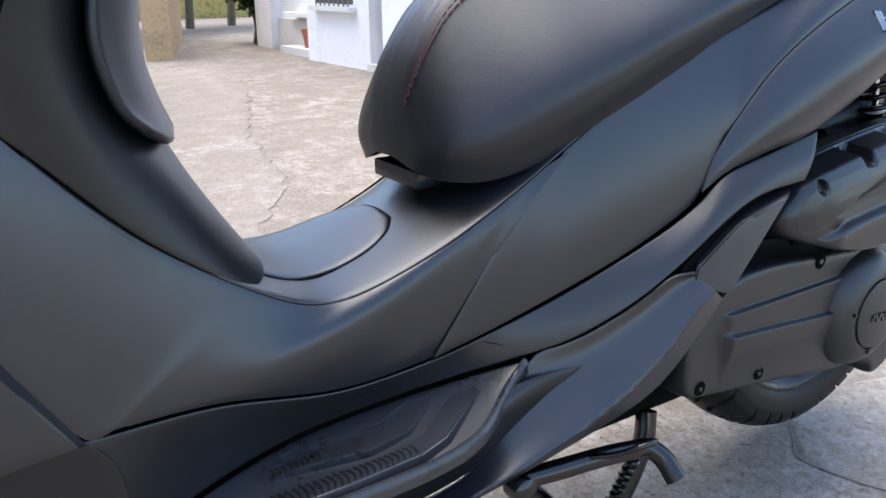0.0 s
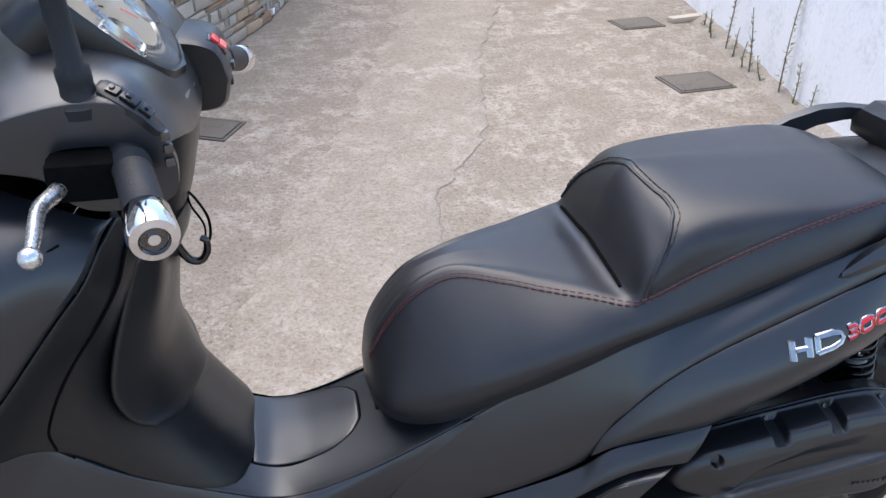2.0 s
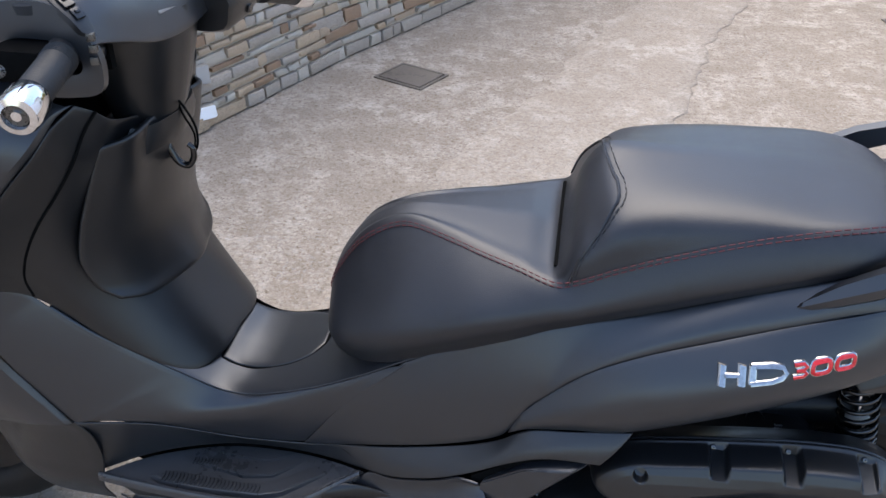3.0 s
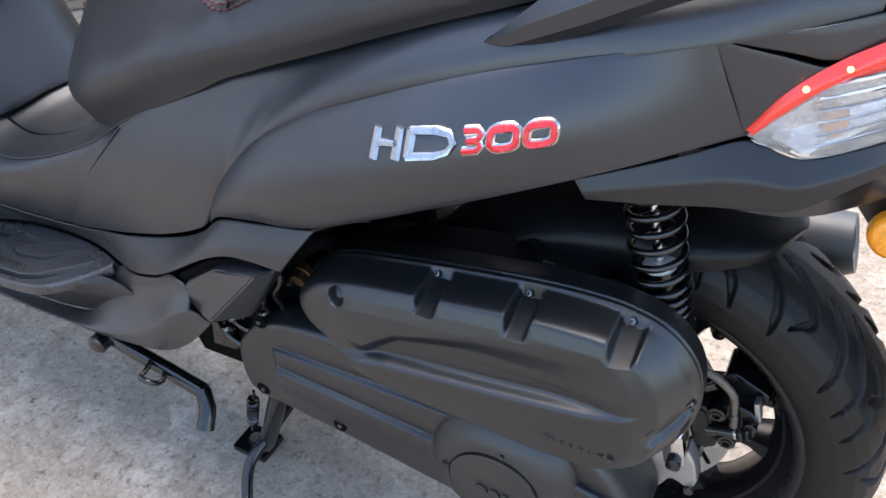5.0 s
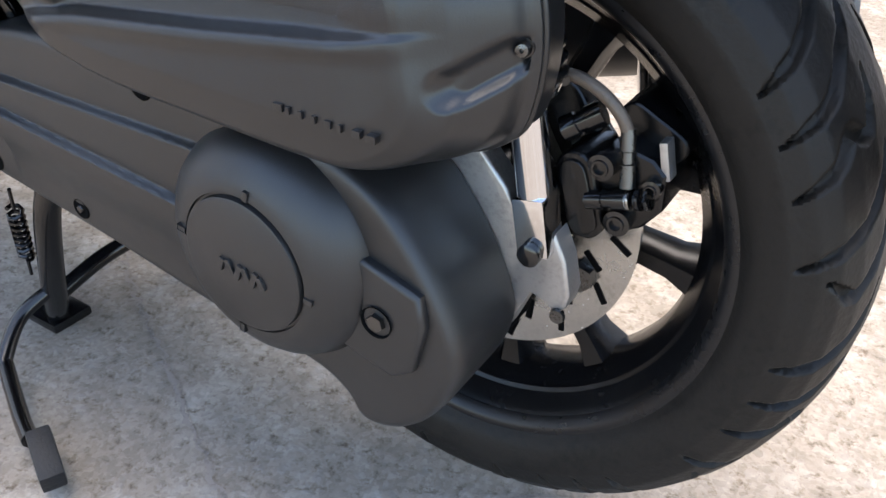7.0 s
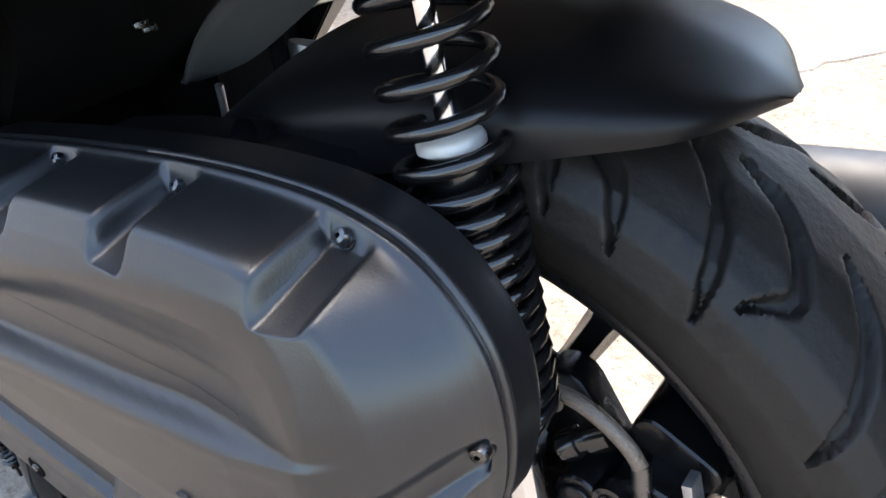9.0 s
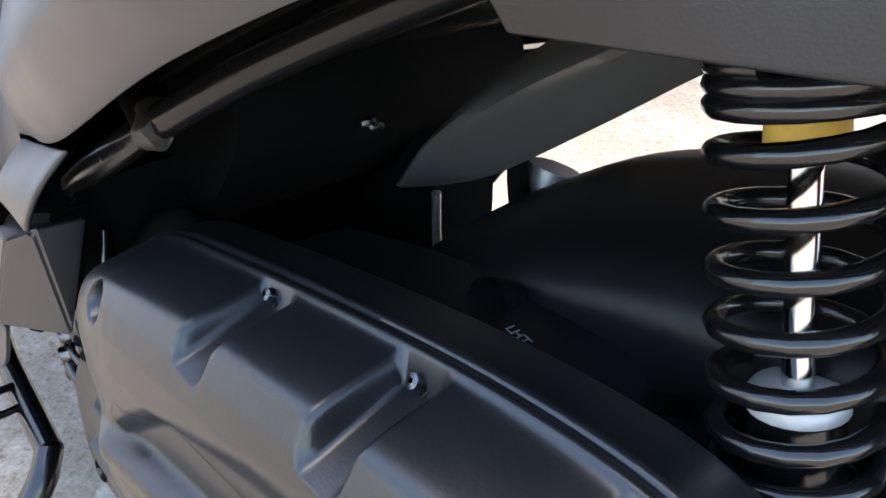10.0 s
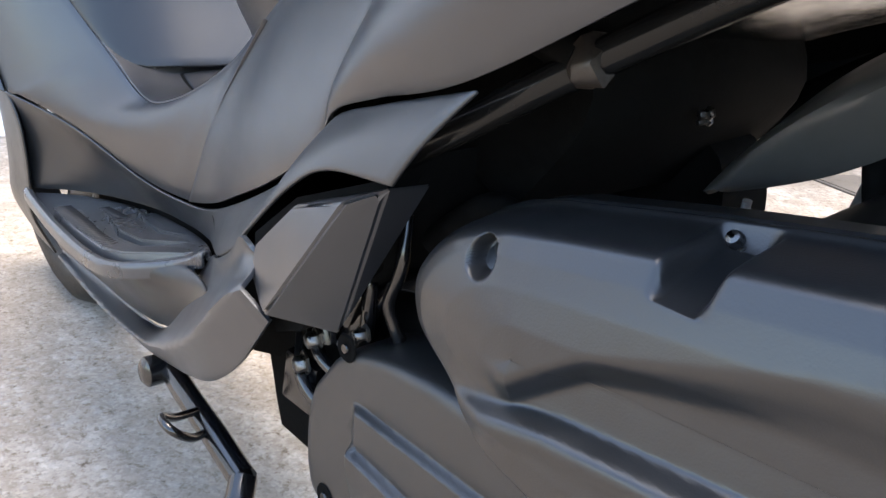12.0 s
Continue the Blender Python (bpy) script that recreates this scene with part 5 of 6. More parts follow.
airbox = part("air_filter_box", bm, GRAIN, scooter, "grained black plastic air filter box", angle=60)
bm = bmesh.new()
plate(bm, [(-.335, .495), (-.30, .514), (-.235, .527), (-.145, .538), (-.112, .538), (-.092, .520), (-.088, .47), (-.10, .435), (-.30, .44), (-.345, .46)], -.128, -.068, .008)
part("air_box_back", bm, DARK, airbox, "black back half of the air filter box")


def letters(words, size, m, material, parent, name, depth=.0002):
    """Raised lettering in the built-in font."""
    cu = bpy.data.curves.new(name, "FONT")
    cu.body, cu.size, cu.extrude, cu.align_x = words, size, depth, "CENTER"
    tmp = bpy.data.objects.new(name, cu)
    me = bpy.data.meshes.new_from_object(tmp)
    bpy.data.objects.remove(tmp)
    me.materials.append(material)
    ob = new(name, me)
    ob.parent = parent
    ob.matrix_local = m
    return ob


MARK = mat("pale_stamp_ink", (0.16, 0.165, 0.17), 0.6, 0, 0.2, 80)
back_mark = Matrix.Translation((-.146, -.106, .5388)) @ Matrix.Rotation(radians(7), 4, "Y") @ Matrix.Rotation(radians(-6), 4, "Z")
letters("LHT", .0062, back_mark @ Matrix.Translation((0, .001, 0)), MARK, airbox, "stamped_mark")
letters("0C09", .0062, back_mark @ Matrix.Translation((.001, -.0062, 0)), MARK, airbox, "stamped_mark")


def screw(at, axis, r, parent, cross=True):
    bm = bmesh.new()
    d = Vector(axis).normalized()
    lathe(bm, [(0, -.0015), (r * .22, -.0015), (r * .3, -.004), (r * .8, -.0035), (r, -.0015), (r, .004)], at, d * -1 * -1, 20)
    ob = part("screw", bm, SCREW, parent, "small cross-head screw")
    bm = bmesh.new()
    lathe(bm, [(r * 1.05, .001), (r * 1.3, .001), (r * 1.4, .003), (r * 1.4, .006)], at, d, 20)
    part("washer", bm, GLOSSBLACK, ob)
    return ob


for x, z in ((-.233, .537), (-.143, .5455), (-.0525, .5485)):
    screw((x, -.1535, z - .002), (0.1, .80, -.6), .0035, airbox)
screw((.0045, -.1565, .476), (-.25, .95, 0), .0040, airbox)
# black disc at the bottom of the dent stands for shade in it
bm = bmesh.new()
lathe(bm, [(.0078, .001), (.0078, 0), (0, 0)], (-.3225, -.1785, .5075), (0, -1, 0), 24)
part("hole_shade", bm, SHADOWBLACK, airbox, "black disc for the shade inside a round recess")
# black plugs in place of shaded half-holes along the lower edge
for x, y, z in ((-.338, -.181, .4435), (-.256, -.1985, .4250), (-.160, -.1985, .4200)):
    bm = bmesh.new()
    lathe(bm, [(0, -.0035), (.0075, -.0035), (.0085, .002), (.0085, .012)], (x, y, z), (.15, .9, .35), 18)
    part("hole_shade", bm, SHADOWBLACK, airbox)
# small moulded marks that cannot be read
for k, w in enumerate((.010, .004, .004, .004, .006, .003, .008, .009)):
    bm = bmesh.new()
    x = -.106 + .0084 * k
    box(bm, (x, -.2140, .4372 - .0003 * k), (x + w * .62, -.2085, .4412 - .0003 * k), .0004)
    part("moulded_mark", bm, GRAIN, airbox)

COV = [(-.486, .372), (-.465, .394), (-.441, .405), (-.40, .413), (-.34, .414), (-.245, .406), (-.138, .397), (-.098, .388), (-.070, .370), (-.045, .340), (-.025, .305), (-.016, .275), (-.022, .245), (-.038, .215), (-.062, .194), (-.090, .188), (-.105, .207), (-.135, .221), (-.206, .226), (-.339, .248), (-.440, .262), (-.490, .271), (-.503, .290), (-.504, .325), (-.498, .352)]


def cover_relief(x, z, s):
    y = 0.0
    if -.448 < x < -.17 and s > .1:
        end = smooth((x + .448) / .012)
        za, zb = .371, float(np.interp(x, [-.449, -.233], [.346, .327]))
        y -= .0060 * smooth((za - z) / .004) * end * (1 - smooth((zb - .02 - z) / .06))
        y -= .0065 * smooth((zb - z) / .004) * end * (1 - smooth((zb - .004 - z) / .05))
    return y, 0.0


lv = [(0, -.095), (0, -.154), (.008, -.160), (.02, -.1650), (.04, -.1685), (.07, -.1702), (.12, -.171)] + [(s, -.171) for s in np.linspace(.18, 1, 70)]
cover = part("transmission_cover", ring_cover(COV, (-.43, .340), (-.085, .285), lv, cover_relief, 320), COVER, scooter, "matt black cast transmission cover", angle=40)
bm = bmesh.new()
lathe(bm, [(.086, .010), (.083, -.004), (.078, -.014), (.070, -.022), (.060, -.028), (.054, -.030), (.0505, -.0305), (.0500, -.0285), (.0485, -.0285), (.0480, -.0325), (.046, -.0335), (0, -.0335)], (-.160, -.168, .312), (0, 1, 0), 64)
dome = part("clutch_dome", bm, COVER, cover, "round domed clutch cover with a flat cap")
for a in (80, -8, 170, 262):
    bm = bmesh.new()
    q = radians(a)
    box(bm, (-.002, -.0015, -.002), (.005, .002, .002), .0006, m=Matrix.Translation((-.160 + .052 * math.cos(q), -.198, .312 + .052 * math.sin(q))) @ Matrix.Rotation(-q, 4, "Y"))
    part("cap_tab", bm, COVER, dome)
# maker's mark as plain slanted bars
for k, (dx, h) in enumerate(((-.016, .010), (-.008, .012), (-.001, .012), (.006, .012), (.012, .012), (.018, .009))):
    bm = bmesh.new()
    box(bm, (-.0022, -.0018, -h / 2), (.0022, .001, h / 2), .0006, m=Matrix.Translation((-.160 + dx, -.2018, .308 - dx * .1)) @ Matrix.Rotation(radians(-24 if k % 2 else 22), 4, "Y"))
    part("raised_mark", bm, COVER, dome)
bm = bmesh.new()
plate(bm, [(-.094, .331), (-.080, .334), (-.040, .321), (-.036, .300), (-.044, .262), (-.060, .250), (-.105, .262), (-.108, .300)], -.178, -.160, .004)
pl = part("drain_boss", bm, COVER, cover)
# black cup round the plug bolt, coloured as a shaded recess
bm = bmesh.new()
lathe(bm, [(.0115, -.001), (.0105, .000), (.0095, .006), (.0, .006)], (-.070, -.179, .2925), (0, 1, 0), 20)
part("hole_shade", bm, SHADOWBLACK, pl)
bm = bmesh.new()
lathe(bm, [(0, -.002), (.006, -.002), (.0065, 0), (.0065, .006)], (-.070, -.1795, .2925), (0, 1, 0), 6)
part("plug_bolt", bm, SCREW, pl)
# flat black discs stand in for shaded recesses around the cover bolts
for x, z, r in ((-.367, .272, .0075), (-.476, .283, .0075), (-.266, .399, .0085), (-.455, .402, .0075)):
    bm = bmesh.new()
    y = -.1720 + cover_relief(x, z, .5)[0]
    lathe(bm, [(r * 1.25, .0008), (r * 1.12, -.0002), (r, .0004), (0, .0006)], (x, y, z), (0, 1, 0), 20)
    part("hole_shade", bm, SHADOWBLACK, cover)
    bm = bmesh.new()
    lathe(bm, [(0, -.0014), (r * .40, -.0014), (r * .48, -.0006), (r * .48, .004)], (x, y, z), (0, 1, 0), 6)
    part("cover_bolt", bm, SCREW if x == -.266 else GLOSSBLACK, cover)
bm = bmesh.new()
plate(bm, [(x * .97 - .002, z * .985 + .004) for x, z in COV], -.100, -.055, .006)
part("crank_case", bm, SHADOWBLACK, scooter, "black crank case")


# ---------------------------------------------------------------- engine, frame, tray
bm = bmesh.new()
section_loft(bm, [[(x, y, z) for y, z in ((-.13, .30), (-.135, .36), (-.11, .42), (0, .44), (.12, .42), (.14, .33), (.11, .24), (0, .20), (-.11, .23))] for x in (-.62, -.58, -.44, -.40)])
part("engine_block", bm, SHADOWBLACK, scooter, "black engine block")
TUBE = mat("scuffed_black_tube", (0.005, 0.005, 0.005), 0.20, 0.0, 0.1, 30, spec=0.2)
for pts, r, m in (([(-.43, -.160, .522), (-.38, -.164, .548), (-.308, -.160, .588), (-.22, -.145, .635), (-.10, -.13, .685), (.0, -.10, .71)], .0082, TUBE), ([(-.308, -.158, .590), (-.35, -.15, .60), (-.42, -.13, .60), (-.50, -.11, .58)], .011, SHADOWBLACK),
                  ([(-.46, .19, .49), (-.308, .18, .585), (-.10, .155, .675)], .0125, SHADOWBLACK), ([(-.27, .02, .46), (-.255, .03, .50), (-.25, .04, .535)], .016, GREYMETAL),
                  ([(-.43, -.13, .47), (-.39, -.12, .50), (-.37, -.10, .47), (-.38, -.09, .43)], .009, SHADOWBLACK), ([(-.47, -.12, .44), (-.44, -.11, .47), (-.43, -.10, .43)], .007, GLOSSBLACK), ([(-.50, -.14, .38), (-.47, -.15, .41), (-.45, -.14, .44), (-.42, -.14, .45)], .008, GLOSSBLACK),
                  ([(-.262, .02, .56), (-.252, .012, .53), (-.245, .012, .50), (-.25, .02, .47)], .006, SHADOWBLACK)):
    bm = bmesh.new()
    tube(bm, pts, r, 12)
    part("frame_tube" if r > .0081 else "hose", bm, m, scooter, "scuffed black frame tube" if m is TUBE else "")
bm = bmesh.new()
bmesh.ops.create_icosphere(bm, subdivisions=2, radius=.0105, matrix=Matrix.Translation((-.304, -.161, .590)))
for v in bm.verts:
    v.co += Vector(noise.noise_vector(v.co * 160)) * .005
part("weld", bm, mat("weld_metal", (0.016, 0.013, 0.011), 0.4, 0.3, 0.4, 80), scooter, "rough weld bead")
bm = bmesh.new()
lathe(bm, [(0, -.006), (.008, -.006), (.008, .004), (.011, .005), (.011, .012)], (-.415, -.135, .452), (0, 1, .2), 12)
part("bracket_bolt", bm, mat("brass_bolt", (0.16, 0.11, 0.06), 0.4, 0.9), scooter)
# hoses, brackets and bolts in the gap between the peg and the air box
for pts, r in (([(-.470, -.150, .470), (-.452, -.158, .440), (-.462, -.152, .405), (-.480, -.148, .380)], .0050), ([(-.430, -.150, .490), (-.425, -.156, .462), (-.440, -.152, .432), (-.436, -.146, .408)], .0045), ([(-.520, -.158, .395), (-.490, -.166, .378), (-.462, -.160, .372), (-.440, -.150, .380)], .0042),
               ([(-.540, -.150, .372), (-.520, -.162, .350), (-.495, -.160, .338), (-.480, -.150, .345)], .0055), ([(-.405, -.060, .560), (-.385, -.066, .535), (-.392, -.062, .510)], .0050)):
    bm = bmesh.new()
    tube(bm, pts, r, 10)
    part("hose", bm, GLOSSBLACK, scooter)
for x, y, z, w, h, t in ((-.468, -.162, .432, .010, .024, 28), (-.498, -.160, .402, .012, .016, -20), (-.446, -.156, .470, .007, .018, 35), (-.530, -.156, .340, .016, .020, 10)):
    bm = bmesh.new()
    box(bm, (-w, -.004, -h), (w, .004, h), .002, m=Matrix.Translation((x, y, z)) @ Matrix.Rotation(radians(t), 4, "Y") @ Matrix.Rotation(radians(t), 4, "Z"))
    part("bracket", bm, GLOSSBLACK, scooter)
for x, y, z, r in ((-.478, -.170, .446, .0048), (-.500, -.168, .388, .0055), (-.452, -.164, .410, .0040), (-.518, -.166, .362, .0060), (-.330, -.030, .556, .0025), (-.336, -.020, .550, .0020)):
    bm = bmesh.new()
    lathe(bm, [(0, -.004), (r * .8, -.004), (r, -.003), (r, .003), (r * 1.5, .0035), (r * 1.5, .005)], (x, y, z), (.2, .95, .1), 6)
    part("bracket_bolt", bm, SCREW, scooter)
# under tray and inner guard
panel("under_tray", [[(-.50, -.150, .555), (-.36, -.158, .610), (-.22, -.155, .655), (-.08, -.135, .695), (.06, -.09, .705)], [(-.48, -.08, .55), (-.36, -.07, .595), (-.22, -.06, .64), (-.08, -.05, .675), (.08, -.05, .695)], [(-.46, .02, .55), (-.36, .02, .59), (-.22, .03, .635), (-.08, .03, .67), (.08, .03, .69)],
                     flip([(-.48, -.09, .55), (-.36, -.09, .60), (-.22, -.09, .645), (-.08, -.08, .68), (.08, -.08, .70)])], GLOSSBLACK, scooter, "black under tray", t=.004, nu=24)
BL = [(-.324, .0, .510), (-.29, .002, .523), (-.257, .003, .540), (-.195, .004, .583), (-.142, .004, .621), (-.08, .004, .660)]
BF = [(-.328, -.008, .512), (-.312, -.011, .534), (-.285, -.012, .561), (-.245, -.012, .588), (-.205, -.010, .612), (-.14, -.006, .650)]
BU = [(-.338, -.004, .508), (-.328, .0, .524), (-.312, .004, .545), (-.278, .010, .583), (-.24, .016, .612), (-.17, .02, .662)]
# the guard's grey is lifted to stand for sky reflected in it
panel("inner_guard", [BL, [tuple((np.array(p) + q) / 2 + (0, -.003, 0)) for p, q in zip(BL, BF)], BF, BU], mat("sky_sheen_guard", (0.060, 0.058, 0.057), 0.30, 0, 0.06, 8, 0.03, 1200, 0.6, rvar=0.02), scooter, "satin inner guard ahead of the mudguard, greyed for reflected sky", t=.004, nu=30, nv=12, bevel=.0015)
bm = bmesh.new()
section_loft(bm, [[(x + dx, y, z) for dx, z in ((0, .52 + h), (.05, .60 + h), (-.02, .68 + h), (-.12, .60 + h))] for x, y, h in ((-.40, -.10, -.03), (-.38, .0, -.02), (-.40, .12, -.03))])
part("battery_box", bm, SHADOWBLACK, scooter)
bm = bmesh.new()
section_loft(bm, [[(x, y, z) for x, z in ((-.42, .42), (-.42, .53), (-.370, .53), (-.348, .505), (-.352, .43))] for y in (.035, .045, .09)])
part("frame_bracket", bm, SHADOWBLACK, scooter, "black frame bracket")
bm = bmesh.new()
tube(bm, [(-.318, .012, .505), (-.322, .016, .48), (-.325, .02, .455)], .003, 8)
part("cable_end", bm, GREYMETAL, scooter)
for q in ((-.335, .02, .60),):
    bm = bmesh.new()
    bmesh.ops.create_icosphere(bm, subdivisions=2, radius=.0045, matrix=Matrix.Translation(q))
    part("bright_bolt", bm, SCREW, scooter)

# ---------------------------------------------------------------- tail
TAIL_EDGE = [(-.105, -.172, .683), (-.04, -.146, .702), (0, -.123, .7125), (.02, -.1215, .708), (.043, -.118, .7045), (.09, -.085, .7125), (.12, -.05, .720)]
TAIL_CREASE = [(-.098, -.174, .674), (-.04, -.155, .684), (0, -.1405, .690), (.02, -.1365, .690), (.045, -.130, .690), (.09, -.094, .699), (.12, -.05, .706)]
TAIL_LOW = [(-.096, -.170, .667), (-.05, -.158, .667), (-.016, -.146, .667), (.02, -.139, .669), (.045, -.132, .672), (.086, -.098, .688), (.12, -.05, .694)]
both("tail_under_panel", [[tuple(np.array(p) * (1 - k) + np.array(q) * k) for p, q in zip(spline(a, 26), spline(b, 26))] for a, b, k in ((TAIL_EDGE, TAIL_CREASE, 0), (TAIL_EDGE, TAIL_CREASE, .5), (TAIL_EDGE, TAIL_CREASE, .94), (TAIL_CREASE, TAIL_LOW, .10), (TAIL_CREASE, TAIL_LOW, .5), (TAIL_CREASE, TAIL_LOW, 1))], DARK, "dark grey tail lower panel", nu=40, nv=20)
both("tail_inner_panel", [[(-.03, -.138, .672), (.02, -.130, .673), (.06, -.110, .678), (.12, -.045, .694)], [(-.02, -.128, .660), (.02, -.122, .655), (.06, -.104, .654), (.12, -.045, .656)]], GLOSSBLACK, "black inner tail panel", nu=16)
both("indicator_lens", [[(.000, -.125, .718), (.020, -.123, .737), (.044, -.115, .758), (.070, -.099, .766), (.096, -.078, .772)], [(.010, -.126, .715), (.026, -.125, .722), (.048, -.119, .732), (.072, -.104, .742), (.102, -.078, .750)], [(.004, -.124, .7145), (.024, -.122, .7095), (.044, -.1185, .7060), (.085, -.090, .714), (.118, -.055, .722)]], CLEAR, "clear ribbed rear indicator lens", nu=24)
both("lamp_bowl", [[(.006, -.118, .717), (.022, -.114, .735), (.046, -.104, .755), (.092, -.070, .768)], [(.016, -.108, .714), (.03, -.104, .722), (.05, -.094, .732), (.09, -.064, .748)], [(.016, -.116, .713), (.028, -.115, .710), (.043, -.110, .707), (.098, -.068, .734)]], BOWL, "bright lamp reflector", nu=20)
bm = bmesh.new()
bmesh.ops.create_uvsphere(bm, u_segments=16, v_segments=10, radius=.008, matrix=Matrix.Translation((.052, -.105, .730)) @ Matrix.Diagonal((1, 1, 1.5, 1)))
part("bulb", bm, ORANGE, scooter, "amber indicator bulb")
for k in range(6):
    bm = bmesh.new()
    z = .716 + k * .0085
    tube(bm, [(.038 + .004 * (5 - k) * .3, -.121 + .0005 * k, z), (.068, -.106, z + .006), (.098, -.081, z + .012)], .0013, 5)
    part("lens_rib", bm, CHROME, scooter)
both("tail_lamp", [[(.000, -.1245, .721), (.020, -.121, .752), (.045, -.112, .774), (.075, -.096, .790), (.100, -.076, .803)], [(.004, -.127, .721), (.022, -.125, .746), (.048, -.117, .766), (.074, -.102, .778), (.103, -.078, .788)], [(.002, -.125, .718), (.021, -.123, .739), (.045, -.115, .760), (.071, -.099, .768), (.103, -.076, .774)]], REDLENS, "red tail lamp lens", nu=24)
GLOWRED = mat("lit_tail_led", (0.9, 0.2, 0.05), 0.3)
GLOWRED.node_tree.nodes["Principled BSDF"].inputs["Emission Color"].default_value = (1.0, 0.25, 0.06, 1)
GLOWRED.node_tree.nodes["Principled BSDF"].inputs["Emission Strength"].default_value = 3.0
for x, y, z in ((.030, -.1235, .757), (.052, -.115, .771), (.078, -.099, .785)):
    bm = bmesh.new()
    bmesh.ops.create_icosphere(bm, subdivisions=2, radius=.0022, matrix=Matrix.Translation((x, y, z)))
    part("lamp_element", bm, GLOWRED, scooter, "lit orange lamp element")
bm = bmesh.new()
plate(bm, [(.10, .735), (.125, .73), (.12, .69), (.09, .712)], -.075, .10, .004)
part("lower_red_lens", bm, REDLENS, scooter)
# tail top between the covers
panel("tail_top", [[(x, y, z) for x, y, z in cut(C0, -.10, .07)], [(x, .025, z + .016) for x, y, z in cut(C0, -.10, .07)], flip(cut(C0, -.10, .07))], DARK, scooter, "black tail top", nu=16)
bm = bmesh.new()
section_loft(bm, [[(.06, y, .70), (.06, y, .83), (.115, y * .9 + .003, .80), (.125, y * .9 + .003, .73)] for y in (-.075, -.06, .09, .115)])
part("tail_end", bm, DARK, scooter)
# grab rails and pad
for f in (lambda c: c, flip):
    bm = bmesh.new()
    rows = []
    for x, y, zl, zh, w in ((-.197, -.146, .7555, .7585, .002), (-.180, -.148, .757, .772, .006), (-.145, -.151, .769, .803, .010), (-.107, -.152, .785, .826, .012), (-.06, -.151, .808, .850, .012), (-.01, -.146, .830, .866, .013), (.03, -.137, .840, .870, .014), (.068, -.118, .848, .869, .014), (.095, -.09, .852, .868, .014)):
        zm = (zl + zh) / 2
        rows.append(f([(x, y - w * .8, zl + (zh - zl) * .25), (x, y - w, zm + .004), (x + .002, y - w * .2, zh), (x + .002, y + w, zh - .003), (x, y + w, zl + .006), (x, y, zl)]))
    vs = grid(bm, rows, close_v=True)
    bm.faces.new(vs[0]), bm.faces.new(vs[-1][::-1])
    part("grab_rail", bm, PAINT, scooter, "matt grey passenger grab rail", angle=30)
bm = bmesh.new()
rows = []
for x, w, zl, zh in ((.016, .105, .840, .850), (.020, .118, .832, .872), (.045, .125, .834, .882), (.085, .118, .840, .881), (.112, .09, .846, .874), (.120, .06, .850, .862)):
    yc = LEAN * .88
    rows.append([(x, yc - w, zl), (x, yc - w * 1.03, (zl + zh) / 2), (x, yc - w * .9, zh), (x, yc, zh + .006), (x, yc + w * .9, zh), (x, yc + w * 1.03, (zl + zh) / 2), (x, yc + w, zl), (x, yc, zl - .004)])
vs = grid(bm, rows, close_v=True)
bm.faces.new(vs[0]), bm.faces.new(vs[-1][::-1])
pad = part("grab_pad", bm, DARK, scooter, "black pad between the grab rails", angle=50)
bm = bmesh.new()
box(bm, (.02, -.05, .80), (.09, .10, .845), .01)
part("pad_bracket", bm, GLOSSBLACK, pad)
# licence holder, reflector, plate seen from behind
bm = bmesh.new()
rows = []
for x, z, w, h in ((.05, .660, .052, .010), (.095, .645, .050, .014), (.130, .608, .048, .018), (.170, .55, .046, .014), (.20, .48, .044, .008)):
    rows.append([(x - h, -w, z - h * .6), (x + h * .4, -w, z + h), (x + h * .4, .02 + w, z + h), (x - h, .02 + w, z - h * .6)])
vs = grid(bm, rows, close_v=True)
bm.faces.new(vs[0]), bm.faces.new(vs[-1][::-1])
holder = part("plate_holder", bm, DARK, scooter, "black plate holder arm", angle=30)
bm = bmesh.new()
lathe(bm, [(0, -.007), (.014, -.006), (.0185, -.003), (.0195, .001), (.0195, .008)], (.114, -.070, .626), (-.05, .98, -.05), 32)
part("side_reflector", bm, ORANGE, holder, "round amber side reflector")
bm = bmesh.new()
tube(bm, [(.06, -.05, .675), (.10, -.055, .668), (.15, -.06, .664)], (.010, .012), 10)
part("rear_indicator", bm, DARK, holder)
bm = bmesh.new()
box(bm, (-.002, -.09, -.085), (.002, .09, .085), .001, m=Matrix.Translation((.235, .01, .47)) @ Matrix.Rotation(radians(18), 4, "Y"))
part("number_plate", bm, mat("plate_back", (0.05, 0.05, 0.05), 0.5), holder, "number plate seen from its back")

# badge of chrome strokes and red figures on the left cover
BA, BB = Vector((-.261, -.2035, .6805)), Vector((-.112, -.1580, .7135))
bx = (BB - BA).normalized()
bz = Vector((-.05, .18, 1)) - bx * bx.dot(Vector((-.05, .18, 1)))
bz.normalize()
by = bz.cross(bx)
LB = (BB - BA).length
BM = Matrix(((bx.x, by.x, bz.x, BA.x), (bx.y, by.y, bz.y, BA.y), (bx.z, by.z, bz.z, BA.z), (0, 0, 0, 1)))


BV = np.array([v.co[:] for v in bpy.data.objects["badge_cover"].data.vertices])


def cover_y(x, z):
    """The depth of the tail cover at a place along and up."""
    w = 1 / (((BV[:, 0] - x) ** 2 + (BV[:, 2] - z) ** 2) ** 1.5 + 1e-9)
    return float((w * BV[:, 1]).sum() / w.sum())


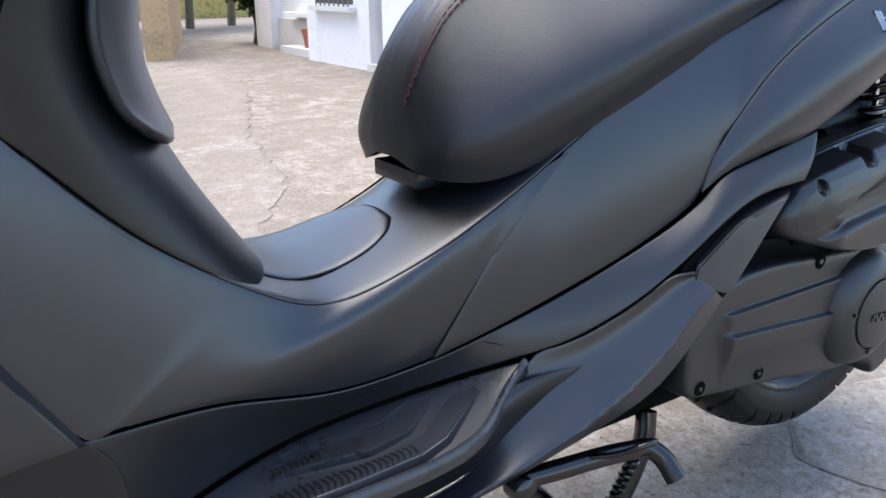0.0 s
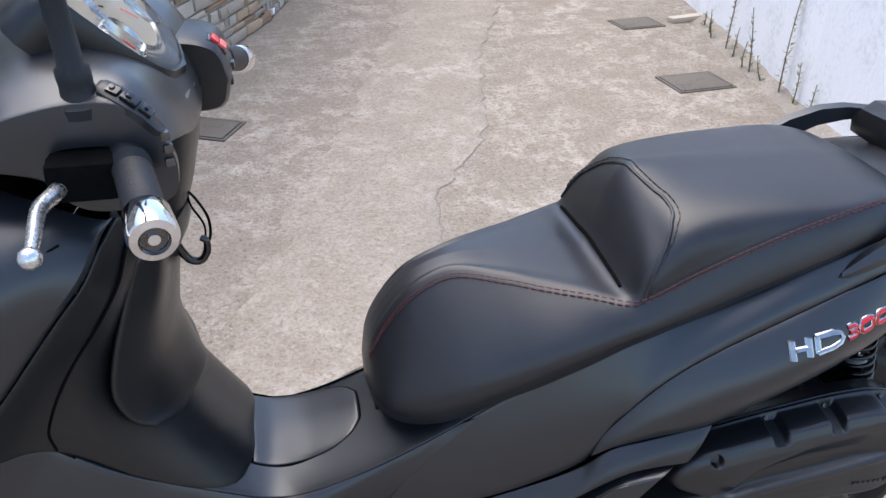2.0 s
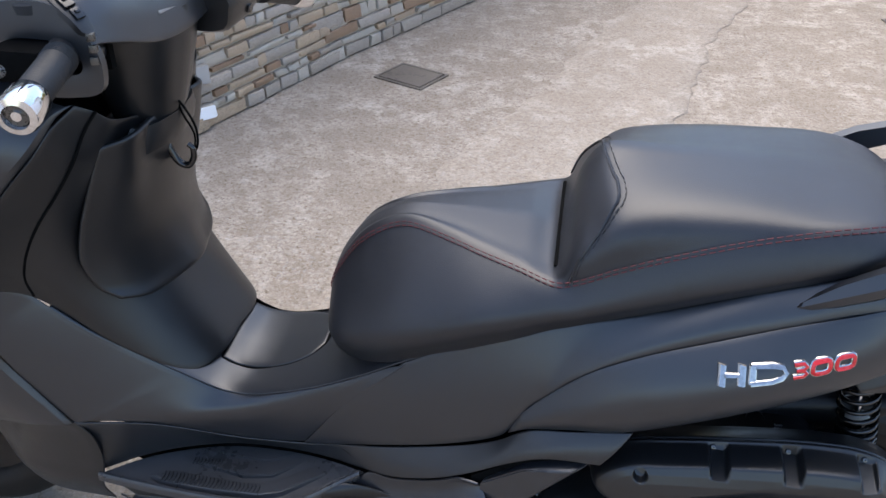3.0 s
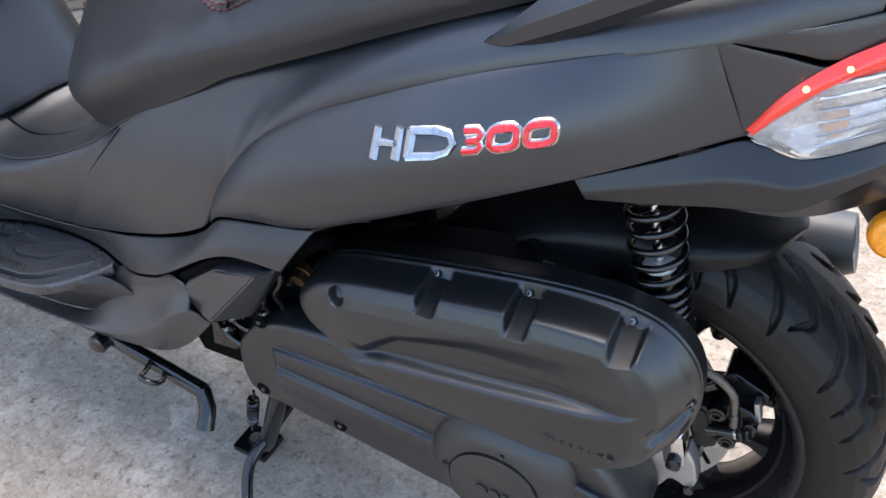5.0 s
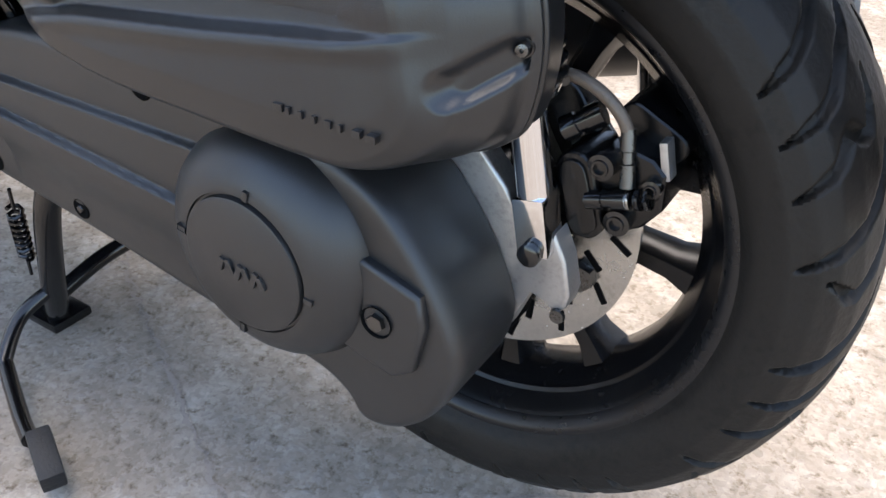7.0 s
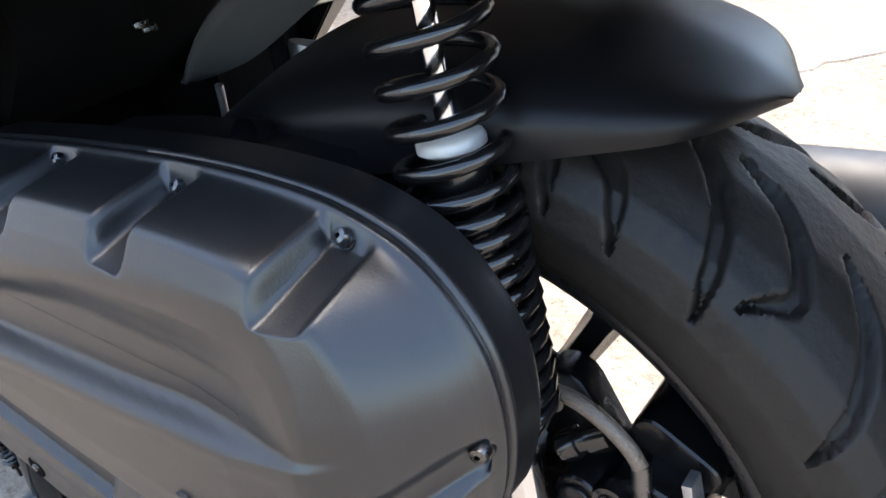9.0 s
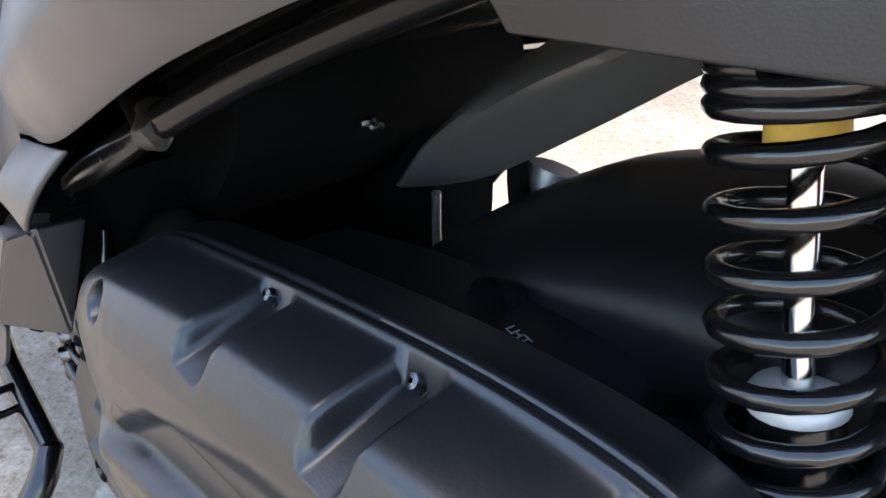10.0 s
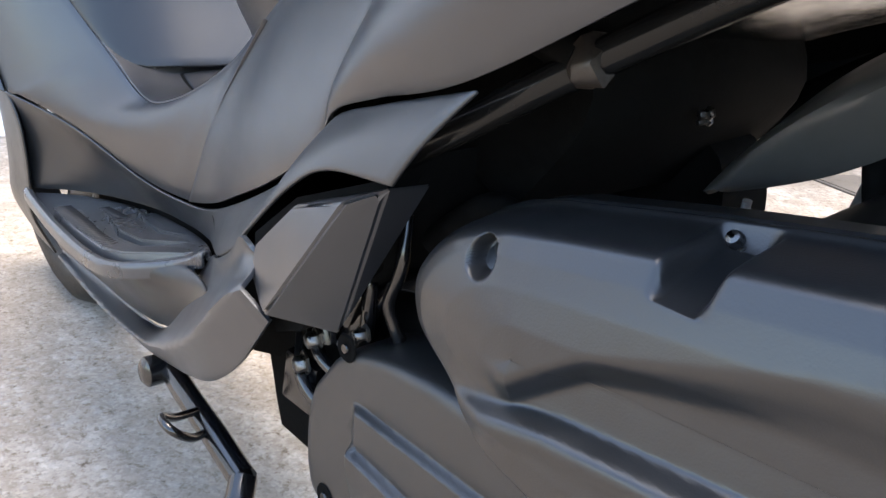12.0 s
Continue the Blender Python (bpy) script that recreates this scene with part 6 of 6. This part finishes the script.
def stroke(pts, w, m, name, closed=False, h=.0035, sl=.22):
    """A flat raised stroke on the cover through (along, up) points."""
    bm = bmesh.new()
    p = [Vector((u + sl * v, v, 0)) for u, v in pts]
    k = len(p)
    rows = []
    for i, q in enumerate(p):
        a, b = p[(i - 1) % k if closed else max(i - 1, 0)], p[(i + 1) % k if closed else min(i + 1, k - 1)]
        d = (b - a).normalized()
        nn = Vector((-d.y, d.x, 0)) * w
        r = []
        for e, l in ((-1, .002), (-1, -h * .6), (-.6, -h), (.6, -h), (1, -h * .6), (1, .002)):
            c = q + nn * e
            g = BM @ Vector((c.x, 0, c.y))
            r.append((g.x, cover_y(g.x, g.z) + l - .0018, g.z))
        rows.append(r)
    vs = grid(bm, rows, close_u=closed)
    if not closed:
        bm.faces.new(vs[0]), bm.faces.new(vs[-1][::-1])
    part(name, bm, m, badge_ob)


badge_ob = part("badge", box(bmesh.new(), (-.002, -.001, -.002), (.002, .001, .002), m=Matrix.Translation(BM @ Vector((.05, .010, .01)))), BADGECHROME, scooter, "raised chrome and red model badge")
HB = .0205
stroke([(.005, 0), (.005, .0205)], .0048, BADGECHROME, "badge_stroke")
stroke([(.009, .0105), (.025, .0105)], .0024, BADGECHROME, "badge_stroke")
stroke([(.0275, 0), (.0275, .0205)], .0046, BADGECHROME, "badge_stroke")
stroke([(.0395, .0015), (.0395, .0195)], .0044, BADGECHROME, "badge_stroke")
stroke([(.038, .0018), (.062, .0018), (.0735, .0045), (.0775, .010), (.0735, .0160), (.062, .0188), (.038, .0188)], .0030, BADGECHROME, "badge_stroke")


def ringpts(cx, cy, a, b, n=20, p=.6):
    out = []
    for t in np.linspace(0, 2 * math.pi, n, endpoint=False):
        c, s = math.cos(t), math.sin(t)
        out.append((cx + a * math.copysign(abs(c) ** p, c), cy + b * math.copysign(abs(s) ** p, s)))
    return out


for cx in (.1165, .1435):
    stroke(ringpts(cx, .0108, .0100, .0068), .0038, BADGECHROME, "badge_figure_edge", True, .0026)
    stroke(ringpts(cx, .0108, .0100, .0068), .0028, RED, "badge_figure", True, .0034)
for w, m, h, nm in ((.0034, BADGECHROME, .0026, "badge_figure_edge"), (.0024, RED, .0034, "badge_figure")):
    stroke([(.0855, .0176), (.0965, .0176), (.1000, .0145), (.0965, .0110), (.0885, .0110)], w, m, nm, False, h)
    stroke([(.0885, .0108), (.0965, .0106), (.1000, .0073), (.0965, .0040), (.0855, .0040)], w, m, nm, False, h)

# ---------------------------------------------------------------- silencer, stands, front wheel
bm = bmesh.new()
d = Vector((.60, .0, .155)).normalized()
lathe(bm, [(.02, -.02), (.045, .0), (.052, .03), (.055, .10), (.053, .36), (.046, .44), (.037, .51), (.033, .525), (.024, .522), (.018, .49)], (-.40, .17, .315), d, 40)
part("silencer", bm, mat("silencer_grey", (0.05, 0.052, 0.055), 0.42, 0.2, 0.1, 10), scooter, "dark grey exhaust silencer")
bm = bmesh.new()
tube(bm, [(-.62, .10, .20), (-.55, .15, .22), (-.45, .18, .27), (-.38, .19, .29)], .022, 14)
part("exhaust_pipe", bm, GREYMETAL, scooter)


def rod(pts, r, name, m=GLOSSBLACK, parent=None, label="", **k):
    bm = bmesh.new()
    tube(bm, pts, r, 12, **k)
    return part(name, bm, m, parent or scooter, label)


stand = rod([(-.500, -.115, .235), (-.512, -.122, .19), (-.545, -.115, .11), (-.585, -.100, .035), (-.618, -.085, .010)], .013, "centre_stand", GLOSSBLACK, None, "black tubular centre stand, lowered")
rod([(-.500, .135, .235), (-.545, .13, .11), (-.60, .12, .012)], .013, "stand_leg", GLOSSBLACK, stand)
rod([(-.578, -.10, .055), (-.572, -.03, .075), (-.57, .06, .075), (-.580, .125, .055)], .010, "stand_strut", GLOSSBLACK, stand)
rod([(-.560, -.108, .080), (-.566, -.150, .062), (-.550, -.185, .040), (-.535, -.195, .034), (-.47, -.225, .030), (-.428, -.242, .036)], .008, "stand_pedal_arm", GLOSSBLACK, stand)
bm = bmesh.new()
box(bm, (-.028, -.010, -.012), (.028, .012, .012), .004, m=Matrix.Translation((-.403, -.246, .030)) @ Matrix.Rotation(radians(-25), 4, "Z") @ Matrix.Rotation(radians(15), 4, "Y"))
part("stand_pedal", bm, GRIP, stand, "black rubber stand pedal")
bm = bmesh.new()
box(bm, (-.645, -.11, .0), (-.585, -.06, .012), .004)
part("stand_shoe", bm, GLOSSBLACK, stand)
bm = bmesh.new()
a, b = Vector((-.528, -.142, .225)), Vector((-.578, -.120, .095))
dd = (b - a).normalized()
s1 = dd.orthogonal().normalized()
s2 = dd.cross(s1)
tube(bm, [a + dd * (.03 + .0013 * k) + .0068 * (math.cos(k * .9) * s1 + math.sin(k * .9) * s2) for k in range(62)], .0024, 6, smooth=False)
tube(bm, [a, a + dd * .03], .002, 6, smooth=False)
tube(bm, [b - dd * .03, b], .002, 6, smooth=False)
part("stand_spring", bm, GLOSSBLACK, stand, "black return spring")
side = rod([(-.752, -.165, .258), (-.70, -.172, .256), (-.63, -.178, .252), (-.572, -.182, .244)], .011, "side_stand", GLOSSBLACK, None, "black side stand folded up")
bm = bmesh.new()
lathe(bm, [(0, -.012), (.009, -.012), (.014, -.008), (.014, .012)], (-.748, -.180, .258), (0, 1, 0), 14)
part("stand_pivot", bm, GLOSSBLACK, side)
bm = bmesh.new()
tube(bm, [(-.572, -.182, .246), (-.558, -.195, .232), (-.553, -.212, .212)], (.011, .012), 8)
part("stand_foot", bm, GLOSSBLACK, side)
rod([(-.655, -.182, .262), (-.64, -.205, .272), (-.625, -.222, .285), (-.605, -.222, .284), (-.612, -.205, .268), (-.63, -.185, .256)], .0035, "stand_tang", GLOSSBLACK, side)
FX = Vector((-1.545, .01, .285))
fprof = [(.205, -.045), (.225, -.054), (.25, -.055), (.268, -.045), (.279, -.025), (.283, 0)]
bm = bmesh.new()
lathe(bm, fprof + [(r, -h) for r, h in fprof[-2::-1]] + [(.20, .03), (.20, -.03)], FX, n=80, closed=True)
fw = part("front_wheel", bm, RUBBER, scooter, "front wheel with black tyre and slotted disc")
bm = bmesh.new()
lathe(bm, [(.085, -.062), (.125, -.062), (.125, -.058), (.085, -.058)], FX, n=60, closed=True)
part("front_disc", bm, STEEL, fw, "steel front brake disc")
bm = bmesh.new()
lathe(bm, [(.21, -.04), (.20, -.03), (.03, -.02), (.03, .02), (.20, .03), (.21, .04)], FX, n=60, closed=True)
part("front_rim", bm, RIMBLACK, fw)
for y in (-.085, .105):
    rod([(-1.55, y, .285), (-1.45, y, .52)], .022, "fork_leg", GLOSSBLACK, fw)


# ---------------------------------------------------------------- street furniture and walls
METALLID = mat("rusty_lid", (0.11, 0.095, 0.08), 0.7, 0.3, 0.3, 14, 0.5, 90)


def cover_lid(cx, cy, w, d, turn, label):
    lid = root("manhole_cover", label, "manhole cover", (cx, cy, 0))
    lid.rotation_euler.z = radians(turn)
    part("lid", box(bmesh.new(), (-w / 2, -d / 2, -.01), (w / 2, d / 2, .008), .002), METALLID, lid)
    bm = bmesh.new()
    for a, b in (((-w / 2 - .018, -d / 2 - .018), (w / 2 + .018, -d / 2 - .006)), ((-w / 2 - .018, d / 2 + .006), (w / 2 + .018, d / 2 + .018)), ((-w / 2 - .018, -d / 2 - .006), (-w / 2 - .006, d / 2 + .006)), ((w / 2 + .006, -d / 2 - .006), (w / 2 + .018, d / 2 + .006))):
        box(bm, (*a, -.01), (*b, .006))
    part("lid_frame", bm, METALLID, lid)
    return lid


cover_lid(-1.181, 2.379, .22, .175, -25, "small grey metal inspection cover in concrete")
cover_lid(1.108, 2.544, .27, .20, 5.5, "rusty brown inspection cover in concrete")
cover_lid(1.235, 3.554, .24, .17, 7, "grey inspection cover beside the wall")

# stones of the rubble wall, each its own piece on the wall's face
STONES = [mat("stone_tan", (0.36, 0.275, 0.19), 0.85, 0, 0.35, 14, 0.8, 70), mat("stone_grey", (0.31, 0.27, 0.225), 0.85, 0, 0.35, 14, 0.8, 70), mat("stone_brown", (0.25, 0.165, 0.105), 0.85, 0, 0.3, 14, 0.8, 70), mat("stone_pale", (0.40, 0.36, 0.30), 0.85, 0, 0.3, 14, 0.8, 70)]
west = bpy.data.objects["wall_west"]
base_meshes = []
rg = random.Random(11)
for k in range(16):
    bm = bmesh.new()
    box(bm, (-.5, -.5, -.5), (.5, .5, .5), .09)
    for v in bm.verts:
        v.co += Vector(noise.noise_vector(v.co * 2.3 + Vector((k * 7.1, 0, 0)))) * .11
    base_meshes.append(mesh_of(bm, "stone", STONES[k % 4], True, 40))
PTS = [(-.2, 6.4), (-.93, 3.92), (-1.56, 2.5), (-1.86, 1.66), (-2.25, 1.21), (-2.9, .5)]
count = 0
rest = bmesh.new()
for (x0, y0), (x1, y1) in zip(PTS, PTS[1:]):
    d = Vector((x1 - x0, y1 - y0, 0))
    L = d.length
    d.normalize()
    nn = Vector((-d.y, d.x, 0))
    ang = math.atan2(d.y, d.x)
    z = 0.0
    while z < 2.1:
        h = rg.uniform(.03, .085)
        u = -rg.uniform(0, .1)
        while u < L:
            w = rg.choice((rg.uniform(.04, .12), rg.uniform(.10, .26)))
            p = Vector((x0, y0, 0)) + d * (u + w / 2) + nn * rg.uniform(-.022, -.010)
            m = Matrix.Translation((p.x, p.y, z + h / 2)) @ Matrix.Rotation(ang + radians(rg.uniform(-1.5, 1.5)), 4, "Z") @ Matrix.Rotation(radians(rg.uniform(-1.5, 1.5)), 4, "Y") @ Matrix.Diagonal((max(.05, w - .014), .07, h - .014, 1))
            me = base_meshes[rg.choice((0, 0, 1, 1, 2, 3, 3, 4, 5, 6, 7, 8, 9, 10, 11, 12, 13, 14, 15))]
            if count < 300 and z < .75 and y0 < 4.5:
                ob = new("stone", me)
                ob.parent = west
                ob.matrix_local = m
                count += 1
            else:
                v0 = [rest.verts.new(m @ v.co) for v in me.vertices]
                for f in me.polygons:
                    rest.faces.new([v0[i] for i in f.vertices])
            u += w
        z += h
VARIED = bpy.data.materials.new("mixed_stone")
VARIED.use_nodes = True
vn, vl = VARIED.node_tree.nodes, VARIED.node_tree.links
ge, rp = vn.new("ShaderNodeNewGeometry"), vn.new("ShaderNodeValToRGB")
for p, c in ((0, (0.20, 0.13, 0.08)), (.35, (0.33, 0.25, 0.17)), (.65, (0.27, 0.24, 0.20)), (1, (0.40, 0.36, 0.30))):
    el = rp.color_ramp.elements[0] if p == 0 else rp.color_ramp.elements[1] if p == 1 else rp.color_ramp.elements.new(p)
    el.color = (*c, 1)
vl.new(ge.outputs["Random Per Island"], rp.inputs[0])
vl.new(rp.outputs[0], vn["Principled BSDF"].inputs["Base Color"])
vn["Principled BSDF"].inputs["Roughness"].default_value = 0.88
wr = part("wall_stones", rest, VARIED, west)
tagged(wr, kind="stuff")

# dry weeds along the foot of the white wall
LEAF = mat("dry_weed", (0.14, 0.15, 0.07), 0.8, 0, 0.3, 30, tint=(1.2, 1.0, .8))
STEM = mat("weed_stem", (0.10, 0.09, 0.06), 0.8, 0, 0.3, 30)


def weed(x, y, h, seed):
    r = random.Random(seed)
    w = root("weed", "dry upright weed growing at the wall's foot", "weed", (x, y, 0), group="weeds along the white wall")
    bm = bmesh.new()
    top = Vector((r.uniform(-.04, .04), r.uniform(-.04, .04), h))
    tube(bm, [(0, 0, 0), top * .5 + Vector((r.uniform(-.01, .01), 0, 0)), top], (.004, .0015), 6)
    part("stem", bm, STEM, w)
    bm = bmesh.new()
    for k in range(int(h * 190)):
        t = r.uniform(.08, 1)
        p = top * t
        a, l = r.uniform(0, 6.28), r.uniform(.012, .035) * (1.3 - t * .7)
        d = Vector((math.cos(a), math.sin(a), r.uniform(.1, 1.0))).normalized() * l
        s = d.cross(Vector((0, 0, 1))).normalized() * l * .16
        q = [p, p + d * .5 + s, p + d, p + d * .5 - s]
        bm.faces.new([bm.verts.new(v) for v in q])
    part("leaves", bm, LEAF, w)
    return w


for i, (x, y, h) in enumerate(((1.50, 2.98, .40), (1.435, 2.62, .32), (1.40, 2.30, .52), (1.53, 3.20, .16), (1.56, 3.28, .12), (1.385, 2.16, .2), (1.47, 2.85, .15), (1.60, 3.42, .1), (1.42, 2.48, .12), (1.44, 2.70, .14), (1.37, 2.02, .16))):
    weed(x, y, h, i)
# crumbling edge at the wall's foot
CRUMB = concrete("crumbled_edge", (0.40, 0.36, 0.31), (0.48, 0.44, 0.39), (0.20, 0.17, 0.14), 1.5)
bm = bmesh.new()
rg = random.Random(3)
line = spline([(1.27, 1.3), (1.37, 2.1), (1.50, 2.9), (1.64, 3.6)], 60)
grid(bm, [[(x + .06, y, .035 + .02 * noise.noise((y * 9, 1, 0))), (x + .0, y, .02 + .015 * noise.noise((y * 7, 0, 0))), (x - .05 - .03 * noise.noise((y * 6, 3, 0)), y, -.003)] for x, y in line])
tagged(part("trim", bm, CRUMB, None), "crumbling concrete edge along the wall foot", "trim", kind="structure")
bm = bmesh.new()
box(bm, (-.12, -.03, 0), (.12, .03, .03), .012, m=Matrix.Translation((1.56, 3.57, 0)) @ Matrix.Rotation(radians(12), 4, "Z"))
tagged(part("kerb_stone", bm, MORTAR, None), "loose grey kerb stone lying by the wall", "stone")

# whitewashed house up the lane
house = root("house", "white rendered house with a doorway and barred window", "house", (2.0, 5.2, 0))


def hpart(name, lo, hi, m, parent=house, bevel=0.0, label=""):
    bm = bmesh.new()
    box(bm, [a - b for a, b in zip(lo, (2.0, 5.2, 0))], [a - b for a, b in zip(hi, (2.0, 5.2, 0))], bevel)
    return part(name, bm, m, parent, label, smooth=False)


STEPC = mat("house_dado", (0.62, 0.60, 0.57), 0.8, 0, 0.1, 4, 0.3, 50)
DOOR = mat("grey_door", (0.12, 0.12, 0.13), 0.5, 0, 0.1, 6)
POT = mat("terracotta", (0.42, 0.14, 0.08), 0.8, 0, 0.12, 12)
hpart("wall", (2.02, 5.28, -.1), (5.5, 6.50, 3.2), RENDER, label="white rendered wall")
hpart("wall", (2.35, 6.50, -.1), (5.5, 8.3, 3.2), RENDER)
hpart("wall", (2.05, 4.85, -.1), (2.3, 5.0, 3.2), RENDER)
hpart("lintel", (2.05, 5.0, 2.1), (2.3, 5.28, 3.2), RENDER)
hpart("door", (2.16, 5.0, 0), (2.20, 5.28, 2.1), DOOR, label="dark grey metal door")
hpart("step", (2.0, 4.98, 0), (2.16, 5.30, .06), STEPC)
win = hpart("window", (2.012, 5.55, .52), (2.05, 6.25, 1.5), GLASS, label="dark barred window")
for k in range(8):
    hpart("bar", (1.985, 5.58 + .09 * k, .5), (1.995, 5.59 + .09 * k, 1.52), DOOR, win)
hpart("sill", (1.95, 5.5, .46), (2.06, 6.30, .50), STEPC, win)
hpart("plinth", (2.30, 6.50, 0), (2.36, 8.3, .32), STEPC)
hpart("sill", (2.20, 6.60, .36), (2.40, 7.5, .40), RENDER)
hpart("step", (2.10, 6.52, 0), (2.36, 7.4, .07), STEPC)
hpart("pilaster", (2.22, 7.9, -.1), (2.40, 8.35, 3.2), RENDER)
hpart("roof", (1.85, 4.8, 3.2), (5.6, 8.5, 3.35), STEPC)
pot = root("flower_pot", "terracotta flower pot on the house step", "flower pot", (2.26, 6.95, .07))
bm = bmesh.new()
lathe(bm, [(0, 0), (.07, 0), (.09, .14), (.10, .15), (.10, .18), (.088, .18), (.085, .15), (0, .15)], (0, 0, 0), (0, 0, 1), 24)
part("pot", bm, POT, pot)

# garden wall and trees that end the lane
wall_run("wall_far", [(0.72, 7.3), (1.0, 8.2), (1.42, 9.4), (1.9, 12)], 1.6, 0.25, mat("ochre_wall", (0.42, 0.30, 0.17), 0.85, 0, 0.2, 5, 0.4, 40), "ochre rendered garden wall", )


def tree(x, y, h, seed, leafm, label):
    r = random.Random(seed)
    t = root("tree", label, "tree", (x, y, 0), group="trees at the end of the lane")
    bm = bmesh.new()
    tips = []
    tube(bm, [(0, 0, -.05), (.03, 0, h * .25), (0, .04, h * .5)], (.07, .045), 8)
    for k in range(9):
        a, b = r.uniform(0, 6.28), r.uniform(.3, .9)
        z0 = h * r.uniform(.2, .5)
        e = Vector((math.cos(a) * b * h * .45, math.sin(a) * b * h * .45, z0 + h * r.uniform(.2, .5)))
        tube(bm, [(0, 0, z0), e * .5 + Vector((0, 0, z0 * .5)), e], (.03, .008), 6)
        tips += [e, e * .7 + Vector((0, 0, z0 * .3)), e * .85]
    part("trunk", bm, STEM, t)
    bm = bmesh.new()
    for k in range(2600):
        c = r.choice(tips)
        p = c + Vector((r.gauss(0, .16), r.gauss(0, .16), r.gauss(0, .14))) * h * .5
        if p.z < .15:
            continue
        d = Vector((r.uniform(-1, 1), r.uniform(-1, 1), r.uniform(-.6, .6))).normalized() * r.uniform(.04, .075)
        s = d.cross(Vector((r.uniform(-1, 1), r.uniform(-1, 1), 1))).normalized() * .02
        bm.faces.new([bm.verts.new(q) for q in (p - d, p + s, p + d, p - s)])
    part("crown", bm, leafm, t)


L1 = mat("leaf_green", (0.10, 0.15, 0.035), 0.6, 0, 0.3, 3, tint=(1.3, 1.1, .8))
L2 = mat("leaf_yellow", (0.30, 0.24, 0.04), 0.6, 0, 0.3, 3, tint=(1.2, 1.0, .7))
L3 = mat("leaf_dark", (0.035, 0.06, 0.02), 0.6, 0, 0.3, 3)
tree(1.9, 11.2, 2.6, 1, L1, "small green tree at the end of the lane")
tree(2.6, 12.2, 3.0, 2, L2, "yellowing tree behind the lane's end")
tree(1.3, 12.4, 2.8, 3, L2, "yellowing bush behind the garden wall")
tree(3.4, 12.6, 3.2, 4, L1, "green tree behind the house")
tree(2.38, 8.75, .9, 5, L3, "dark potted shrub beside the house")
tree(0.55, 9.8, 2.4, 6, L1, "green bush over the ochre wall")
wall_run("wall_end", [(-2, 15.5), (8, 15.5)], 1.2, 0.2, mat("far_hedge", (0.30, 0.24, 0.08), 0.9, 0, 0.4, 2, 0.5, 8), "pale hedge bank closing the lane")
